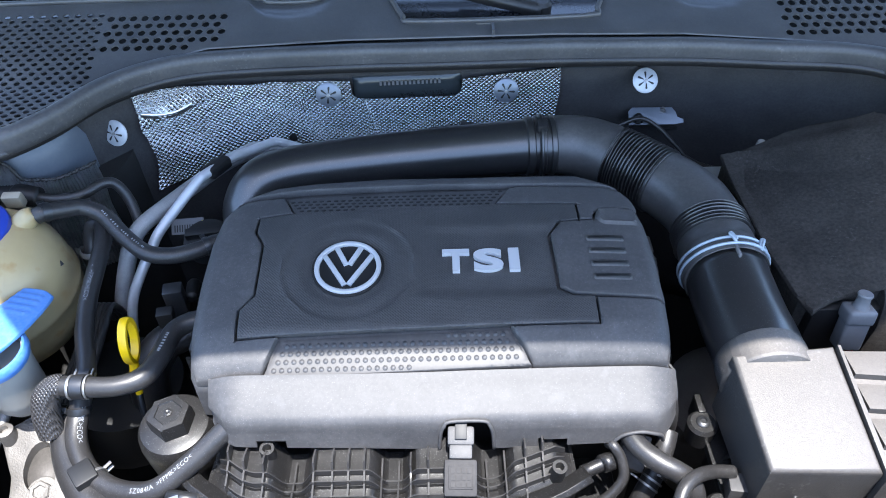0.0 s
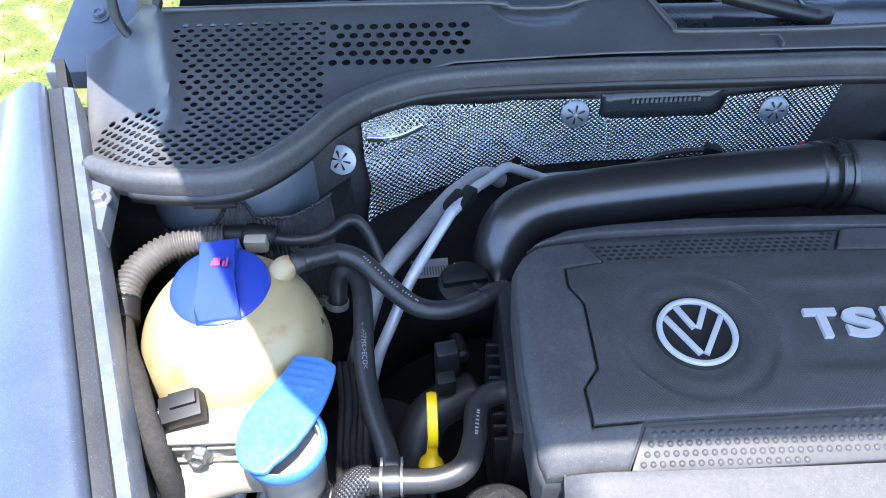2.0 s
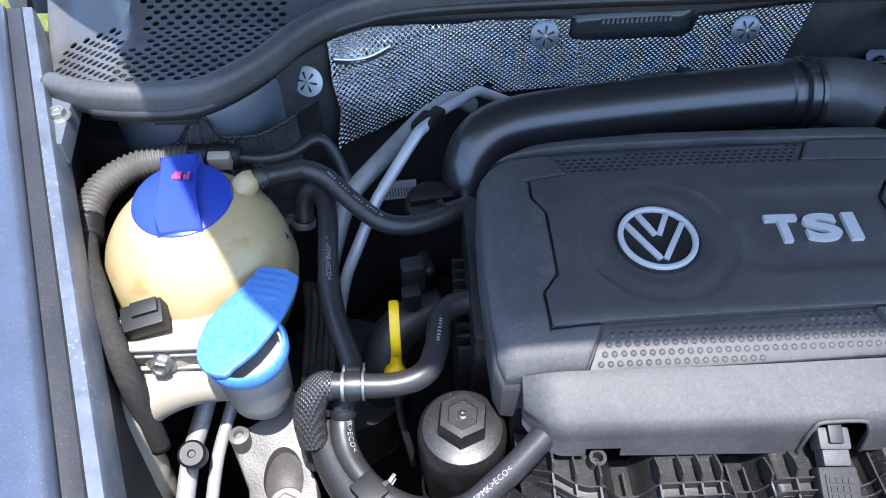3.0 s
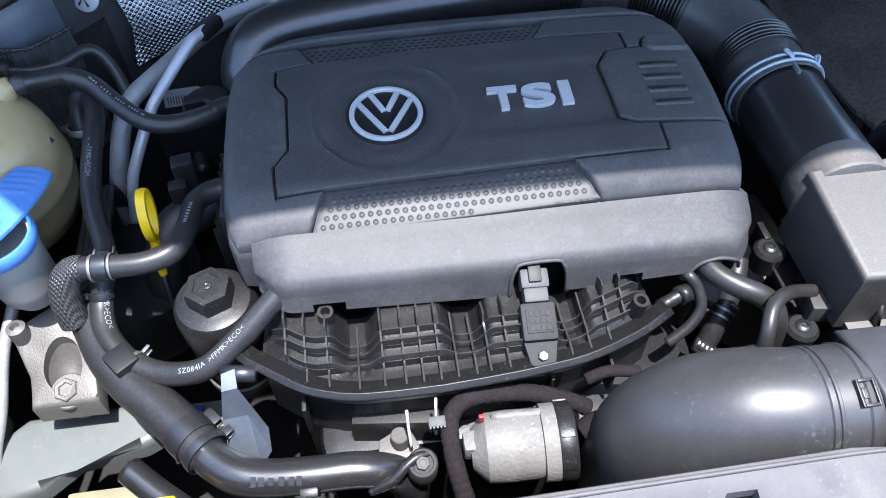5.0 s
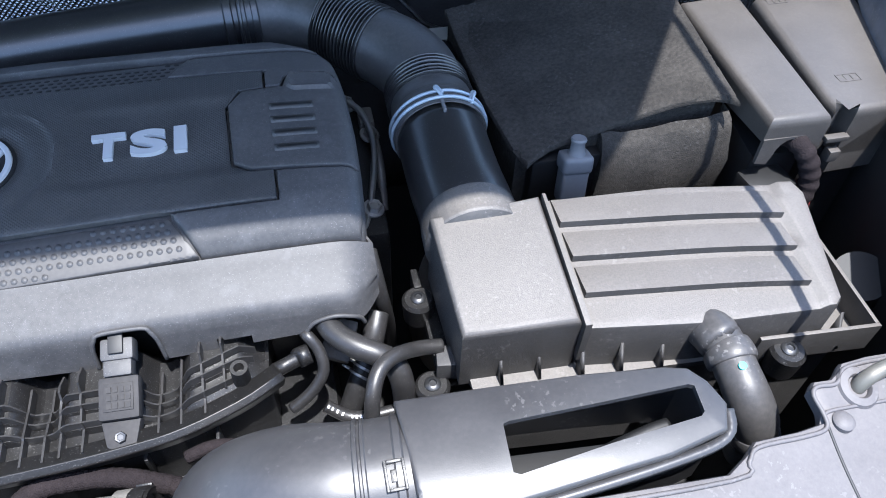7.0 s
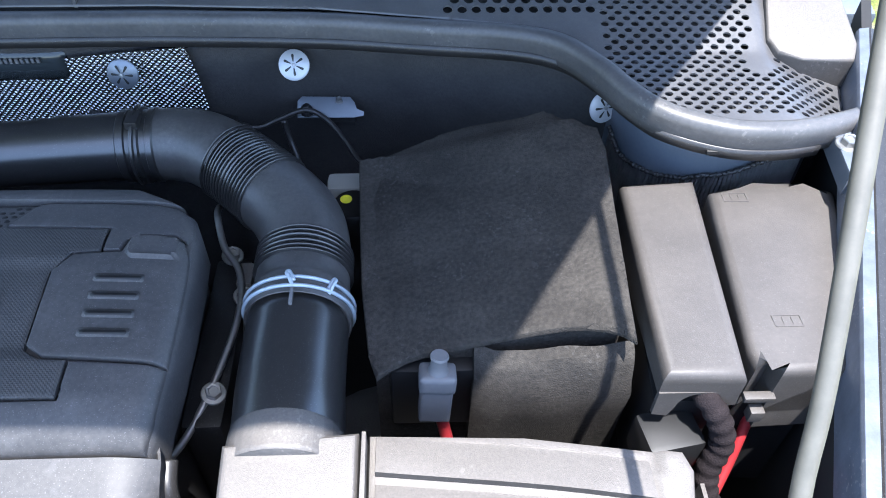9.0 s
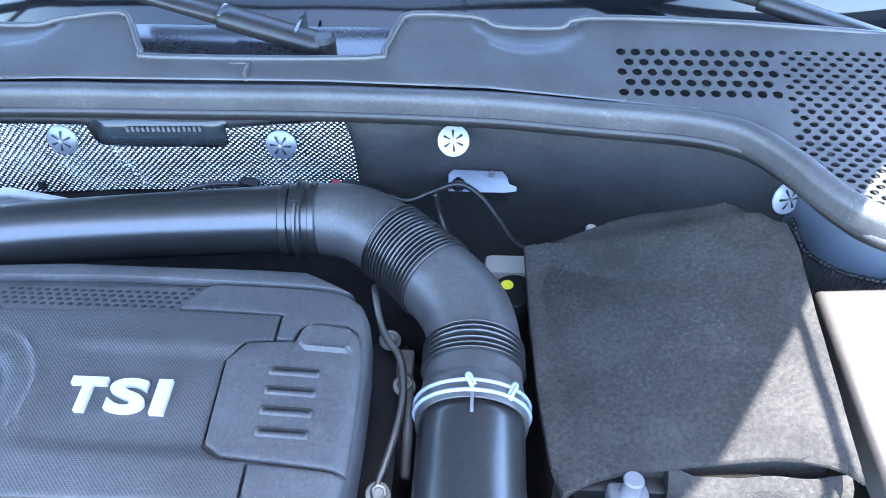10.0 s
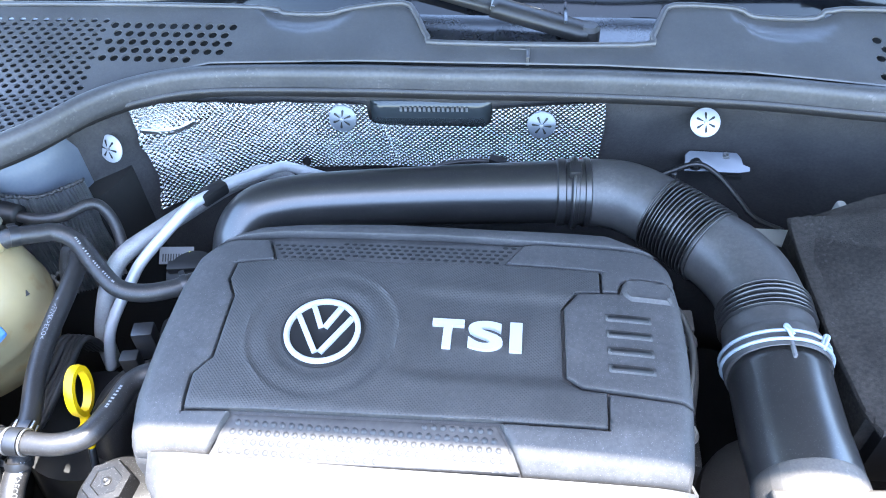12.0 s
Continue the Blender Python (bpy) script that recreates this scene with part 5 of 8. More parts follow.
part("band", tube(mesh(), [(0.5312, 0.324, 0.785, 0.0215), (0.5315, 0.320, 0.785, 0.0220), (0.5315, 0.313, 0.785, 0.0220), (0.5315, 0.310, 0.7845, 0.0205)], None, 24, 3), M_ELBOW, elbow, "moulded clamp band")
part("bend", tube(mesh(), [(0.5315, 0.314, 0.785, 0.0185), (0.5315, 0.300, 0.783, 0.0185), (0.5325, 0.288, 0.779, 0.0190), (0.5360, 0.277, 0.769, 0.0200), (0.5410, 0.270, 0.755, 0.0205), (0.5445, 0.2665, 0.741, 0.0195)], None, 24, 8), M_ELBOW, elbow)
part("end_collar", tube(mesh(), [(0.5435, 0.267, 0.745, 0.0205), (0.5445, 0.266, 0.740, 0.0218), (0.5460, 0.265, 0.733, 0.0218), (0.5465, 0.265, 0.731, 0.0190), (0.548, 0.264, 0.700, 0.0185)], None, 24, 4), M_ELBOW, elbow)
bm = mesh()
lathe(bm, [(0.0035, -0.001), (0.0035, 0.001), (0, 0.0012)], axis((0.5275, 0.2975, 0.8015), (-0.1, -0.25, 1)), 12)
part("paint_dot", bm, material("turquoise_paint_dot", (0.05, 0.6, 0.5), 0.5), elbow)

# ---- cold air duct on the front panel ----
duct = thing("air_intake_duct", (0.30, 0.25, 0.75), "scuffed semi-gloss black air intake duct with an open slot", "air duct")
DUCT = [(0.2375, 0.303), (0.30, 0.299), (0.38, 0.293), (0.440, 0.287), (0.458, 0.282), (0.468, 0.268), (0.474, 0.248), (0.466, 0.229), (0.42, 0.219), (0.33, 0.211), (0.2420, 0.205)]


def duct_z(x, y):
    hw = 0.049 - (x - 0.237) * 0.06
    mid = 0.254 + (x - 0.237) * 0.01
    v = (y - mid) / hw
    sag = 0.026 - 0.020 * min(1, max(0, (x - 0.237) / 0.14))
    return 0.848 - sag * abs(v) ** 2.2 * (0.38 if v > 0 else 0.40)


OPEN = [(0.3095, 0.2640), (0.3140, 0.2655), (0.38, 0.2665), (0.4520, 0.2680), (0.4560, 0.2660), (0.4545, 0.2450), (0.4510, 0.2420), (0.38, 0.2350), (0.3120, 0.2265), (0.3075, 0.2290)]
part("scoop", panel(mesh(), DUCT, duct_z, 0.005, 0.0025, 0.005, [OPEN]), M_DUCT, duct, sharp=50)
bm = mesh()
rim_pts = densify(inset(ccw(DUCT), 0.003), 0.008)
tops = [bm.verts.new((x, y, duct_z(x, y) - 0.004)) for x, y in rim_pts]
lows = [bm.verts.new((x, y, 0.762)) for x, y in rim_pts]
for i_ in range(len(rim_pts)):
    j_ = (i_ + 1) % len(rim_pts)
    bm.faces.new((lows[i_], lows[j_], tops[j_], tops[i_]))
bmesh.ops.solidify(bm, geom=bm.faces, thickness=0.002)
part("skirt", bm, M_DUCT, duct)
# floor far blacker than the duct's plastic, so the opening looks shaded inside
bm = mesh()
prism(bm, [(0.25, 0.29), (0.45, 0.276), (0.46, 0.25), (0.45, 0.235), (0.25, 0.215)], 0.735, 0.745, 0.003)
part("floor_plate", bm, M_DARK, duct)
bm = mesh()
tube(bm, [(0.325, 0.225, 0.80), (0.37, 0.24, 0.808), (0.42, 0.252, 0.812), (0.44, 0.255, 0.812)], 0.006, 10, 4)
part("inner_rib", bm, M_DARK, duct)
bm = mesh()
front = [(x, y - 0.0015, duct_z(x, y) - 0.009) for x, y in ((0.245, 0.206), (0.33, 0.211), (0.42, 0.219), (0.466, 0.2285), (0.476, 0.248))]
sweep(bm, spline(front, 5), lambda i: [(-0.003, -0.003), (0.004, -0.003), (0.004, 0.003), (-0.003, 0.003)])
part("edge_bead", bm, M_DUCT, duct)
cm = axis((0.247, 0.2554, 0.8000), (-0.045, 0.0026, -0.002))
part("collar", lathe(mesh(), [(0.0470, 0.0), (0.0475, 0.008), (0.0500, 0.0095), (0.0505, 0.014), (0.0490, 0.0155), (0.0490, 0.034), (0.0502, 0.035), (0.0502, 0.037), (0.0488, 0.0378), (0.0488, 0.0392), (0.0502, 0.040), (0.0502, 0.0425), (0.0485, 0.044)], cm, 48), M_DUCT, duct)
bm = mesh()
for lo, hi in (((-0.007, -0.010, -0.002), (-0.005, 0.010, 0.002)), ((0.005, -0.010, -0.002), (0.007, 0.010, 0.002)), ((-0.005, 0.0078, -0.002), (0.005, 0.010, 0.002)), ((-0.005, -0.010, -0.002), (0.005, -0.0078, 0.002)), ((-0.003, -0.004, -0.003), (0.005, 0.004, -0.001))):
    box(bm, lo, hi, 0.0005, pose(0.2290, 0.2420, 0.8480, 15, 0, 0) @ Matrix.Diagonal((1.05, 1.05, 1.0, 1)))
part("latch", bm, M_MANIFOLD, duct)
part("bend", tube(mesh(), [(0.206, 0.258, 0.798, 0.0488), (0.185, 0.260, 0.797, 0.0500), (0.155, 0.266, 0.789, 0.0520), (0.125, 0.273, 0.768, 0.0530), (0.106, 0.280, 0.735, 0.0525), (0.100, 0.285, 0.69, 0.051), (0.10, 0.287, 0.62, 0.050)], None, 36, 7), M_DUCT, duct)


# ---- bulkhead: foil heat shield, retainers, bracket ----
def on_wall(x, z, off=0.0):
    return Vector((x, wall_y(x) + wall_lean(x, z) - off, z))


FOIL = [(-0.424, 0.874), (-0.30, 0.870), (-0.122, 0.859), (-0.121, 0.832), (-0.115, 0.825), (-0.10, 0.822), (0.02, 0.8195), (0.034, 0.822), (0.041, 0.830), (0.043, 0.854), (0.115, 0.861), (0.186, 0.868), (0.190, 0.82), (0.188, 0.745), (0.10, 0.738), (0.0, 0.735), (-0.10, 0.735), (-0.18, 0.733), (-0.26, 0.733), (-0.33, 0.722), (-0.375, 0.709), (-0.415, 0.704), (-0.428, 0.706), (-0.419, 0.76), (-0.424, 0.80)]


def foil_sheet(outline, off, wob, step, seedz):
    """A thin foil sheet laid on the bulkhead, with creases."""
    bm = mesh()
    out = densify(ccw(outline), step)
    pts = list(out)
    edges = [(i, (i + 1) % len(out)) for i in range(len(out))]
    xs, ys = [p[0] for p in out], [p[1] for p in out]
    grid = [(x, z) for x in np.arange(min(xs), max(xs), step) for z in np.arange(min(ys), max(ys), step)]
    far = edge_distance(out, grid)
    pts += [g for g, d in zip(grid, far) if d > step * 0.4 and inside(out, g)]
    vs, es, fs, *_ = delaunay_2d_cdt([Vector(p) for p in pts], edges, [], 1, 1e-6)
    front, rear = [], []
    for v in vs:
        x, z = v
        left = min(1, max(0, (-0.10 - x) / 0.2))
        w = wob * (0.4 + 1.2 * left)
        d = off + w * noise.noise(Vector((x * 14, z * 17, seedz))) + 0.5 * w * noise.noise(Vector((x * 37, z * 33, seedz + 4))) + 0.18 * w * noise.noise(Vector((x * 90, z * 120, 9)))
        crease = abs(z - 0.826 - 0.35 * (x + 0.40) - 0.01 * noise.noise(Vector((x * 9, 0, 3))))
        d += left * (0.008 * max(0, 1 - crease / 0.018) + 0.010 * smooth(0.80, 0.74, z) * smooth(-0.25, -0.36, x))
        p = on_wall(x, z, max(d, 0.003))
        front.append(bm.verts.new(p))
        rear.append(bm.verts.new(p + Vector((0, 0.0012, 0))))
    cnt = set()
    for f in fs:
        bm.faces.new([front[i] for i in f])
        bm.faces.new([rear[i] for i in reversed(f)])
        for i, j in zip(f, list(f[1:]) + [f[0]]):
            cnt.add((i, j))
    for i, j in cnt:
        if (j, i) not in cnt:
            bm.faces.new((front[j], front[i], rear[i], rear[j]))
    return merged(bm, 1e-7)


M_FOIL_WALL = material("embossed_aluminium_heat_foil", (0.93, 0.94, 0.95), 0.27, 1.0, vary=0.10, scale=20)
n, l = M_FOIL_WALL.node_tree.nodes, M_FOIL_WALL.node_tree.links
tc = n.new("ShaderNodeTexCoord")
sep = n.new("ShaderNodeSeparateXYZ")
l.new(tc.outputs["Object"], sep.inputs[0])
waves = []
for s in (1, -1):
    a = n.new("ShaderNodeMath")
    a.operation = "MULTIPLY"
    a.inputs[1].default_value = s
    l.new(sep.outputs["Z"], a.inputs[0])
    b = n.new("ShaderNodeMath")
    b.operation = "ADD"
    l.new(sep.outputs["X"], b.inputs[0])
    l.new(a.outputs[0], b.inputs[1])
    c = n.new("ShaderNodeMath")
    c.operation = "MULTIPLY"
    c.inputs[1].default_value = 2 * math.pi / 0.0150
    l.new(b.outputs[0], c.inputs[0])
    d = n.new("ShaderNodeMath")
    d.operation = "SINE"
    l.new(c.outputs[0], d.inputs[0])
    waves.append(d.outputs[0])
mul = n.new("ShaderNodeMath")
mul.operation = "MULTIPLY"
l.new(waves[0], mul.inputs[0])
l.new(waves[1], mul.inputs[1])
dots = n.new("ShaderNodeMath")
dots.operation = "MULTIPLY"
l.new(mul.outputs[0], dots.inputs[0])
l.new(mul.outputs[0], dots.inputs[1])
bump = n.new("ShaderNodeBump")
bump.inputs["Strength"].default_value = 1.0
bump.inputs["Distance"].default_value = 0.0042
l.new(dots.outputs[0], bump.inputs["Height"])
l.new(bump.outputs["Normal"], n["Principled BSDF"].inputs["Normal"])

shield = thing("heat_shield", (-0.1, 0.96, 0.72), "crumpled embossed silver foil heat shield on the bulkhead", "heat shield")
part("foil", foil_sheet(FOIL, 0.011, 0.0035, 0.007, 1.0), M_FOIL_WALL, shield, sharp=70)
part("tear", tube(mesh(), [tuple(on_wall(x, z, 0.0165)) for x, z in ((-0.418, 0.836), (-0.400, 0.829), (-0.380, 0.828), (-0.362, 0.833), (-0.352, 0.838), (-0.345, 0.839))], 0.0016, 6, 4), M_DARK, shield, "dark torn slit")
part("tear_lip", tube(mesh(), [tuple(on_wall(x, z, 0.0155)) for x, z in ((-0.420, 0.841), (-0.400, 0.834), (-0.380, 0.833), (-0.362, 0.838), (-0.350, 0.844))], 0.0028, 8, 4), M_FOILPLAIN, shield)
part("overlap_seam", foil_sheet([(-0.108, 0.822), (-0.104, 0.822), (-0.090, 0.740), (-0.094, 0.740)], 0.0140, 0.0006, 0.004, 2.0), M_FOIL_WALL, shield)
for x, z in ((-0.222, 0.752), (0.055, 0.757)):
    bm = mesh()
    lathe(bm, [(0.0065, 0), (0.0065, 0.0008), (0, 0.001)], axis(on_wall(x, z, 0.0165), (0, -1, 0.1)), 14)
    part("hole", bm, M_DARK, shield)

plate = thing("identity_window", (-0.036, 0.955, 0.83), "smoky clear window over a stamped number strip", "window plate")
bm = mesh()
sweep(bm, [tuple(on_wall(x, 0.842, 0.003)) for x in np.linspace(-0.119, 0.041, 10)], lambda i: [(-0.003, -0.021), (0.001, -0.021), (0.001, 0.022), (-0.003, 0.022)])
part("pane", bm, M_CLEAR, plate)
bm = mesh()
for k in range(15):
    x = -0.078 + 0.0062 * k
    p = on_wall(x, 0.848, 0.0060)
    box(bm, p + Vector((-0.0016, -0.001, -0.0030)), p + Vector((0.0016, 0.001, 0.0030)), 0)
tagged(part("stamped_bar", bm, M_BOOT, plate), "row of pale stamped bars", kind="stuff")


M_RETAINER = material("pale_painted_sheet_metal", (0.46, 0.47, 0.49), 0.4, 0.2, vary=0.06)


M_RETAINER_DULL = material("dull_grey_sheet_metal", (0.18, 0.20, 0.23), 0.4, 0.6, vary=0.08)


def retainer(at, way, r=0.0185, mat=None):
    c = thing("push_retainer", at, "white round sheet-metal push retainer with star slots", "retainer", "push retainers")
    m = axis(at, way, random.random())
    part("disc", lathe(mesh(), [(r, -0.001), (r, 0.0006), (r * 0.93, 0.0016), (r * 0.3, 0.0030), (0, 0.0030)], m, 28), mat or M_RETAINER, c)
    for k in range(6):
        bm = mesh()
        a = k * math.pi / 3
        vs = []
        for rr, w in ((0.20, 0.03), (0.60, 0.085), (0.68, 0.06), (0.70, 0.0), (0.68, -0.06), (0.60, -0.085), (0.20, -0.03)):
            v = Vector((r * rr, r * w, 0.0050 - 0.0026 * rr))
            vs.append(bm.verts.new(m @ (Matrix.Rotation(a, 4, "Z") @ v)))
        bm.faces.new(vs)
        part("slot", bm, M_DARK, c)
    bm = lathe(mesh(), [(0.0022, 0.002), (0.0022, 0.006), (0, 0.0065)], m, 10)
    part("stud", bm, M_STEEL, c)


retainer((-0.449, 0.894, 0.832), (-0.25, -0.9, 0.40))
retainer((-0.1545, 0.9660, 0.8405), (0, -1, 0.25), mat=M_RETAINER_DULL)
retainer((0.107, 0.9740, 0.8350), (0, -1, 0.25), mat=M_RETAINER_DULL)
retainer((0.312, 0.9760, 0.8450), (0, -0.80, 0.60))
retainer((0.672, 0.892, 0.842), (0.35, -0.9, 0.3))

br = thing("bulkhead_bracket", (0.34, 0.97, 0.78), "plain zinc steel bracket with a black cable clip", "bracket")
bm = mesh()
prism(bm, [(-0.042, -0.014), (0.030, -0.014), (0.044, -0.012), (0.044, -0.006), (0.034, -0.003), (0.032, 0.006), (0.026, 0.013), (-0.036, 0.014), (-0.042, 0.008)], -0.001, 0.001, 0.0006)
bmesh.ops.transform(bm, matrix=pose(0.346, 0.999, 0.766, 42, 0, 0), verts=bm.verts)
part("plate", bm, M_RETAINER_DULL, br)
bm = mesh()
box(bm, (0.348, 0.982, 0.749), (0.379, 0.988, 0.755), 0.0005)
part("slot", bm, M_DARK, br)
part("cable_clip", lathe(mesh(), [(0, -0.004), (0.008, -0.004), (0.008, 0.004), (0.004, 0.009), (0, 0.009)], Matrix.Translation((0.317, 0.990, 0.767)), 14), M_DARK, br)
hexbolt("stud", (0.358, 1.006, 0.771), (0, -0.3, 1), 0.004, 0.005, M_STEEL, br)

# sensor plugs and leads in front of the bulkhead
lead = thing("sensor_lead", (0.2, 0.95, 0.79), "thin black sensor lead with plugs behind the intake pipe", "wiring")
part("cable", tube(mesh(), [(-0.075, 0.985, 0.726), (-0.05, 0.985, 0.742), (-0.02, 0.988, 0.754), (0.015, 0.990, 0.759), (0.04, 0.990, 0.759)], 0.0038, 8, 5), M_RUBBER, lead)
bm = mesh()
box(bm, (-0.012, -0.007, -0.007), (0.012, 0.007, 0.007), 0.002, pose(0.050, 0.990, 0.758, 0, 10, -12))
part("plug", bm, M_DARK, lead)
bm = mesh()
box(bm, (-0.006, -0.005, -0.005), (0.006, 0.005, 0.005), 0.001, pose(0.062, 0.984, 0.749, 0, 30, -12))
part("plug_latch", bm, M_TANKBASE, lead, "cream plug latch")
bm = mesh()
box(bm, (-0.028, -0.006, -0.006), (0.028, 0.006, 0.006), 0.002, pose(0.203, 0.972, 0.771, 0, 8, -10))
part("inline_plug", bm, M_DARK, lead)
bm = mesh()
box(bm, (-0.006, -0.004, -0.003), (0.006, 0.004, 0.003), 0.001, pose(0.166, 0.978, 0.774, 0, 8, -10))
part("plug_tab", bm, M_RED, lead, "red plug tab")
part("cable", tube(mesh(), [(0.230, 0.968, 0.765), (0.255, 0.968, 0.758), (0.280, 0.978, 0.762), (0.317, 0.985, 0.772), (0.345, 0.975, 0.762), (0.368, 0.95, 0.748), (0.388, 0.92, 0.738), (0.415, 0.89, 0.745)], 0.0035, 8, 6), M_RUBBER, lead)
part("cable", tube(mesh(), [(0.288, 0.978, 0.762), (0.293, 0.972, 0.735), (0.303, 0.955, 0.71), (0.312, 0.935, 0.66)], 0.0045, 8, 6), M_RUBBER, lead)
part("metal_pipe", tube(mesh(), [(-0.20, 0.985, 0.722), (-0.05, 0.990, 0.726), (0.10, 0.992, 0.728)], 0.0045, 10, 5), M_ALUROUGH, lead)

# ---- air conditioning pipes ----
ac = thing("air_conditioning_pipe", (-0.35, 0.85, 0.60), "bare grey aluminium air conditioning pipe with a black clip", "metal pipe", "air conditioning pipes")
part("pipe", tube(mesh(), [(-0.165, 0.985, 0.710), (-0.188, 0.976, 0.729), (-0.230, 0.948, 0.768), (-0.2375, 0.943, 0.7745), (-0.2435, 0.937, 0.7785), (-0.249, 0.929, 0.7815), (-0.270, 0.896, 0.7930), (-0.288, 0.868, 0.8030), (-0.315, 0.826, 0.8075), (-0.322, 0.815, 0.8065), (-0.350, 0.773, 0.7880), (-0.362, 0.755, 0.7790), (-0.370, 0.744, 0.7710), (-0.377, 0.733, 0.7600), (-0.391, 0.710, 0.7380), (-0.407, 0.692, 0.7050), (-0.420, 0.680, 0.6500)], 0.0068, 14, 5), M_ALUPIPE, ac)
bm = mesh()
box(bm, (-0.019, -0.0085, -0.0085), (0.019, 0.0085, 0.0085), 0.004, pose(-0.3015, 0.847, 0.8045, 0, 0, 57))
box(bm, (-0.017, 0.006, -0.015), (0.017, 0.022, -0.001), 0.005, pose(-0.3015, 0.847, 0.8045, 0, 0, 57))
part("clip", bm, M_DARK, ac)
ac2 = thing("air_conditioning_pipe", (-0.40, 0.80, 0.55), "thick corroded aluminium air conditioning pipe", "metal pipe", "air conditioning pipes")
part("pipe", tube(mesh(), [(-0.245, 0.965, 0.735), (-0.262, 0.955, 0.752), (-0.277, 0.945, 0.760), (-0.290, 0.928, 0.7630), (-0.3136, 0.900, 0.7664), (-0.347, 0.845, 0.7700), (-0.384, 0.785, 0.7720), (-0.396, 0.766, 0.7700), (-0.405, 0.752, 0.7620), (-0.414, 0.736, 0.7420), (-0.425, 0.722, 0.7100), (-0.436, 0.712, 0.6700), (-0.440, 0.708, 0.62)], 0.0112, 16, 6), M_ALUROUGH, ac2)

# ---- coolant tank ----
tank = thing("coolant_tank", (-0.553, 0.655, 0.70), "yellowed white coolant expansion tank with a blue cap", "coolant tank")
tc0 = Vector((-0.549, 0.660, 0.765))
prof = [(0, -0.085), (0.06, -0.080), (0.088, -0.06), (0.0985, -0.025), (0.1000, -0.008), (0.1015, -0.006), (0.1015, 0.000), (0.1000, 0.002), (0.0985, 0.020), (0.0950, 0.038), (0.0885, 0.054), (0.0790, 0.068), (0.0680, 0.0785), (0.0560, 0.0855), (0.0480, 0.0885), (0, 0.0890)]
bm = lathe(mesh(), prof, Matrix.Translation(tc0) @ Matrix.Rotation(0.06, 4, "X"), 56)
for v in bm.verts:
    d = v.co - tc0
    v.co.x = tc0.x + d.x * (0.97 if d.x > 0 else 0.93)
    v.co.y = tc0.y + d.y * 0.98
part("body", bm, M_TANK, tank)
cap_m = Matrix.Translation((-0.5510, 0.6710, 0.8520)) @ Matrix.Rotation(0.09, 4, "X")
cap = part("cap", lathe(mesh(), [(0.046, -0.014), (0.0485, -0.010), (0.0490, 0.001), (0.0475, 0.005), (0.042, 0.008), (0.025, 0.010), (0, 0.0105)], cap_m, 44), M_CAPBLUE, tank, "deep blue screw cap with a grip bar")
bm = mesh()
prism(bm, [(-0.0215, -0.0455), (0.0215, -0.0455), (0.0205, -0.034), (0.0165, 0.000), (0.0170, 0.030), (0.0200, 0.050), (-0.0200, 0.050), (-0.0170, 0.030), (-0.0165, 0.000), (-0.0205, -0.034)], -0.008, lambda x, y: 0.0235 - 0.018 * (y < -0.04) - 0.09 * max(0, y + 0.03), 0.004, 3)
bmesh.ops.transform(bm, matrix=cap_m @ Matrix.Rotation(0.14, 4, "Z"), verts=bm.verts)
part("grip", bm, M_CAPBLUE, cap)
bm = mesh()
for k, (dx, w) in enumerate(((-0.006, 0.0012), (-0.002, 0.0035), (0.005, 0.0012), (0.008, 0.001))):
    box(bm, (dx - w, 0.012, 0.0185), (dx + w, 0.0175 + 0.004 * (k % 2), 0.0206), 0, cap_m)
part("symbol_bar", bm, material("red_print", (0.34, 0.05, 0.16), 0.5), cap)
part("nozzle", tube(mesh(), [(-0.512, 0.688, 0.828, 0.015), (-0.498, 0.695, 0.844, 0.0135), (-0.490, 0.700, 0.850, 0.0125), (-0.484, 0.703, 0.853, 0.0085)], None, 16, 4), M_TANK, tank)
bm = mesh()
box(bm, (-0.012, -0.006, -0.010), (0.012, 0.006, 0.010), 0.003, pose(-0.528, 0.742, 0.842, 10, 0, 0))
part("rear_lug", bm, M_TANKBASE, tank)
bm = mesh()
for (x, y, z, w, h, rz) in ((-0.468, 0.634, 0.800, 0.004, 0.0014, 30), (-0.472, 0.641, 0.806, 0.0012, 0.006, 30), (-0.4625, 0.644, 0.800, 0.0012, 0.006, 30), (-0.4675, 0.652, 0.8065, 0.004, 0.0014, 30), (-0.4605, 0.662, 0.803, 0.003, 0.007, 20)):
    box(bm, (-w, -h, -0.0015), (w, h, 0.0015), 0, pose(x, y, z, 0, 42, rz - 50))
part("symbol_bar", bm, M_DARK, tank)
base = part("mounting_foot", prism(mesh(), [(-0.595, 0.560), (-0.592, 0.534), (-0.540, 0.521), (-0.515, 0.530), (-0.512, 0.575), (-0.55, 0.60)], 0.768, 0.800, 0.004), M_TANKBASE, tank)
bm = mesh()
box(bm, (-0.592, 0.526, 0.775), (-0.516, 0.531, 0.818), 0.003, None)
part("foot_plate", bm, M_TANKBASE, base)
for dx, dz, w, h in ((-0.020, 0.010, 0.014, 0.0016), (-0.020, -0.010, 0.014, 0.0016), (0.022, 0.010, 0.014, 0.0016), (0.022, -0.010, 0.014, 0.0016), (0.0, 0.0195, 0.037, 0.0018), (0.0, -0.0195, 0.037, 0.0018), (-0.036, 0.0, 0.0018, 0.020)):
    bm = mesh()
    box(bm, (-0.554 + dx - w, 0.520, 0.7965 + dz - h), (-0.554 + dx + w, 0.528, 0.7965 + dz + h), 0.001)
    part("stiffening_rib", bm, M_TANKBASE, base)
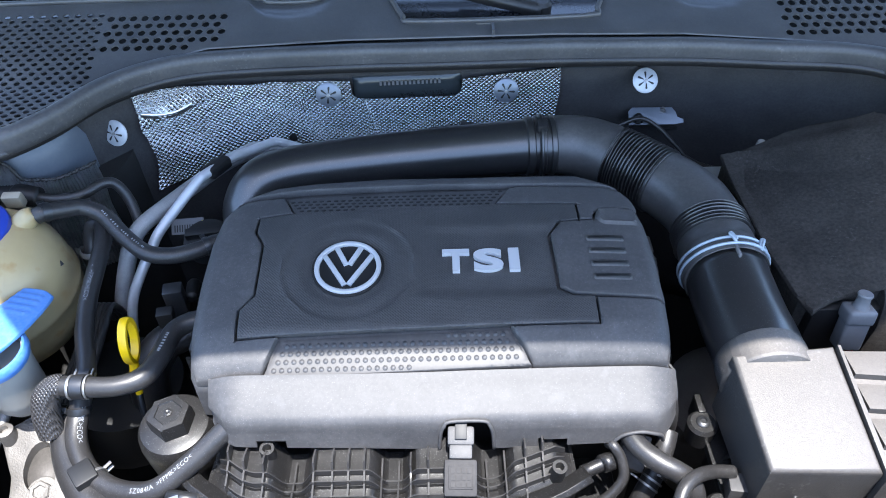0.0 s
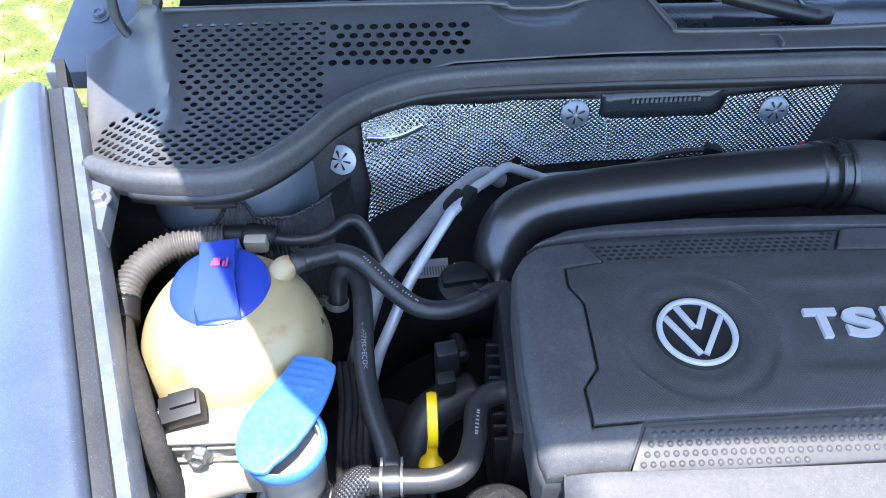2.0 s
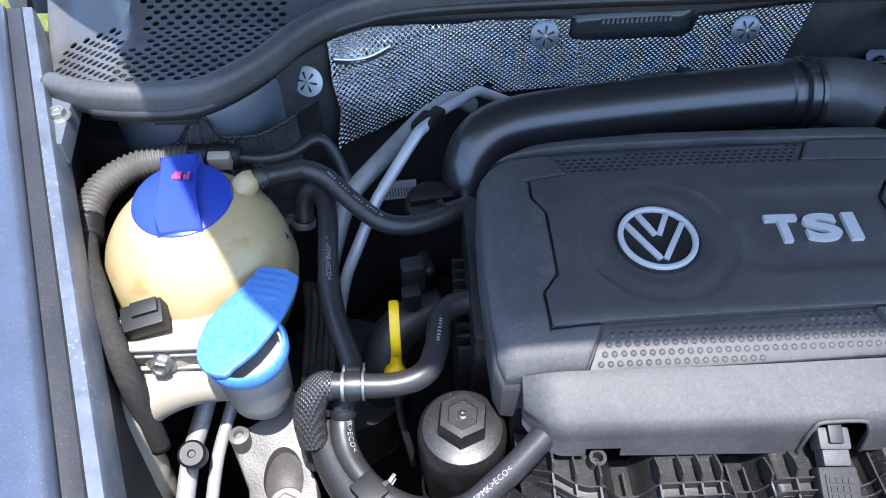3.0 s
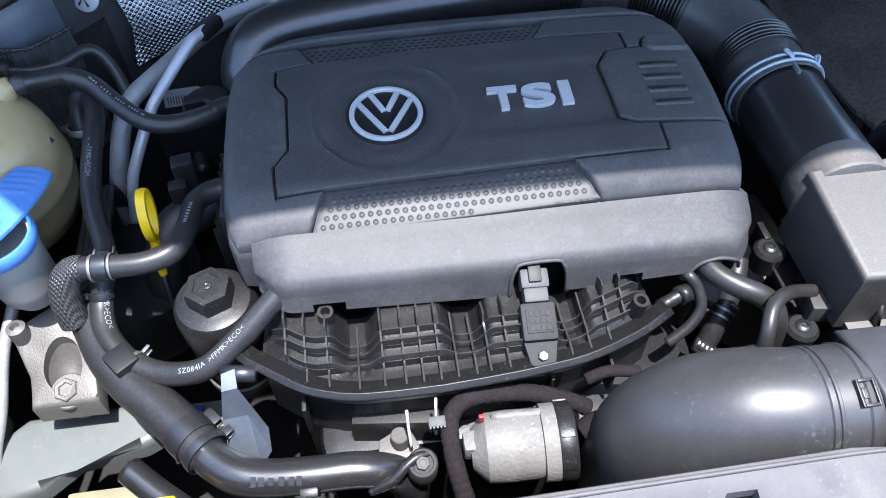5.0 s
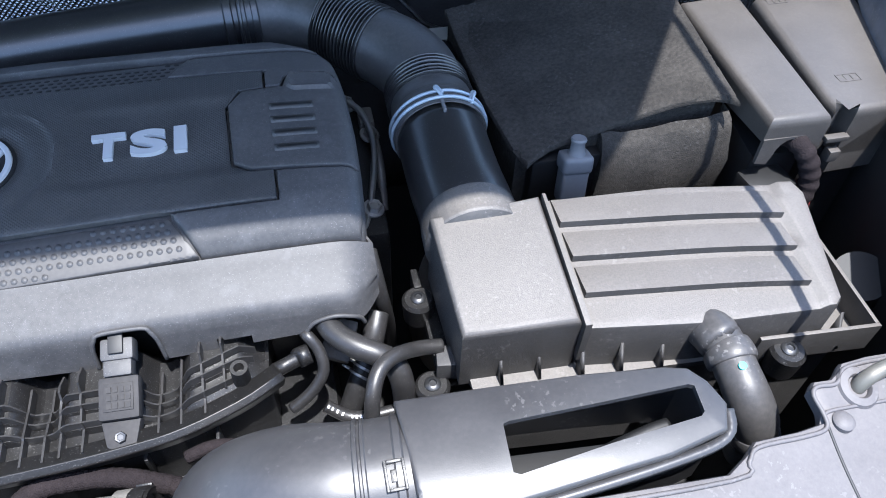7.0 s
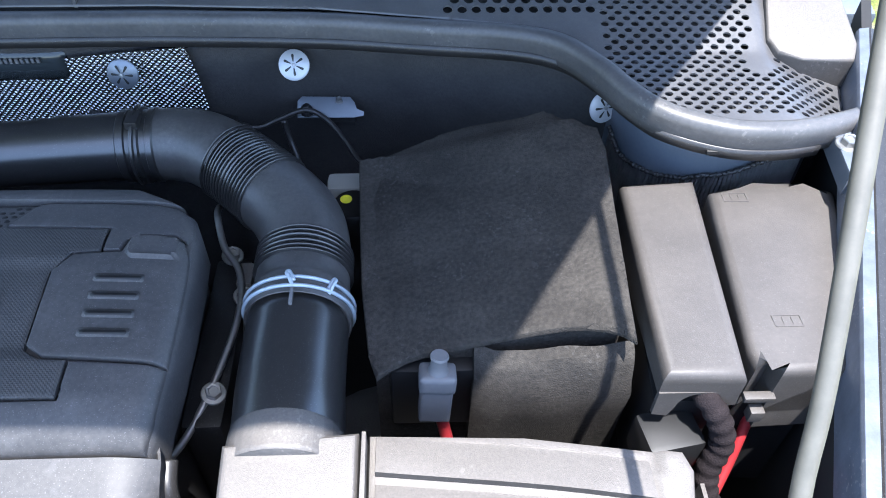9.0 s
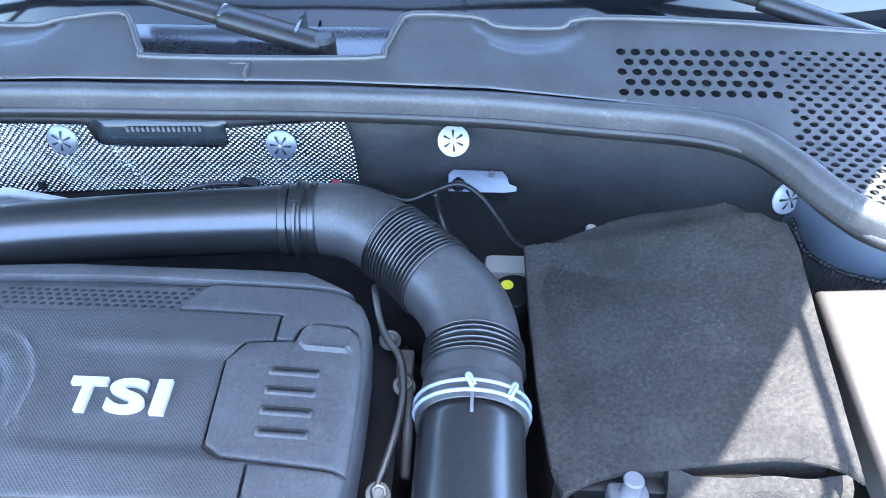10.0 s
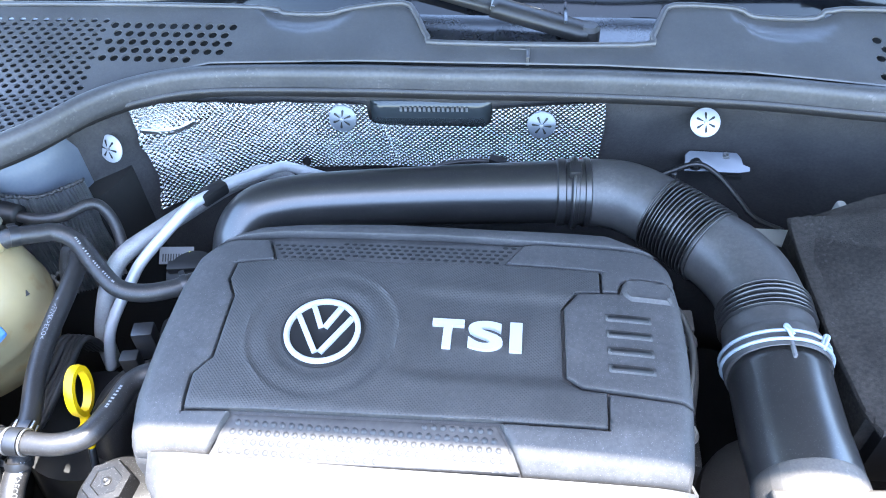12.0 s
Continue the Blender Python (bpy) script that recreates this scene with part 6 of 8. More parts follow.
part("bolt_seat", lathe(mesh(), [(0.0165, -0.002), (0.0165, 0.002), (0.013, 0.004), (0, 0.004)], axis((-0.556, 0.5255, 0.796), (0, -1, 0.25)), 24), M_TANKBASE, base)
hexbolt("bolt", (-0.556, 0.522, 0.796), (0, -1, 0.25), 0.0085, 0.011, M_STEEL, base)

# ---- washer filler ----
wash = thing("washer_filler", (-0.482, 0.52, 0.62), "milky white washer filler neck with a blue flap lid", "washer filler")
neck_m = Matrix.Translation((-0.4770, 0.5230, 0.7495)) @ Matrix.Rotation(0.05, 4, "X")
part("neck", lathe(mesh(), [(0, -0.03), (0.022, -0.028), (0.0295, -0.012), (0.0305, 0.002), (0.0325, 0.040), (0.0335, 0.044), (0.0335, 0.052), (0.0345, 0.056), (0.0345, 0.064), (0.030, 0.066), (0.029, 0.05), (0, 0.05)], neck_m, 40), M_NECK, wash)
part("neck_ring", lathe(mesh(), [(0.0325, 0.054), (0.0355, 0.055), (0.0375, 0.060), (0.0378, 0.068), (0.0355, 0.0715), (0.033, 0.0715), (0.032, 0.066)], neck_m, 44), M_LIDBLUE, wash, "pale blue snap ring")
LID = [(-0.4760, 0.6105), (-0.4535, 0.6090), (-0.4400, 0.6010), (-0.4365, 0.5940), (-0.4390, 0.5690), (-0.4480, 0.5385), (-0.4645, 0.5085), (-0.4810, 0.4925), (-0.4880, 0.4850), (-0.5050, 0.4900), (-0.5145, 0.5030), (-0.5168, 0.5210), (-0.5120, 0.5440), (-0.5010, 0.5640), (-0.4860, 0.5870)]


def lid_top(x, y):
    """A shallow dome with four ribs across the finger tab."""
    d = math.hypot(x + 0.478, y - 0.528)
    z = 0.8275 - 1.6 * max(0, d - 0.012) ** 2
    if y > 0.566 and -0.482 < x < -0.446:
        z += 0.0011 * max(0, math.sin((y + 0.25 * x) * 2 * math.pi / 0.0098))
    return z


part("lid", panel(mesh(), [tuple(p) for p in spline(LID + LID[:1], 2)[:-1].tolist()], lid_top, 0.004, 0.0018, 0.0028), M_LIDBLUE, wash, "bright blue flap lid with a ribbed tab")
part("filler_pipe", tube(mesh(), [(-0.500, 0.530, 0.755, 0.022), (-0.530, 0.527, 0.758, 0.0225), (-0.560, 0.520, 0.757, 0.024), (-0.588, 0.510, 0.745, 0.025), (-0.602, 0.498, 0.715, 0.024), (-0.604, 0.488, 0.67, 0.023), (-0.604, 0.482, 0.60, 0.023), (-0.604, 0.48, 0.52, 0.023)], None, 24, 6, lambda s: 0.0012 * math.sin(2 * math.pi * s / 0.008) if 0.16 < s < 0.21 else 0), M_TANKBASE, wash)

# ---- fender-side loom in corrugated sleeve ----
loom = thing("wiring_loom", (-0.62, 0.70, 0.70), "grey corrugated sleeve and taped wiring loom beside the tank", "wiring loom")
part("black_sleeve", tube(mesh(), [(-0.515, 0.772, 0.820, 0.013), (-0.535, 0.774, 0.822, 0.0145), (-0.545, 0.776, 0.822, 0.0145), (-0.550, 0.777, 0.822, 0.0125), (-0.580, 0.778, 0.822, 0.0125)], None, 18, 4), M_DARK, loom)
part("corrugated_sleeve", tube(mesh(), [(-0.570, 0.772, 0.824, 0.0135), (-0.600, 0.768, 0.824, 0.0145), (-0.632, 0.758, 0.822, 0.0150), (-0.654, 0.732, 0.820, 0.0155), (-0.662, 0.708, 0.816, 0.0155), (-0.663, 0.685, 0.812, 0.0155)], None, 18, 30, lambda s: 0.0014 * math.sin(2 * math.pi * s / 0.0056)), material("grey_brown_sleeve_plastic", (0.040, 0.038, 0.035), 0.5, dust=DUST, dust_amount=0.35), loom)
part("sleeve_end", tube(mesh(), [(-0.663, 0.692, 0.813, 0.0170), (-0.660, 0.668, 0.807, 0.0175)], None, 18, 4), M_DARK, loom)
part("taped_cable", tube(mesh(), [(-0.660, 0.672, 0.806, 0.0105), (-0.652, 0.650, 0.815, 0.0118), (-0.636, 0.615, 0.826, 0.0112), (-0.619, 0.580, 0.830, 0.0124), (-0.601, 0.543, 0.826, 0.0112), (-0.588, 0.517, 0.812, 0.0118), (-0.580, 0.500, 0.775, 0.0110), (-0.578, 0.490, 0.70, 0.010)], None, 14, 8, lambda s: 0.0008 * noise.noise(Vector((s * 160, 0, 0)))), M_TAPE, loom)
bm = mesh()
box(bm, (-0.019, -0.013, -0.009), (0.019, 0.013, 0.009), 0.002, pose(-0.572, 0.555, 0.818, 12, -8, 12))
plug = part("level_plug", bm, M_DARK, loom, "black plug on the tank's level sensor")
bm = mesh()
box(bm, (-0.014, -0.007, -0.003), (0.010, 0.007, 0.004), 0.001, pose(-0.568, 0.559, 0.829, 12, -8, 12))
part("latch", bm, M_DARK, plug)
for k, mt in enumerate((M_RED, material("lilac_wire", (0.42, 0.3, 0.5), 0.5), M_DARK)):
    part("wire", tube(mesh(), [(-0.588, 0.550 + 0.004 * k, 0.818), (-0.597, 0.545 + 0.004 * k, 0.820), (-0.606, 0.547 + 0.005 * k, 0.814), (-0.612, 0.56, 0.795)], 0.0016, 6, 5), mt, loom)
part("rear_cable", tube(mesh(), [(-0.520, 0.772, 0.820), (-0.49, 0.770, 0.818), (-0.462, 0.775, 0.820), (-0.44, 0.795, 0.822), (-0.425, 0.80, 0.815), (-0.41, 0.79, 0.79), (-0.395, 0.76, 0.76)], 0.007, 12, 6), M_RUBBER, loom)


# ---- coolant hoses ----
def hose(words, pts, r, mat=None, group="coolant hoses", at=None):
    h = thing("hose", at or tuple(pts[0][:3]), words, "hose", group)
    part("rubber", tube(mesh(), [(*p[:3], p[3] if len(p) > 3 else r) for p in pts], None, 18, 7), mat or M_RUBBER, h)
    return h


def ring_clamp(parent, at, way, r, w=0.008, mat=None):
    m = axis(at, way)
    c = part("clamp", lathe(mesh(), [(r, -w / 2), (r + 0.0012, -w / 2), (r + 0.0016, 0), (r + 0.0012, w / 2), (r, w / 2)], m, 28), mat or M_DARKSTEEL, parent, "sprung steel hose clamp")
    bm = mesh()
    for s in (-1, 1):
        box(bm, (r, s * 0.004 - 0.001, -w * 0.45), (r + 0.009, s * 0.004 + 0.001, w * 0.45), 0.0006, m)
    part("clamp_tab", bm, mat or M_DARKSTEEL, c)
    return c


up = Vector((0, 0, 1))
hp = [(-0.484, 0.703, 0.848), (-0.474, 0.708, 0.849), (-0.455, 0.722, 0.842), (-0.441, 0.731, 0.836), (-0.418, 0.728, 0.826), (-0.389, 0.704, 0.811), (-0.360, 0.684, 0.801), (-0.331, 0.683, 0.795), (-0.300, 0.695, 0.792), (-0.280, 0.708, 0.792), (-0.262, 0.715, 0.79)]
h1 = hose("black rubber hose from the coolant tank with white print", hp, 0.0105)
ring_clamp(h1, (-0.474, 0.709, 0.849), (0.7, 0.6, -0.3), 0.0105, 0.010, M_DARKSTEEL)
ring_clamp(h1, (-0.289, 0.702, 0.792), (0.8, 0.5, 0), 0.0105, 0.007, M_DARKSTEEL)
part("print", prints(mesh(), hp[4:7], Vector((0.004, -0.004, 0.0106)) * 1.0, 22, 0.0022, 5), M_PRINT_DIM, h1)
h2 = hose("black rubber coolant hose running past the tank with white print", [(-0.448, 0.720, 0.765), (-0.447, 0.731, 0.785), (-0.441, 0.736, 0.800), (-0.428, 0.732, 0.804), (-0.420, 0.712, 0.803), (-0.416, 0.681, 0.800), (-0.413, 0.622, 0.792), (-0.404, 0.572, 0.787), (-0.390, 0.530, 0.782), (-0.384, 0.505, 0.780)], 0.0105)
ring_clamp(h2, (-0.4485, 0.718, 0.770), (0.1, 0.3, 1), 0.0115, 0.008, M_STEEL)
part("print", hose_text(mesh(), [(-0.4165, 0.685, 0.80), (-0.413, 0.622, 0.792), (-0.404, 0.572, 0.787), (-0.392, 0.535, 0.782)], "SZ0841A >FPMK>ECO<", 0.0072, 0.0105, (0.15, -0.4, 1)), M_PRINT_DIM, h2)
M_BRAID = weave(material("black_braided_sleeve", (0.020, 0.020, 0.022), 0.30, dust=DUST, dust_amount=0.15, spec=0.7), 0.0028, 1.0, distance=0.0012)
h3 = hose("black rubber hose under the cover's edge with a steel clamp", [(-0.425, 0.478, 0.752, 0.0120), (-0.4225, 0.489, 0.775, 0.0125), (-0.412, 0.496, 0.785, 0.0120), (-0.384, 0.495, 0.786, 0.0115), (-0.345, 0.495, 0.786, 0.0110), (-0.319, 0.507, 0.786, 0.0115), (-0.308, 0.537, 0.785, 0.0115), (-0.303, 0.572, 0.782, 0.0115), (-0.286, 0.588, 0.780, 0.012), (-0.262, 0.592, 0.778, 0.012)], 0.0115)
ring_clamp(h3, (-0.384, 0.495, 0.786), (1, 0, 0), 0.0122, 0.013, M_DARKSTEEL)
ring_clamp(h3, (-0.393, 0.495, 0.786), (1, 0, 0), 0.0122, 0.0028, M_STEEL)
ring_clamp(h3, (-0.375, 0.495, 0.786), (1, 0, 0), 0.0122, 0.0022, M_STEEL)
part("print", prints(mesh(), [(-0.309, 0.532, 0.785), (-0.305, 0.560, 0.783)], Vector((0.001, -0.004, 0.0118)), 8, 0.0030), M_PRINT_DIM, h3)
part("braided_sleeve", tube(mesh(), [(-0.424, 0.470, 0.735, 0.0140), (-0.426, 0.480, 0.757, 0.0145), (-0.422, 0.490, 0.776, 0.0148), (-0.412, 0.496, 0.785, 0.0140), (-0.402, 0.496, 0.786, 0.0130)], None, 22, 12), M_BRAID, h3, "black braided sleeve")
lp = [(-0.392, 0.503, 0.765), (-0.398, 0.488, 0.745), (-0.396, 0.465, 0.737), (-0.385, 0.442, 0.733), (-0.366, 0.421, 0.730), (-0.333, 0.403, 0.731), (-0.293, 0.397, 0.741), (-0.259, 0.414, 0.757), (-0.232, 0.433, 0.772), (-0.215, 0.446, 0.782)]
h4 = hose("black rubber hose looping round the oil filter with white print", lp, 0.0115)
ring_clamp(h4, (-0.362, 0.418, 0.730), (0.8, -0.55, 0), 0.0118, 0.004, M_STEEL)
ring_clamp(h4, (-0.397, 0.492, 0.750), (0, 0.5, 0.8), 0.0118, 0.008)
part("print", hose_text(mesh(), lp[0:5], ">FPMK>ECO<", 0.0084, 0.0115, (0.7, -0.3, 0.7), 0.012), M_PRINT_DIM, h4)
part("print", hose_text(mesh(), lp[5:10], "SZ0841A >FPMK>ECO<", 0.0070, 0.0115, (-0.3, -0.35, 1), 0.022), M_PRINT_DIM, h4)
bm = mesh()
box(bm, (-0.012, -0.014, -0.010), (0.012, 0.014, 0.010), 0.003, pose(-0.372, 0.418, 0.735, 0, 0, 40))
part("hose_bracket", bm, M_DARK, h4)
h5 = hose("thick black radiator hose with a wide steel clamp", [(-0.418, 0.500, 0.73, 0.015), (-0.413, 0.470, 0.725, 0.016), (-0.396, 0.437, 0.720, 0.018), (-0.370, 0.405, 0.717, 0.0195), (-0.335, 0.372, 0.715, 0.0205), (-0.306, 0.340, 0.714, 0.0205), (-0.292, 0.325, 0.713, 0.0205)], 0.02)
ring_clamp(h5, (-0.3085, 0.343, 0.714), (0.65, -0.75, 0), 0.0208, 0.019, M_DARKSTEEL)
ring_clamp(h5, (-0.294, 0.327, 0.7135), (0.65, -0.75, 0), 0.0208, 0.009, M_DARKSTEEL)
cp = thing("coolant_pipe", (-0.2, 0.29, 0.68), "rigid black plastic coolant pipe bolted along the engine's front", "coolant pipe")
part("pipe", tube(mesh(), [(-0.300, 0.334, 0.714, 0.0175), (-0.285, 0.317, 0.712, 0.0175), (-0.265, 0.303, 0.711, 0.0178), (-0.240, 0.296, 0.711, 0.0170), (-0.198, 0.293, 0.712, 0.0165), (-0.165, 0.293, 0.711, 0.0165), (-0.140, 0.292, 0.704, 0.0165), (-0.122, 0.292, 0.685, 0.0165), (-0.115, 0.292, 0.65, 0.0165)], None, 22, 7), M_PIPE, cp)
part("pipe", tube(mesh(), [(-0.370, 0.330, 0.690, 0.013), (-0.335, 0.300, 0.685, 0.013), (-0.29, 0.268, 0.680, 0.0135), (-0.24, 0.258, 0.678, 0.0135), (-0.10, 0.256, 0.676, 0.0135)], None, 18, 6), M_PIPE, cp)
bm = mesh()
lathe(bm, [(0, -0.040), (0.0140, -0.040), (0.0135, -0.002), (0.0120, 0.0), (0.0095, 0.0), (0.0090, -0.0015), (0, -0.0015)], axis((-0.1020, 0.2830, 0.7300), (0.02, -0.25, 1)), 26)
eye = part("fixing_eye", bm, M_SENSOR, cp)
part("strap", tube(mesh(), [(-0.150, 0.270, 0.712, 0.003), (-0.137, 0.272, 0.718, 0.0045), (-0.127, 0.276, 0.722, 0.005), (-0.117, 0.283, 0.727, 0.005), (-0.107, 0.289, 0.729, 0.005), (-0.096, 0.292, 0.728, 0.004)], None, 10, 5), M_MANIFOLD, eye)
hexbolt("bolt", (-0.1020, 0.2827, 0.7290), (0.02, -0.25, 1), 0.0062, 0.004, M_CAST, eye, False)
bm = mesh()
box(bm, (-0.008, -0.004, -0.010), (0.008, 0.004, 0.010), 0.002, pose(-0.200, 0.272, 0.724, 20, 0, 0))
part("pipe_clip", bm, M_MANIFOLD, cp)
bm = prints(mesh(), [(-0.250, 0.297, 0.711), (-0.205, 0.292, 0.712)], Vector((0, -0.010, 0.0153)), 6, 0.0075)
part("raised_bar", bm, M_PIPE, cp)


# ---- oil filter, dipstick, oil filler ----
oil = thing("oil_filter_housing", (-0.288, 0.478, 0.62), "dark grey plastic oil filter housing with a hexagon cap", "oil filter")
om = Matrix.Translation((-0.288, 0.474, 0.706)) @ Matrix.Rotation(0.06, 4, "X") @ Matrix.Translation((0, 0, -0.70))
part("body", lathe(mesh(), [(0, 0.58), (0.034, 0.58), (0.036, 0.64), (0.0385, 0.645), (0.0385, 0.665), (0.0405, 0.668), (0.0415, 0.70), (0.0418, 0.724), (0.0405, 0.735), (0.0365, 0.7415), (0.028, 0.7445), (0, 0.745)], om, 44), M_MANIFOLD, oil)
part("hex_cap", lathe(mesh(), [(0.0240, 0.742), (0.0240, 0.760), (0.0222, 0.7655), (0.0150, 0.7662), (0.0140, 0.7650), (0, 0.7650)], om @ Matrix.Rotation(0.4, 4, "Z"), 6), M_MANIFOLD, oil, sharp=25)
part("centre_boss", lathe(mesh(), [(0.0045, 0.764), (0.0045, 0.7665), (0.0025, 0.767), (0, 0.7655)], om, 16), M_MANIFOLD, oil)
part("lower_ring", lathe(mesh(), [(0.038, 0.600), (0.0405, 0.602), (0.0405, 0.612), (0.038, 0.614)], om, 36), M_ALU, oil)

dip = thing("dipstick", (-0.343, 0.55, 0.70), "yellow plastic dipstick ring handle", "dipstick")
dm = Matrix.Translation((-0.347, 0.5535, 0.790)) @ Matrix.Rotation(radians(-18), 4, "X") @ Matrix.Rotation(radians(2), 4, "Z")
bm = mesh()
loop = [(0.0, 0.0165 * math.cos(a), 0.026 * math.sin(a)) for a in np.linspace(0, 2 * math.pi, 41)[:-1]]
rings = []
for k in range(40):
    a = 2 * math.pi * k / 40
    o = Vector((0, math.cos(a) / 0.0165, math.sin(a) / 0.026)).normalized()
    c = Vector(loop[k])
    rings.append([bm.verts.new(dm @ (c + o * u + Vector((w, 0, 0)))) for u, w in ((-0.003, -0.0045), (0.0025, -0.0045), (0.0035, 0.0), (0.0025, 0.0045), (-0.003, 0.0045))])
for k in range(40):
    p, q = rings[k], rings[(k + 1) % 40]
    for j in range(5):
        bm.faces.new((p[j], q[j], q[(j + 1) % 5], p[(j + 1) % 5]))
bmesh.ops.recalc_face_normals(bm, faces=bm.faces)
part("ring_handle", bm, M_YELLOW, dip)
part("stem", tube(mesh(), [(-0.347, 0.545, 0.768, 0.005), (-0.348, 0.540, 0.752, 0.006), (-0.349, 0.537, 0.744, 0.011), (-0.349, 0.535, 0.738, 0.012), (-0.349, 0.533, 0.732, 0.006), (-0.349, 0.530, 0.722, 0.004)], None, 14, 4), M_YELLOW, dip)
part("tube", tube(mesh(), [(-0.349, 0.531, 0.724), (-0.346, 0.515, 0.69), (-0.335, 0.50, 0.62)], 0.004, 10, 5), M_DARKSTEEL, dip)

filler = thing("oil_filler_cap", (-0.305, 0.722, 0.74), "black oil filler cap with yellow symbols", "oil cap")
part("cap", lathe(mesh(), [(0.030, -0.02), (0.032, -0.004), (0.030, 0.002), (0.02, 0.006), (0, 0.007)], Matrix.Translation((-0.306, 0.748, 0.764)) @ Matrix.Rotation(0.15, 4, "X"), 30), M_DARK, filler)
bm = mesh()
box(bm, (-0.026, -0.007, 0), (0.026, 0.007, 0.011), 0.003, pose(-0.306, 0.748, 0.768, 8, 0, 8))
part("grip", bm, M_DARK, filler)
M_SYMBOL = material("yellow_print", (0.75, 0.72, 0.05), 0.5)
bm = mesh()
for x, y, w, h in ((-0.314, 0.768, 0.0040, 0.0010), (-0.316, 0.772, 0.0010, 0.0030), (-0.311, 0.7725, 0.0025, 0.0009), (-0.309, 0.7655, 0.0010, 0.0012), (-0.294, 0.7620, 0.0040, 0.0008), (-0.294, 0.7560, 0.0040, 0.0008), (-0.298, 0.7590, 0.0008, 0.0030), (-0.290, 0.7590, 0.0008, 0.0030)):
    box(bm, (x - w, y - h, 0.7690), (x + w, y + h, 0.7705), 0)
part("symbol_bar", bm, M_SYMBOL, filler)
sticker = thing("label_sticker", (-0.345, 0.765, 0.74), "small white printed label on the engine", "label")
bm = mesh()
box(bm, (-0.024, -0.012, 0), (0.020, 0.010, 0.001), 0, pose(-0.343, 0.790, 0.748, 35, 0, 5))
part("paper", bm, M_BOOT, sticker)
bm = mesh()
for k in range(12):
    box(bm, (-0.020 + 0.0034 * k, -0.009, 0.001), (-0.0185 + 0.0034 * k, 0.001, 0.0014), 0, pose(-0.343, 0.790, 0.748, 35, 0, 5))
part("barcode_bar", bm, M_DARK, sticker)

# ---- engine block and dark masses below ----
eng = thing("engine_block", (0.0, 0.6, 0.35), "dark dirty engine block and cylinder head under the cover", "engine")
bm = mesh()
box(bm, (-0.245, 0.47, 0.34), (0.235, 0.73, 0.775), 0.02)
part("head", bm, M_MANIFOLD, eng)
bm = mesh()
box(bm, (-0.275, 0.53, 0.45), (-0.240, 0.72, 0.80), 0.008)
part("timing_cover", bm, M_MANIFOLD, eng)
for k in range(9):
    bm = mesh()
    box(bm, (-0.288, 0.545 + 0.014 * k, 0.62), (-0.272, 0.549 + 0.014 * k, 0.765), 0.001)
    part("cover_rib", bm, M_MANIFOLD, eng)
bm = mesh()
box(bm, (-0.20, 0.33, 0.34), (0.20, 0.48, 0.66), 0.02)
part("block_front", bm, M_MANIFOLD, eng)
bm = mesh()
lathe(bm, [(0, 0), (0.075, 0), (0.08, 0.02), (0.075, 0.09), (0, 0.10)], axis((-0.42, 0.60, 0.56), (0.1, 0, 1)), 30)
part("accessory_pulley", bm, M_DARK, eng)
part("turbo_hose", tube(mesh(), [(-0.372, 0.565, 0.56, 0.024), (-0.370, 0.572, 0.62, 0.024), (-0.366, 0.590, 0.680, 0.024), (-0.345, 0.618, 0.705, 0.023), (-0.300, 0.640, 0.71, 0.022)], None, 22, 6), M_RUBBER, eng)
bm = mesh()
lathe(bm, [(0, 0), (0.11, 0), (0.115, 0.03), (0.10, 0.12), (0.06, 0.15), (0, 0.155)], axis((0.42, 0.62, 0.42), (0, 0, 1)), 32)
part("gearbox", bm, M_ALU, eng)
bm = mesh()
box(bm, (0.235, 0.55, 0.55), (0.275, 0.76, 0.74), 0.008)
part("end_plate", bm, M_MANIFOLD, eng)
for x, y, z in ((0.262, 0.585, 0.742), (0.275, 0.70, 0.745), (0.255, 0.755, 0.748)):
    hexbolt("bolt", (x, y, z), (0.2, -0.2, 1), 0.008, 0.010, M_STEEL, eng)
part("steel_pipe", tube(mesh(), [(0.225, 0.505, 0.742), (0.243, 0.544, 0.735), (0.262, 0.60, 0.745), (0.276, 0.668, 0.757), (0.270, 0.72, 0.762), (0.250, 0.752, 0.765), (0.238, 0.79, 0.775), (0.232, 0.82, 0.76)], 0.0038, 10, 6), M_STEEL, eng)
bm = mesh()
box(bm, (0.266, 0.708, 0.735), (0.283, 0.738, 0.757), 0.003)
part("pipe_union", bm, M_ALU, eng, "pale cast pipe union")
part("drop_pipe", tube(mesh(), [(0.276, 0.712, 0.750), (0.280, 0.690, 0.742), (0.281, 0.660, 0.725), (0.279, 0.63, 0.69)], 0.0055, 12, 5), M_ALU, eng)
part("steel_pipe", tube(mesh(), [(-0.305, 0.70, 0.60), (-0.315, 0.70, 0.70), (-0.318, 0.69, 0.735), (-0.312, 0.66, 0.742)], 0.008, 10, 6), M_DARK, eng)
bm = mesh()
box(bm, (-0.012, -0.010, -0.022), (0.012, 0.010, 0.022), 0.003, pose(-0.330, 0.655, 0.745, 0, 0, 10))
part("plug", bm, M_DARKSTEEL, eng)
bm = mesh()
box(bm, (-0.010, -0.008, -0.012), (0.010, 0.008, 0.012), 0.003, pose(-0.332, 0.620, 0.752, 0, 0, 10))
part("plug", bm, M_DARK, eng)

# cable bundle beside the tank
bundle = thing("cable_bundle", (-0.44, 0.60, 0.62), "black ribbed cable bundle between tank and engine", "wiring")
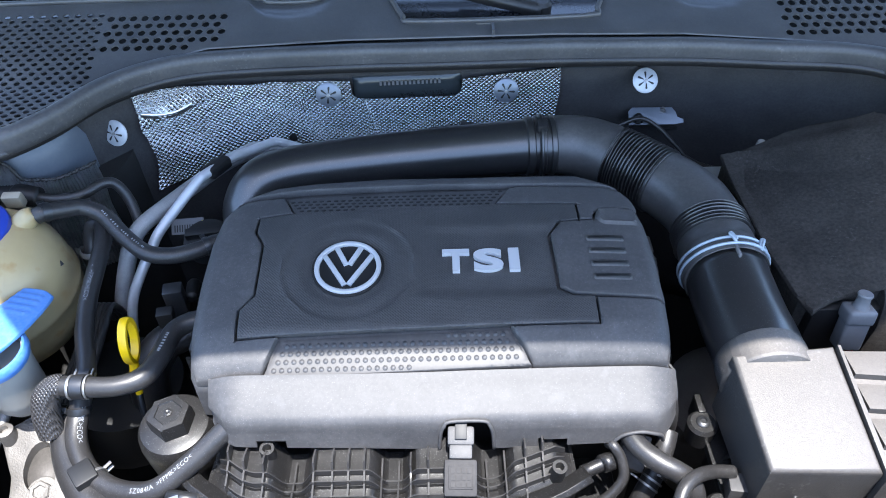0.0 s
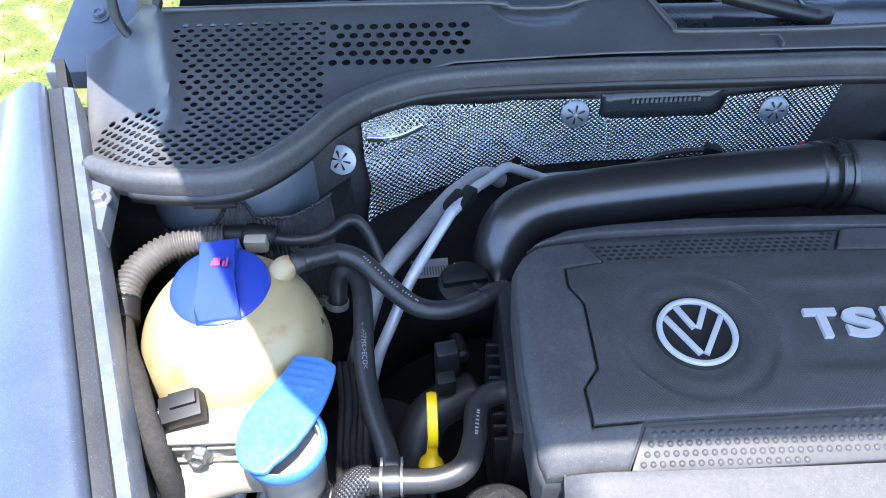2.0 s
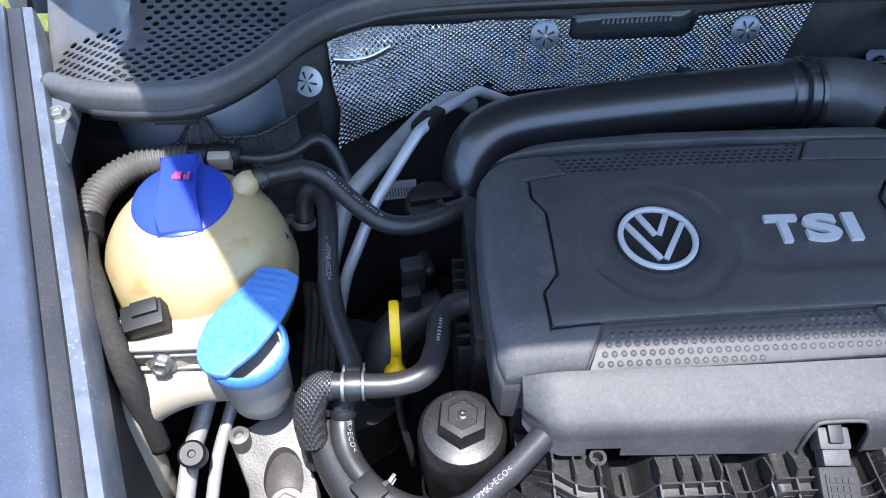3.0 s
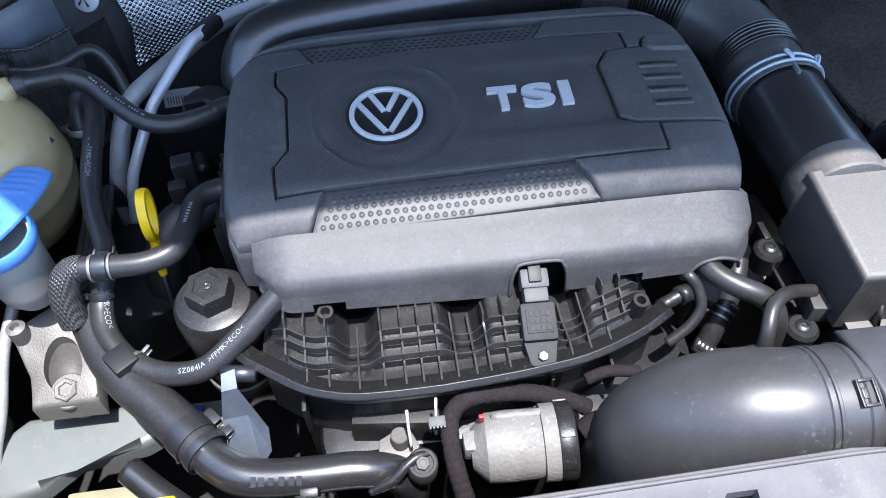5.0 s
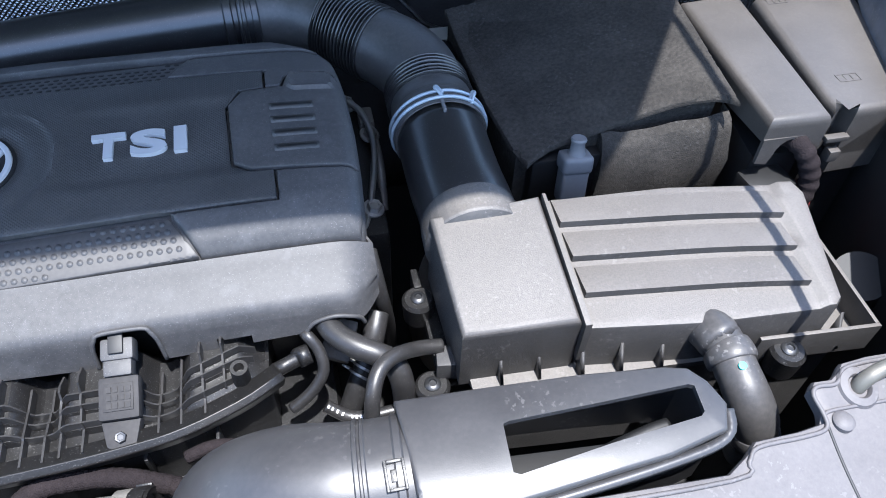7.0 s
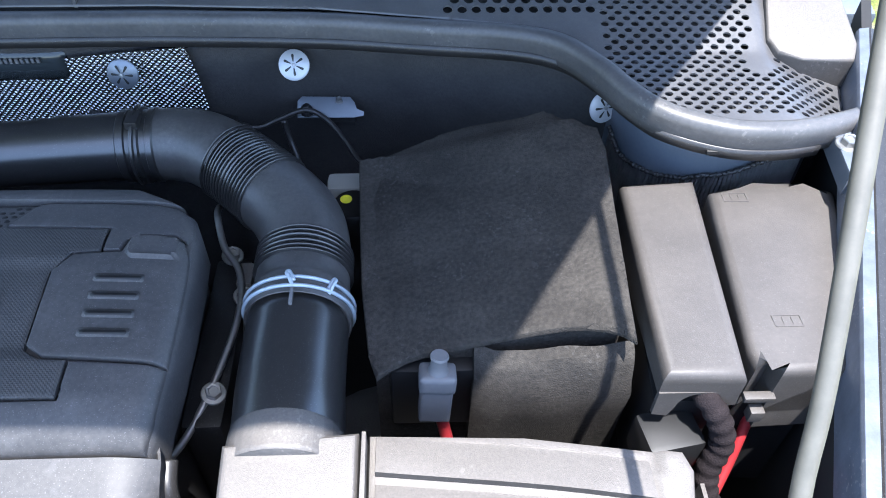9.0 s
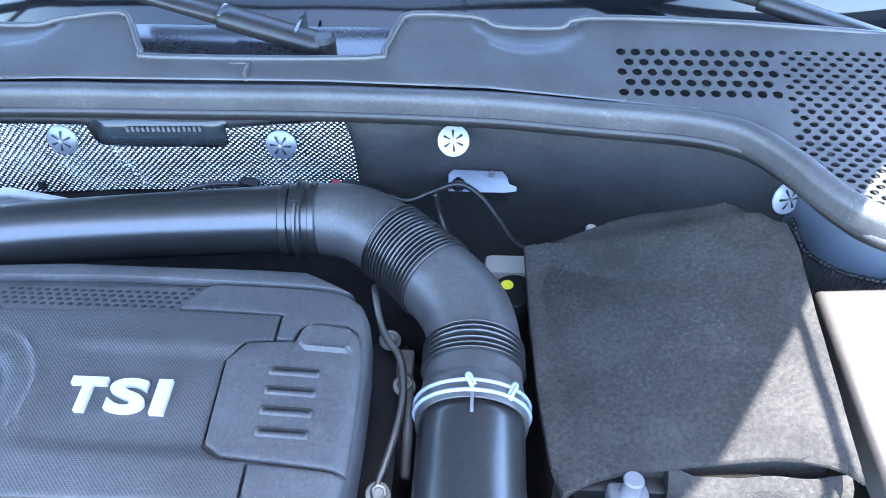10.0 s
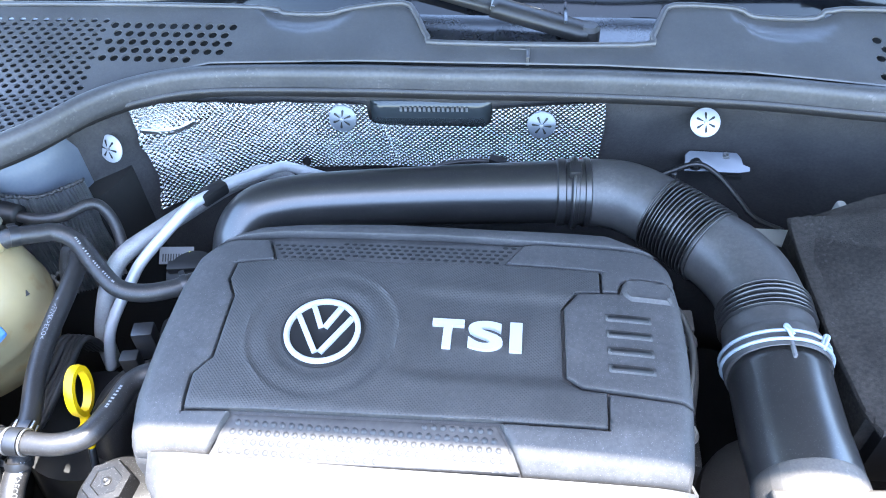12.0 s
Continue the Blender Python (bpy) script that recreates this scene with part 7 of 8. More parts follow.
for k in range(5):
    o = 0.0065 * k
    part("conduit", tube(mesh(), [(-0.455 + o, 0.70, 0.66), (-0.450 + o, 0.672, 0.718), (-0.441 + o, 0.620, 0.728 + 0.003 * math.sin(k * 2)), (-0.440 + o, 0.56, 0.725), (-0.436 + o, 0.525, 0.738), (-0.434 + o * 0.7, 0.49, 0.735), (-0.43 + o * 0.5, 0.465, 0.69)], 0.0042, 8, 12, lambda s: 0.0004 * math.sin(2 * math.pi * s / 0.005)), M_RUBBER, bundle)

# ---- engine mount at the side ----
mount = thing("engine_mount", (-0.45, 0.46, 0.55), "cast aluminium engine mount bracket with a large bolt", "engine mount")


def mount_z(x, y):
    return 0.660 + (y - 0.449) * 0.50 + 0.003 * noise.noise(Vector((x * 30, y * 30, 4)))


HOLLOW = [(-0.4625 + 0.0195 * math.sin(a), 0.466 + (0.028 if math.cos(a) > 0 else 0.024) * math.cos(a)) for a in np.linspace(0, 2 * math.pi, 25)[:-1]]
part("bracket", panel(mesh(), [(-0.519, 0.508), (-0.500, 0.512), (-0.478, 0.522), (-0.466, 0.540), (-0.458, 0.547), (-0.449, 0.541), (-0.4436, 0.4955), (-0.430, 0.463), (-0.426, 0.430), (-0.495, 0.430), (-0.497, 0.460), (-0.507, 0.482)], mount_z, 0.030, 0.004, 0.007, [HOLLOW]), M_ALU, mount)
bm = mesh()
prism(bm, [(-0.4625 + 1.1 * (x + 0.4625), 0.466 + 1.1 * (y - 0.466)) for x, y in HOLLOW], 0.60, lambda x, y: mount_z(x, y) - 0.012)
part("recess", bm, M_CAST, mount)
hexbolt("bolt", (-0.460, 0.4465, 0.648), (0, -0.3, 1), 0.0130, 0.011, M_ALU, mount)
part("screw_boss", lathe(mesh(), [(0, -0.03), (0.010, -0.03), (0.010, 0.0), (0.005, 0.002), (0.004, -0.004), (0, -0.004)], Matrix.Translation((-0.504, 0.499, 0.700)), 18), M_ALU, mount)
bm = mesh()
prism(bm, [(-0.53, 0.455), (-0.37, 0.46), (-0.355, 0.445), (-0.36, 0.425), (-0.40, 0.405), (-0.47, 0.395), (-0.50, 0.37), (-0.55, 0.36), (-0.56, 0.43)], 0.56, 0.588, 0.010, 3)
part("body_plate", bm, M_PLATE, mount, "pale painted body plate")
for k, (x, m_) in enumerate(((-0.56, M_ALUROUGH), (-0.533, M_ALUROUGH))):
    t = thing("refrigerant_pipe", (x, 0.47, 0.5), "pale grey metal refrigerant pipe with a black service cap", "metal pipe", "refrigerant pipes")
    part("pipe", tube(mesh(), [(x + 0.02, 0.56, 0.70), (x + 0.012, 0.53, 0.685), (x, 0.495, 0.66), (x - 0.01, 0.45, 0.62), (x - 0.02, 0.40, 0.585), (x + 0.01, 0.355, 0.57), (x + 0.12, 0.345, 0.565)], 0.0095 - 0.003 * k, 14, 6), m_, t)
    if k == 0:
        part("service_cap", lathe(mesh(), [(0, -0.012), (0.013, -0.012), (0.0135, 0.010), (0.011, 0.013), (0.004, 0.013), (0.003, 0.011), (0, 0.011)], axis((-0.548, 0.485, 0.690), (0.15, -0.4, 1)), 20), M_DARK, t)
bm = mesh()
box(bm, (-0.48, 0.30, 0.50), (-0.392, 0.37, 0.570), 0.006)
tagged(part("battery_tray_panel", bm, material("yellowed_cavity_paint", (0.20, 0.185, 0.105), 0.6, vary=0.3, dust=DUST, dust_amount=0.3)), "pale yellowish painted panel deep in the bay", "panel")

# ---- intake manifold with its egg-crate ribs ----
man = thing("intake_manifold", (-0.05, 0.39, 0.66), "black ribbed nylon intake manifold", "intake manifold")


def man_front(x):
    return lerp_at(x, [-0.262, -0.250, -0.232, -0.220, -0.200, -0.174, -0.151, -0.1185, -0.077, -0.040, -0.003, 0.051, 0.080, 0.118, 0.146, 0.155], [0.410, 0.398, 0.386, 0.377, 0.363, 0.3535, 0.349, 0.348, 0.348, 0.350, 0.3525, 0.3585, 0.366, 0.380, 0.396, 0.402])


def man_hump(x):
    """1 on the flat-topped runners, 0 in the saddles between them and past both ends."""
    d = min(abs(x + 0.150), abs(x + 0.0475), abs(x - 0.052))
    h = min(1.0, max(0.0, (d - 0.007) / 0.018))
    e = min(1.0, max(0.0, (x + 0.236) / 0.022), max(0.0, (0.136 - x) / 0.018))
    return h * h * (3 - 2 * h) * e


STEPS = [0.0, 0.3745, 0.3755, 0.3885, 0.3895, 0.4005, 0.4015, 0.47]
HIGH = [0.7470, 0.7475, 0.7560, 0.7575, 0.7610, 0.7625, 0.7655, 0.7665]
LOW = [0.7460, 0.7460, 0.7450, 0.7430, 0.7415, 0.7400, 0.7380, 0.7370]


def man_shift(x):
    """The steps keep their distance from the lip where it curves back at both ends."""
    return max(0.0, man_front(x) + 0.016 - 0.3745)


def man_top(x, y):
    h = man_hump(x)
    y -= man_shift(x)
    return lerp_at(y, STEPS, HIGH) * h + lerp_at(y, STEPS, LOW) * (1 - h)


bm = mesh()
xs = np.linspace(-0.240, 0.140, 130)
rows = []
for x in xs:
    f = man_front(x)
    ys = [f + 0.004 + (0.3744 - f - 0.004) * k / 3 if f < 0.366 else 0.3700 + 0.0015 * k for k in range(4)] + [0.3756, 0.380, 0.3884, 0.3896, 0.394, 0.4004, 0.4016, 0.41, 0.425, 0.44]
    ys = [max(y + (man_shift(x) if k > 3 else 0), f + 0.004 + 0.0004 * k) for k, y in enumerate(ys)]
    col = [bm.verts.new((x, f + 0.003, 0.66)), bm.verts.new((x, f + 0.003, 0.738))]
    col += [bm.verts.new((x, y, man_top(x, y) - 0.0065)) for y in ys]
    col += [bm.verts.new((x, 0.47, 0.70)), bm.verts.new((x, 0.47, 0.66))]
    rows.append(col)
for a, b in zip(rows, rows[1:]):
    for j in range(len(a) - 1):
        bm.faces.new((a[j], b[j], b[j + 1], a[j + 1]))
bm.faces.new(rows[0][::-1])
bm.faces.new(rows[-1])
part("runner_shell", merged(bm), M_MANIFOLD, man, sharp=30)
lipline = [(x, man_front(x), 0.7465 + 0.06 * (x + 0.05) ** 2) for x in np.linspace(-0.262, 0.150, 32)]
part("front_lip", sweep(mesh(), lipline, lambda i: [(-0.010, -0.0030), (0.0075, -0.0035), (0.0085, -0.0020), (0.0080, 0.0008), (0.0045, 0.0012), (0.0040, 0.0034), (0.0022, 0.0036), (0.0018, 0.0014), (-0.010, 0.0018)]), M_MANIFOLD, man)
low = [(x, y + 0.002, z - 0.003) for x, y, z in lipline]
part("lower_lip", sweep(mesh(), low, lambda i: [(-0.014, -0.034), (-0.006, -0.033), (0.0010, -0.022), (0.0050, -0.010), (0.0068, -0.003), (0.0075, 0.000), (-0.010, 0.000)]), M_MANIFOLD, man, sharp=25)
for x in (-0.215, -0.197, -0.177, -0.150, -0.127, -0.108, -0.092, -0.076, -0.060, -0.043, -0.030, -0.012, 0.0475, 0.066, 0.086, 0.104):
    f = man_front(x)
    bm = mesh()
    ys = sorted([f + 0.002, 0.3744, 0.3757, 0.3884, 0.3897, 0.4004, 0.4018, 0.405, 0.411, 0.424])
    ys = [max(y + (man_shift(x) if y > 0.374 else 0), f + 0.002) for y in ys]
    top = [man_top(x, y) + 0.0032 + (0.0065 if 0.404 < y - man_shift(x) < 0.412 and man_hump(x) > 0.5 else 0) for y in ys]
    a = [[bm.verts.new((x + dx, y, z)) for y, z in zip(ys, top)] for dx in (-0.0009, 0.0009)]
    b = [[bm.verts.new((x + dx, y, 0.722)) for y in ys] for dx in (-0.0009, 0.0009)]
    n_ = len(ys)
    for j in range(n_ - 1):
        bm.faces.new((a[0][j], a[0][j + 1], a[1][j + 1], a[1][j]))
        bm.faces.new((a[0][j], b[0][j], b[0][j + 1], a[0][j + 1]))
        bm.faces.new((a[1][j], a[1][j + 1], b[1][j + 1], b[1][j]))
    for j in (0, n_ - 1):
        bm.faces.new((a[0][j], a[1][j], b[1][j], b[0][j]))
    part("rib", merged(bm), M_RIB, man)
for y0, x0, x1 in ((0.3768, -0.212, 0.112), (0.3905, -0.226, 0.128), (0.4008, -0.230, 0.130)):
    bm = mesh()
    a = []
    for x in np.linspace(x0, x1, 90):
        y = max(y0 + man_shift(x), man_front(x) + 0.008)
        z = man_top(x, y)
        a.append([bm.verts.new((x, y - 0.0007, z - 0.006)), bm.verts.new((x, y - 0.0007, z + 0.0024)), bm.verts.new((x, y + 0.0007, z + 0.0024)), bm.verts.new((x, y + 0.0007, z - 0.006))])
    for p, q in zip(a, a[1:]):
        for j in range(4):
            bm.faces.new((p[j], q[j], q[(j + 1) % 4], p[(j + 1) % 4]))
    part("long_rib", merged(bm), M_RIB, man)
for x, y, z, h in ((-0.176, 0.424, 0.772, 0.030), (0.1185, 0.3955, 0.772, 0.046)):
    bm = lathe(mesh(), [(0.0085, -h), (0.0075, 0.0), (0.0045, 0.0), (0.0040, -0.012), (0, -0.012)], axis((x, y, z), (0.05, -0.1, 1)), 18)
    part("stud_post", bm, M_MANIFOLD, man)
for k, (x, w) in enumerate(((-0.205, 0.004), (-0.15, 0.003), (-0.118, 0.003), (-0.07, 0.003), (-0.02, 0.003), (0.03, 0.003), (0.09, 0.003))):
    bm = mesh()
    box(bm, (x - w / 2, 0.352, 0.675 + 0.008 * (k % 3)), (x + w / 2, 0.40, 0.72), 0.0005)
    part("lower_rib", bm, M_MANIFOLD, man)
part("nipple", tube(mesh(), [(0.145, 0.405, 0.742, 0.007), (0.165, 0.412, 0.744, 0.007), (0.166, 0.413, 0.744, 0.0095), (0.178, 0.416, 0.745, 0.0095)], None, 14, 2), M_MANIFOLD, man)
part("nipple", tube(mesh(), [(-0.244, 0.382, 0.745, 0.008), (-0.275, 0.388, 0.744, 0.008)], None, 14, 2), M_DARKSTEEL, man)
bm = mesh()
prism(bm, [(-0.165, 0.345), (-0.08, 0.335), (-0.078, 0.375), (-0.16, 0.385)], 0.655, 0.695, 0.005)
part("flange_foot", bm, M_MANIFOLD, man)

sens = thing("pressure_sensor", (0.022, 0.385, 0.74), "grey-black pressure sensor screwed on the manifold", "sensor")
sm = Matrix.Translation((0.020, 0.392, 0.764)) @ Matrix.Rotation(radians(22), 4, "X") @ Matrix.Rotation(radians(-2), 4, "Z")
bm = mesh()
box(bm, (-0.0165, -0.020, -0.010), (0.0165, 0.016, 0.006), 0.003, sm)
body = part("body", bm, M_SENSOR, sens)
bm = mesh()
box(bm, (-0.012, -0.013, 0.006), (0.012, 0.010, 0.0072), 0.0005, sm)
part("cover_plate", bm, M_SENSOR, body)
bm = mesh()
for i in range(4):
    for j in range(3):
        box(bm, (-0.0095 + 0.0052 * i, -0.011 + 0.0066 * j, 0.0072), (-0.0055 + 0.0052 * i, -0.0062 + 0.0066 * j, 0.0080), 0, sm)
part("stamped_bar", bm, M_SENSOR, body)
bm = mesh()
box(bm, (-0.0115, 0.016, -0.008), (0.0115, 0.030, 0.008), 0.002, sm)
part("collar", bm, M_COVER, sens)
bm = mesh()
box(bm, (-0.0135, 0.029, -0.009), (0.0135, 0.048, 0.010), 0.003, sm)
plug = part("plug", bm, M_COVER, sens)
bm = mesh()
box(bm, (-0.006, 0.034, 0.010), (0.006, 0.052, 0.0135), 0.001, sm)
part("latch", bm, M_DARK, plug)
bm = mesh()
prism(bm, [(-0.016, -0.020), (0.016, -0.020), (0.012, -0.040), (0.006, -0.046), (-0.006, -0.046), (-0.012, -0.040)], -0.012, 0.0, 0.002)
bmesh.ops.transform(bm, matrix=sm, verts=bm.verts)
foot = part("foot", bm, M_SENSOR, sens)
hexbolt("screw", sm @ Vector((0, -0.034, 0.0)), (0, -0.37, 0.93), 0.0048, 0.004, M_DARKSTEEL, foot, False)

# ---- coolant pump with taped loom ----
pump = thing("electric_pump", (0.0, 0.302, 0.64), "pale grey cast pump with a dark end cap", "pump")
pm = axis((-0.052, 0.302, 0.701), (0.985, -0.06, 0.06))
part("housing", lathe(mesh(), [(0, -0.004), (0.018, -0.004), (0.026, 0.004), (0.0315, 0.010), (0.0325, 0.030), (0.0315, 0.060), (0.0325, 0.064), (0.0325, 0.072), (0.030, 0.074), (0, 0.074)], pm, 36), M_PUMP, pump)
part("end_cap", lathe(mesh(), [(0.0345, 0.072), (0.0358, 0.075), (0.0358, 0.087), (0.0340, 0.0895), (0.0335, 0.0885), (0.0290, 0.0885), (0.0280, 0.0860), (0, 0.0860)], pm, 36), M_MANIFOLD, pump, "black end cap")
part("end_ring", lathe(mesh(), [(0.0325, 0.060), (0.0352, 0.0605), (0.0352, 0.0735), (0.0345, 0.075)], pm, 36), M_PUMP, pump)
bm = mesh()
box(bm, (-0.064, 0.292, 0.700), (-0.046, 0.312, 0.722), 0.004)
part("lug", bm, M_PUMP, pump)
for deg in (20, 62, 104, 150):
    bm = mesh()
    box(bm, (0.0350, -0.004, 0.0745), (0.0372, 0.004, 0.0875), 0.0006, pm @ Matrix.Rotation(radians(deg), 4, "Z"))
    part("cap_tab", bm, M_MANIFOLD, pump)
bm = mesh()
sweep(bm, [(-0.036 + 0.006 * k, 0.3175 - 0.0004 * k, 0.7300 + 0.0012 * (k % 3 == 1) + 0.0004 * k) for k in range(9)], lambda i: [(-0.004, -0.004), (0.004, -0.004), (0.003, 0.002), (-0.003, 0.002)])
part("casting_ridge", bm, M_PUMP, pump)
bm = mesh()
box(bm, (-0.048, 0.314, 0.728), (-0.043, 0.318, 0.738), 0.001)
part("tag", bm, M_RED, pump)
bm = mesh()
box(bm, (0.02, 0.272, 0.684), (0.03, 0.275, 0.692), 0.001)
part("paint_dot", bm, material("turquoise_print", (0.1, 0.7, 0.6), 0.5), pump)
tl = thing("taped_loom", (-0.07, 0.32, 0.66), "dark cloth-taped wiring loom round the pump", "wiring loom")
part("tape_wrap", tube(mesh(), [(-0.064, 0.255, 0.680), (-0.070, 0.272, 0.698), (-0.074, 0.298, 0.712), (-0.072, 0.325, 0.722), (-0.055, 0.341, 0.724), (-0.02, 0.345, 0.720), (0.012, 0.341, 0.718), (0.045, 0.333, 0.708), (0.060, 0.329, 0.700)], 0.0082, 14, 22, lambda s: 0.0006 * ((s / 0.0065) % 1.0) + 0.0009 * noise.noise(Vector((s * 160, 1, 0)))), M_CLOTH, tl)
bm = mesh()
box(bm, (-0.008, -0.005, -0.010), (0.008, 0.005, 0.010), 0.002, pose(-0.085, 0.322, 0.722, 15, 0, 0))
part("tie_block", bm, M_COVER, tl, "grey ribbed cable clip")
for k in range(5):
    bm = mesh()
    box(bm, (-0.0072 + 0.0032 * k, -0.0062, -0.008), (-0.0056 + 0.0032 * k, -0.0048, 0.0105), 0.0003, pose(-0.085, 0.322, 0.722, 15, 0, 0))
    part("clip_rib", bm, M_BOOT, tl)
part("tie_end", tube(mesh(), [(-0.086, 0.322, 0.70), (-0.084, 0.335, 0.745)], 0.0013, 6, 3), M_WHITE, tl)
part("tie_end", tube(mesh(), [(-0.110, 0.315, 0.690), (-0.111, 0.322, 0.722), (-0.111, 0.328, 0.742)], 0.0014, 6, 3), M_WHITE, tl)
lead2 = thing("pump_lead", (0.07, 0.31, 0.68), "black plug and cable between pump and duct", "wiring")
part("cable", tube(mesh(), [(0.048, 0.306, 0.700, 0.010), (0.062, 0.310, 0.706, 0.011), (0.078, 0.312, 0.706, 0.009), (0.10, 0.31, 0.70, 0.008)], None, 12, 5), M_CLOTH, lead2)
bm = mesh()
box(bm, (-0.010, -0.008, -0.010), (0.010, 0.008, 0.010), 0.002, pose(0.072, 0.311, 0.706, 0, 0, 10))
part("plug", bm, M_DARKSTEEL, lead2)
part("cable", tube(mesh(), [(0.062, 0.352, 0.712), (0.085, 0.356, 0.716), (0.115, 0.352, 0.715)], 0.006, 10, 5), M_CLOTH, lead2)

# support bracket in front of the oil filter
sb = thing("support_bracket", (-0.262, 0.36, 0.68), "bent dark steel support bracket", "bracket")
def sheet(quads, thick):
    """Flat plates joined along their folds."""
    bm = mesh()
    for q in quads:
        bm.faces.new([bm.verts.new(p) for p in q])
    bm = merged(bm)
    bmesh.ops.recalc_face_normals(bm, faces=bm.faces)
    bmesh.ops.solidify(bm, geom=bm.faces, thickness=thick)
    return bm


A0, A1, B0, B1, C0, C1, D0, D1, W1, W2 = (-0.274, 0.381, 0.754), (-0.262, 0.385, 0.754), (-0.275, 0.368, 0.745), (-0.261, 0.370, 0.745), (-0.279, 0.353, 0.720), (-0.256, 0.355, 0.720), (-0.276, 0.319, 0.688), (-0.249, 0.320, 0.685), (-0.241, 0.350, 0.700), (-0.240, 0.332, 0.688)
M_STRAP = material("blue_grey_zinc_steel", (0.085, 0.10, 0.125), 0.42, 0.6, vary=0.2, scale=40, dust=DUST, dust_amount=0.12)
part("strap", sheet([(A0, A1, B1, B0), (B0, B1, C1, C0), (C0, C1, D1, D0)], 0.0018), M_STRAP, sb, sharp=8)
part("web", sheet([(B1, W1, C1), (C1, W1, W2, D1)], 0.0018), M_STRAP, sb, sharp=8)
bm = mesh()
prism(bm, [(-0.140, 0.332), (-0.128, 0.338), (-0.108, 0.336), (-0.102, 0.322), (-0.106, 0.311), (-0.130, 0.310), (-0.142, 0.318)], 0.662, 0.682, 0.003)
blk = part("cast_block", bm, M_ALU, sb, "pale cast aluminium block")
part("dowel", lathe(mesh(), [(0.0085, -0.004), (0.0085, 0.018), (0.0075, 0.019), (0, 0.019)], Matrix.Translation((-0.120, 0.326, 0.681)), 18), M_CAST, blk)
plug_low = thing("connector", (-0.327, 0.41, 0.62), "small blue connector with a pale cyan tip deep in the bay", "connector")
bm = mesh()
box(bm, (-0.342, 0.402, 0.622), (-0.322, 0.416, 0.640), 0.002)
part("shell", bm, M_CAPBLUE, plug_low)
bm = mesh()
box(bm, (-0.322, 0.403, 0.622), (-0.313, 0.413, 0.634), 0.002)
part("tip", bm, material("pale_cyan_plastic", (0.12, 0.42, 0.55), 0.4), plug_low)
bm = mesh()
box(bm, (-0.346, 0.398, 0.590), (-0.300, 0.43, 0.622), 0.003)
part("holder", bm, M_ALU, plug_low)
ycap = thing("yellow_cap", (-0.325, 0.275, 0.70), "yellow plastic cap beside the coolant pipe", "cap")
bm = mesh()
prism(bm, [(-0.340, 0.262), (-0.312, 0.258), (-0.309, 0.280), (-0.318, 0.289), (-0.334, 0.289)], 0.700, 0.718, 0.003)
part("cap", bm, M_YELLOW, ycap)
bm = mesh()
box(bm, (-0.334, 0.262, 0.62), (-0.316, 0.278, 0.702), 0.003)
part("neck", bm, M_DARK, ycap)

# ---- hoses at the right of the cover ----
h6 = hose("grey-black rubber hose leaving the cover's arch", [(0.196, 0.470, 0.762), (0.1955, 0.448, 0.766), (0.1970, 0.432, 0.765), (0.2050, 0.417, 0.764), (0.2200, 0.403, 0.763), (0.2370, 0.394, 0.759), (0.2500, 0.389, 0.749), (0.2560, 0.378, 0.733), (0.2580, 0.370, 0.69)], 0.0110, group="engine hoses")
h7 = hose("thin grey rubber hose bending to the filter box", [(0.2230, 0.338, 0.735), (0.2260, 0.350, 0.761), (0.2345, 0.368, 0.772), (0.2500, 0.382, 0.770), (0.2730, 0.394, 0.757), (0.2960, 0.397, 0.750)], 0.0070, group="engine hoses")
bm = mesh()
box(bm, (-0.013, -0.011, -0.012), (0.013, 0.011, 0.012), 0.002, pose(0.302, 0.386, 0.738, 0, 0, -8))
part("end_fitting", bm, M_COVER, h7)
h8 = hose("thin black vacuum hose on the manifold's end", [(0.176, 0.432, 0.752), (0.178, 0.425, 0.760), (0.186, 0.415, 0.750), (0.188, 0.402, 0.735), (0.176, 0.392, 0.720), (0.155, 0.385, 0.705)], 0.0055, group="engine hoses")
h9 = hose("dusty black cable conduit at the cover's end", [(0.262, 0.500, 0.60), (0.258, 0.480, 0.68), (0.252, 0.470, 0.735), (0.248, 0.478, 0.765), (0.246, 0.50, 0.775)], 0.008, group="engine hoses", mat=M_RUBBER)
h10 = hose("dusty grey coolant hose going down beside the manifold", [(0.246, 0.455, 0.735), (0.240, 0.440, 0.728), (0.232, 0.425, 0.712), (0.218, 0.408, 0.69), (0.205, 0.395, 0.66)], 0.011, group="engine hoses")
for o in (-0.008, 0.0, 0.008):
    ring_clamp(h10, (0.226 + 0.6 * o, 0.417 + 0.6 * o, 0.702 + 0.5 * o), (0.6, 0.6, 0.5), 0.0114, 0.0025, M_STEEL)
bm = mesh()
box(bm, (-0.014, -0.020, -0.010), (0.014, 0.020, 0.010), 0.004, pose(0.206, 0.436, 0.728, 25, 10, -20))
tagged(part("injector_plug", bm, M_CAST), "oily metal fitting under the hose arch", "fitting")
h11 = hose("thin black hose with white print by the manifold", [(0.185, 0.385, 0.700), (0.205, 0.375, 0.690), (0.230, 0.372, 0.690), (0.262, 0.375, 0.690)], 0.006, group="engine hoses")
part("print", prints(mesh(), [(0.185, 0.385, 0.700), (0.205, 0.375, 0.690), (0.225, 0.372, 0.690)], Vector((0, -0.003, 0.006)), 10, 0.003, 5), M_WHITE, h11)

# ---- battery under its felt cover ----
bat = thing("battery_cover", (0.52, 0.70, 0.55), "black felt battery cover, dusty in the sun, open at its front", "battery cover")


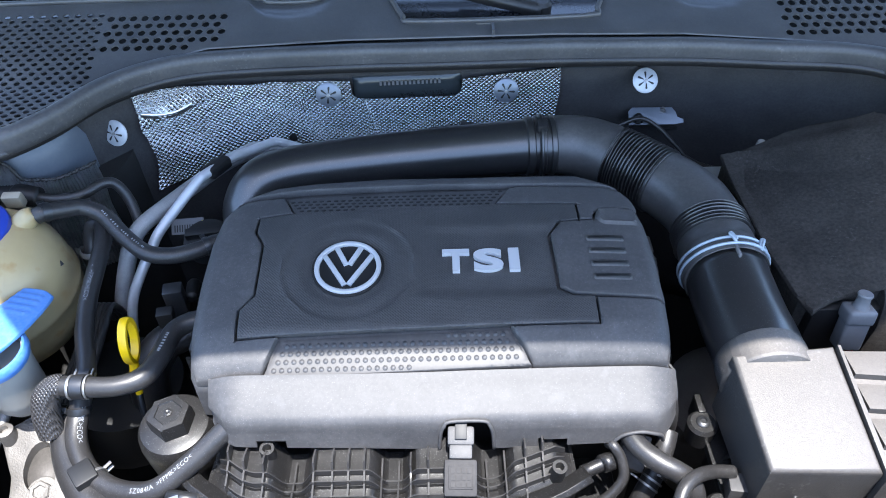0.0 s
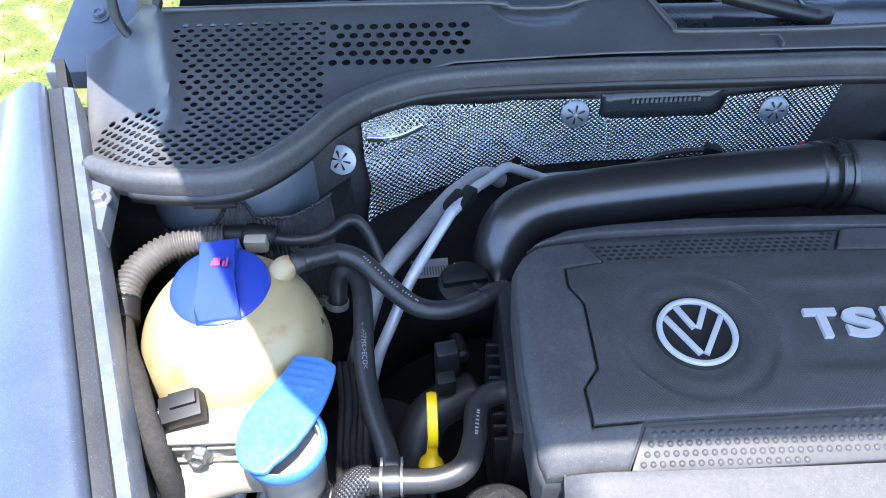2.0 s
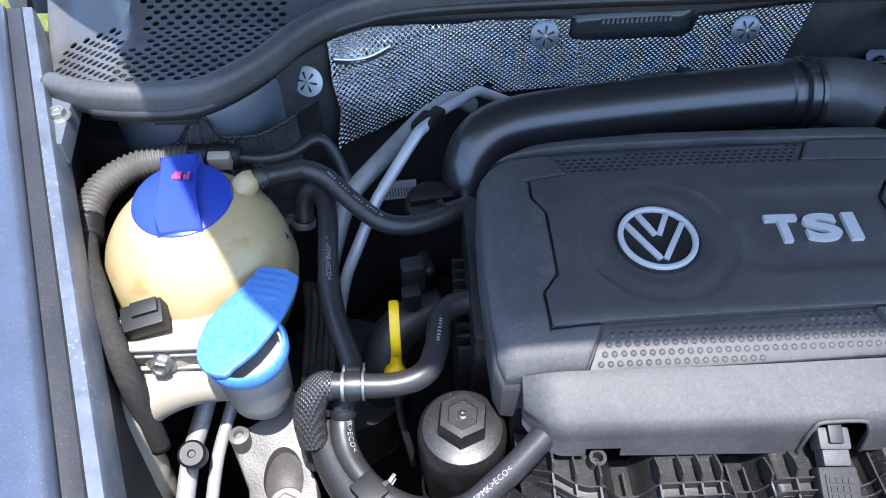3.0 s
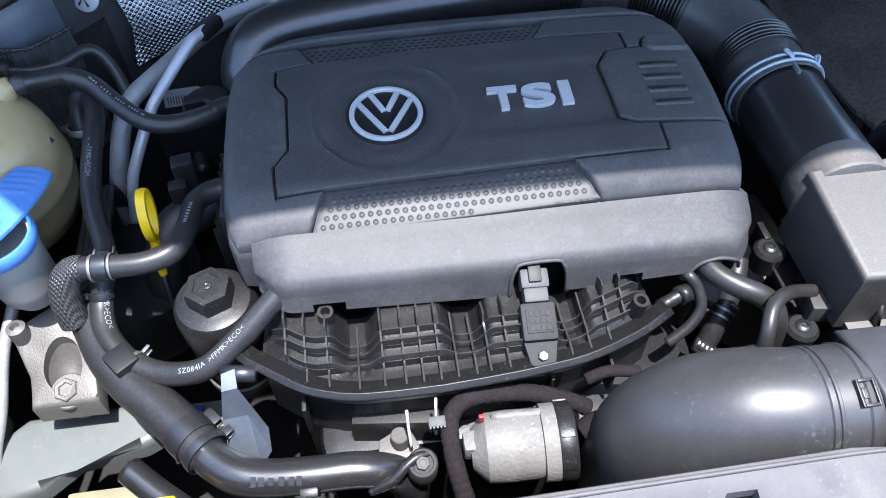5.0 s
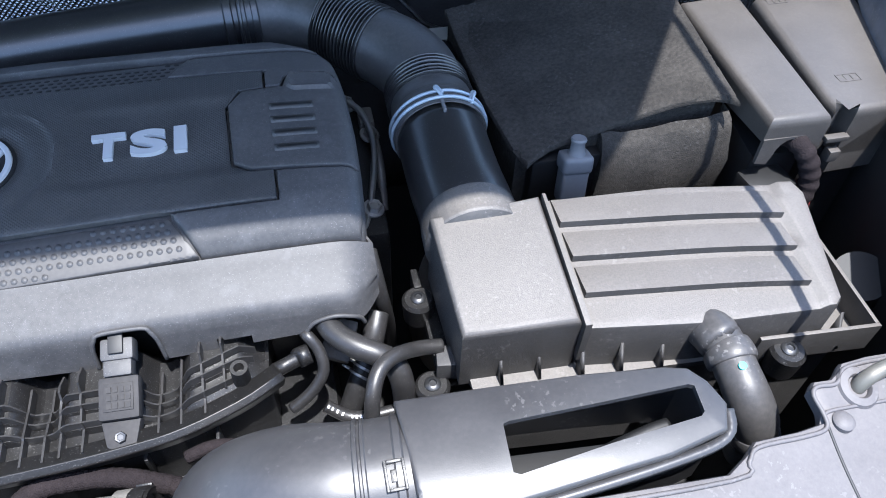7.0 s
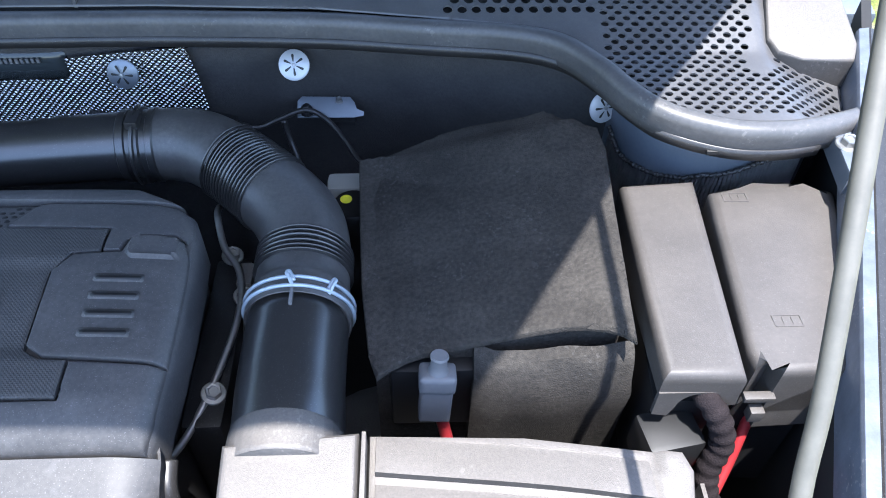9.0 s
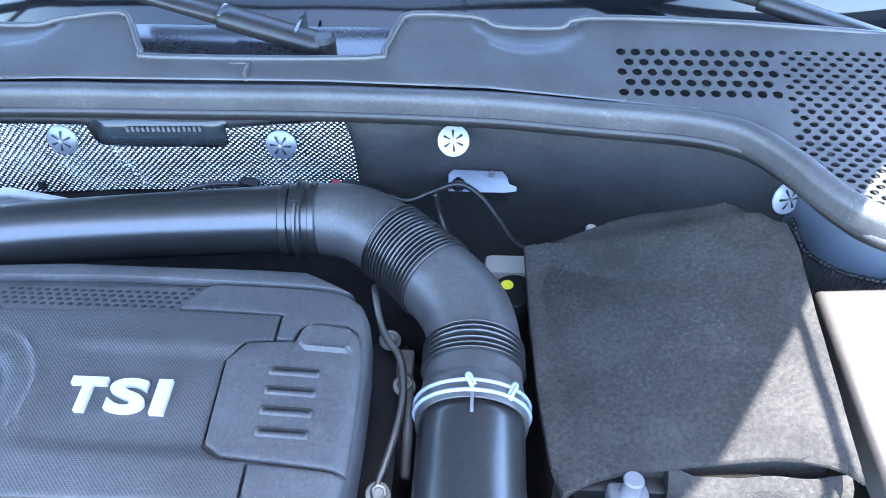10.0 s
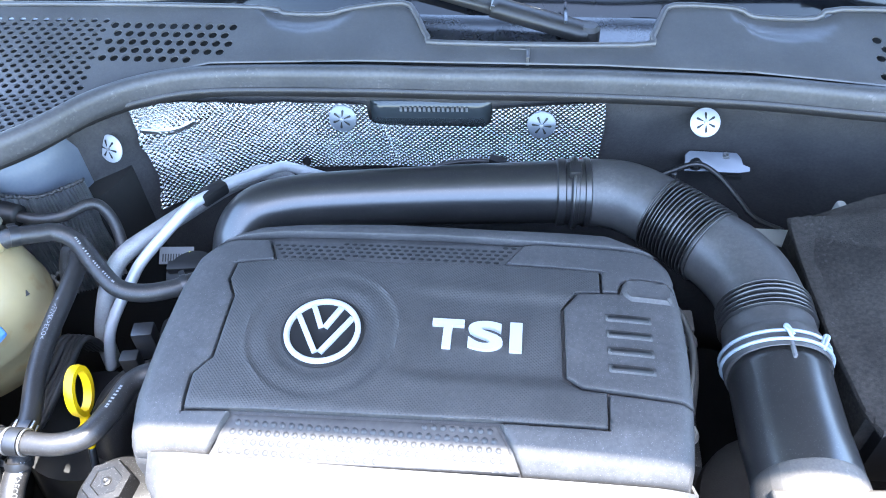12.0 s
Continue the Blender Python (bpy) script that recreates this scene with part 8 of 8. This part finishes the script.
def felt_z(x, y):
    z = 0.803 + 0.052 * min(1, max(0, (x - 0.42) / 0.20)) + 0.010 * max(0, (y - 0.78) / 0.07)
    z += 0.004 * max(0.0, 1 - abs(x - 0.598 - 0.05 * (0.86 - y)) / 0.022) * min(1, max(0, (y - 0.70) / 0.1))
    z -= 0.006 * math.sin(max(0, min(1, (x - 0.44) / 0.2)) * math.pi) * max(0, 1 - (y - 0.57) / 0.05)
    return z + 0.0018 * noise.noise(Vector((x * 22, y * 20, 0))) - (0.006 if y > 0.845 else 0)


FELT = [(0.393, 0.841), (0.415, 0.847), (0.437, 0.853), (0.480, 0.866), (0.522, 0.870), (0.598, 0.866), (0.619, 0.850), (0.635, 0.838), (0.651, 0.831), (0.656, 0.800), (0.650, 0.725), (0.645, 0.657), (0.641, 0.604), (0.6375, 0.556), (0.628, 0.565), (0.617, 0.571), (0.600, 0.578), (0.583, 0.581), (0.538, 0.582), (0.493, 0.580), (0.469, 0.578), (0.446, 0.573), (0.432, 0.567), (0.419, 0.559), (0.411, 0.585), (0.402, 0.660), (0.397, 0.740)]
part("top_flap", panel(mesh(), FELT, felt_z, 0.006, 0.003, 0.010), M_FELT, bat)
bm = mesh()
SIDE = [(0.398, 0.838), (0.480, 0.862), (0.594, 0.861), (0.646, 0.828), (0.640, 0.600), (0.632, 0.588), (0.416, 0.586)]
prism(bm, SIDE, 0.55, lambda x, y: felt_z(x, y) - 0.007, 0.004)
part("side_wall", bm, M_FELT, bat)
bm = mesh()
xs = np.linspace(0.505, 0.644, 16)
zs = [(0.576, 0.826), (0.566, 0.822), (0.560, 0.812), (0.556, 0.795), (0.552, 0.780), (0.556, 0.74), (0.560, 0.66)]
rows = [[bm.verts.new((x + (0.010 if k > 3 else 0) * (x - 0.57) * 2, y + 0.004 * noise.noise(Vector((x * 30, z * 30, 2))) + 0.5 * max(0, 0.525 - x), z - 0.012 * (0.644 - x) / 0.14)) for k, (y, z) in enumerate(zs)] for x in xs]
for a, b in zip(rows, rows[1:]):
    for j in range(len(zs) - 1):
        bm.faces.new((a[j], b[j], b[j + 1], a[j + 1]))
for col, s in ((rows[0], 1), (rows[-1], -1)):
    bk = [bm.verts.new((v.co.x, 0.592, v.co.z)) for v in col]
    for j in range(len(zs) - 1):
        bm.faces.new((col[j], col[j + 1], bk[j + 1], bk[j]))
part("front_flap", merged(bm), M_FELT, bat)
post = thing("battery_terminal", (0.472, 0.56, 0.74), "grey plastic battery terminal boot with a red cable", "battery terminal")
pm2 = pose(0.472, 0.561, 0.795, -12, 4, 0)
bm = mesh()
box(bm, (-0.0145, -0.010, -0.045), (0.0145, 0.010, 0.001), 0.004, pm2, 3)
part("boot", bm, M_BOOT, post)
bm = mesh()
box(bm, (-0.0165, -0.0125, -0.008), (0.0165, 0.0125, 0.012), 0.0055, pm2, 3)
part("boot_cap", bm, M_BOOT, post)
part("pin", lathe(mesh(), [(0.0110, 0.010), (0.0080, 0.014), (0.0070, 0.024), (0.0085, 0.028), (0.0075, 0.030), (0, 0.030)], pm2, 18), M_BOOT, post)
part("cable", tube(mesh(), [(0.474, 0.556, 0.758), (0.478, 0.551, 0.735), (0.484, 0.545, 0.70), (0.49, 0.54, 0.64)], 0.006, 10, 5), M_RED, post, "red battery cable")
bm = mesh()
box(bm, (0.43, 0.572, 0.70), (0.525, 0.60, 0.792), 0.004)
tagged(part("battery", bm, M_DARK), "black battery case under the felt cover", "battery")
part_bm = lathe(mesh(), [(0.0065, 0), (0.0065, 0.018), (0.005, 0.020), (0, 0.020)], axis((0.471, 0.893, 0.774), (0, -0.2, 1)), 14)
tagged(part("peg", part_bm, M_NECK), "small white plastic peg behind the battery cover", "peg")

# brake fluid reservoir glimpsed between pipe and battery
res = thing("brake_fluid_reservoir", (0.395, 0.83, 0.70), "white brake fluid reservoir with a black cap and yellow symbol", "reservoir")
bm = mesh()
box(bm, (0.352, 0.838, 0.70), (0.425, 0.868, 0.770), 0.008)
part("body", bm, M_NECK, res)
part("cap", lathe(mesh(), [(0.024, 0.70), (0.025, 0.768), (0.022, 0.772), (0, 0.773)], Matrix.Translation((0.385, 0.811, 0)), 26), M_DARK, res)
part("symbol_ring", lathe(mesh(), [(0, 0.773), (0, 0.7736), (0.0022, 0.7736), (0.0022, 0.7731), (0.0046, 0.7731), (0.0046, 0.7736), (0.0068, 0.7736), (0.0068, 0.773)], Matrix.Translation((0.377, 0.8165, 0.0005)), 20), M_SYMBOL, res)

# ---- fuse and relay boxes ----
f1 = thing("fuse_box", (0.69, 0.64, 0.70), "dusty grey plastic fuse box with a cable arch", "fuse box", "fuse boxes")


def f1z(x, y):
    return 0.857 - (y - 0.525) * 0.070


bm = mesh()
prism(bm, [(0.6665, 0.764), (0.746, 0.771), (0.7185, 0.518), (0.651, 0.520)], lambda x, y: 0.785 if y > 0.6 else 0.830, f1z, 0.011, 4)
part("lid", bm, M_FUSE, f1)
bm = mesh()
pts = [(0.651, 0.803), (0.651, 0.834), (0.7185, 0.834), (0.7195, 0.815), (0.7045, 0.812)]
pts += [(0.6865 + 0.018 * math.cos(a), 0.812 + 0.020 * math.sin(a)) for a in np.linspace(0, math.pi, 10)]
pts += [(0.6645, 0.800)]
fr = [bm.verts.new((x, 0.5185 - 0.02 * (0.834 - z), z)) for x, z in pts]
bk = [bm.verts.new((x, 0.5225 - 0.02 * (0.834 - z), z)) for x, z in pts]
bm.faces.new(fr)
bm.faces.new(bk[::-1])
for i in range(len(pts)):
    j = (i + 1) % len(pts)
    bm.faces.new((fr[i], bk[i], bk[j], fr[j]))
bmesh.ops.recalc_face_normals(bm, faces=bm.faces)
part("front_wall", bm, M_FUSE, f1)
bm = mesh()
prism(bm, [(0.672, 0.758), (0.740, 0.764), (0.712, 0.530), (0.657, 0.532)], 0.66, 0.80, 0.004)
part("base", bm, M_DARK, f1)
part("cable", tube(mesh(), [(0.688, 0.535, 0.822), (0.695, 0.518, 0.822), (0.706, 0.507, 0.806), (0.712, 0.500, 0.782), (0.706, 0.492, 0.755), (0.708, 0.48, 0.73), (0.722, 0.465, 0.70)], 0.0105, 14, 12, lambda s: 0.0008 * math.sin(2 * math.pi * s / 0.013)), M_CLOTH, f1, "taped cable through the arch")
bm = mesh()
box(bm, (-0.026, -0.020, -0.024), (0.026, 0.020, 0.024), 0.006, pose(0.672, 0.515, 0.760, 0, 0, 10))
part("side_socket", bm, M_DARK, f1)
bm = mesh()
lathe(bm, [(0, 0), (0.010, 0), (0.010, 0.02), (0, 0.02)], axis((0.672, 0.50, 0.765), (0, -1, 0.2)), 16)
part("socket_knob", bm, M_DARK, f1)
f2 = thing("fuse_box", (0.80, 0.64, 0.70), "wide dusty grey plastic relay box with moulded marks", "fuse box", "fuse boxes")


def f2z(x, y):
    return 0.856 - (y - 0.525) * 0.045


bm = mesh()
prism(bm, [(0.7520, 0.745), (0.800, 0.757), (0.842, 0.760), (0.846, 0.746), (0.874, 0.748), (0.881, 0.742), (0.862, 0.68), (0.840, 0.60), (0.806, 0.524), (0.7480, 0.522), (0.7460, 0.540), (0.7280, 0.528), (0.727, 0.545)], 0.795, f2z, 0.009, 4)
part("lid", bm, M_FUSE, f2)
bm = mesh()
prism(bm, [(0.748, 0.522), (0.806, 0.524), (0.81, 0.535), (0.750, 0.540)], 0.770, 0.852, 0.003)
part("front_wall", bm, M_FUSE, f2)
bm = mesh()
prism(bm, [(0.757, 0.738), (0.872, 0.738), (0.80, 0.535), (0.735, 0.54)], 0.64, 0.80, 0.004)
part("base", bm, M_DARK, f2)
bm = mesh()
box(bm, (0.724, 0.516, 0.820), (0.750, 0.524, 0.826), 0.001)
box(bm, (0.733, 0.512, 0.796), (0.745, 0.522, 0.810), 0.001)
part("latch", bm, M_FUSE, f2)
bm = mesh()
for (x, y) in ((0.775, 0.735), (0.770, 0.575)):
    for dx, dy, w, h in ((0, 0.006, 0.012, 0.0006), (0, -0.006, 0.012, 0.0006), (-0.012, 0, 0.0006, 0.006), (0.012, 0, 0.0006, 0.006), (-0.004, 0, 0.0005, 0.004), (0.004, 0, 0.0005, 0.004)):
        box(bm, (x + dx - w, y + dy - h, f2z(x, y + dy) - 0.0005), (x + dx + w, y + dy + h, f2z(x, y + dy) + 0.0006), 0)
tagged(part("moulded_mark", bm, M_FUSE, f2), kind="stuff")
part("red_cable", tube(mesh(), [(0.757, 0.545, 0.775), (0.755, 0.538, 0.755), (0.750, 0.528, 0.735), (0.742, 0.514, 0.710), (0.725, 0.49, 0.68)], 0.005, 10, 5), M_RED, f2, "red cable below the box")
bm = mesh()
lathe(bm, [(0, 0), (0.03, 0), (0.032, 0.03), (0.028, 0.05), (0, 0.05)], axis((0.76, 0.42, 0.68), (-0.3, -0.2, 1)), 24)
tagged(part("headlamp_back", bm, M_DARK), "black round back of the headlamp", "headlamp")

# pleated insulation round the towers' fronts, with a stitched upper edge
M_PLEAT = material("pleated_grey_insulation", (0.42, 0.43, 0.45), 0.36, 0.7, dust=DUST, dust_amount=0.25, vary=0.3, scale=60)


def tower_foil(cx, edge_a, edge_z, zl, seed, words):
    """A pleated sheet wrapped round the tower, its upper edge at these heights by the angle round the tower."""
    root = thing("tower_insulation", (cx, 0.78, zl), words, "insulation", "tower insulation")
    bm = mesh()
    n1, n2 = 240, 12

    def at(deg, r, z):
        return (cx + r * math.cos(radians(deg)), 0.905 + r * math.sin(radians(deg)), z)

    g = []
    for i in range(n1):
        a = edge_a[0] + (edge_a[-1] - edge_a[0]) * i / (n1 - 1)
        top = lerp_at(a, edge_a, edge_z)
        col = []
        for j in range(n2):
            s_ = j / (n2 - 1)
            fold = 0.0018 * math.sin(a * 3.4 + 3.0 * noise.noise(Vector((a * 0.08, s_ * 2, seed)))) + 0.003 * noise.noise(Vector((a * 0.12, s_ * 3, seed)))
            col.append(bm.verts.new(at(a + 1.5 * noise.noise(Vector((a * 0.06, s_ * 3, seed + 5))), 0.1235 + fold, zl + (top - zl) * s_)))
        g.append(col)
    for i in range(n1 - 1):
        for j in range(n2 - 1):
            bm.faces.new((g[i][j], g[i + 1][j], g[i + 1][j + 1], g[i][j + 1]))
    bmesh.ops.solidify(bm, geom=bm.faces, thickness=0.0012)
    part("pleats", bm, M_PLEAT, root)
    hem = [at(a, 0.1240 + 0.0008 * math.sin(a * 4), lerp_at(a, edge_a, edge_z) + 0.0012 * math.sin(a * 2.6)) for a in np.linspace(edge_a[0], edge_a[-1], 110)]
    part("hem", tube(mesh(), hem, 0.0022, 8, 2, lambda s_: 0.0007 * math.sin(2 * math.pi * s_ / 0.006)), M_RUBBER, root, "stitched black hem")
    return root


tower_foil(-0.56, [200, 218, 235, 252, 262, 269, 274, 277, 282, 300, 325], [0.785, 0.792, 0.808, 0.822, 0.838, 0.862, 0.871, 0.869, 0.840, 0.830, 0.830], 0.66, 1.0, "wavy foil insulation stitched over the suspension tower")
tower_foil(0.80, [192, 206, 224, 241, 252, 262, 271, 288, 305], [0.825, 0.806, 0.809, 0.818, 0.830, 0.836, 0.846, 0.862, 0.868], 0.66, 2.0, "crumpled foil insulation over the suspension tower")
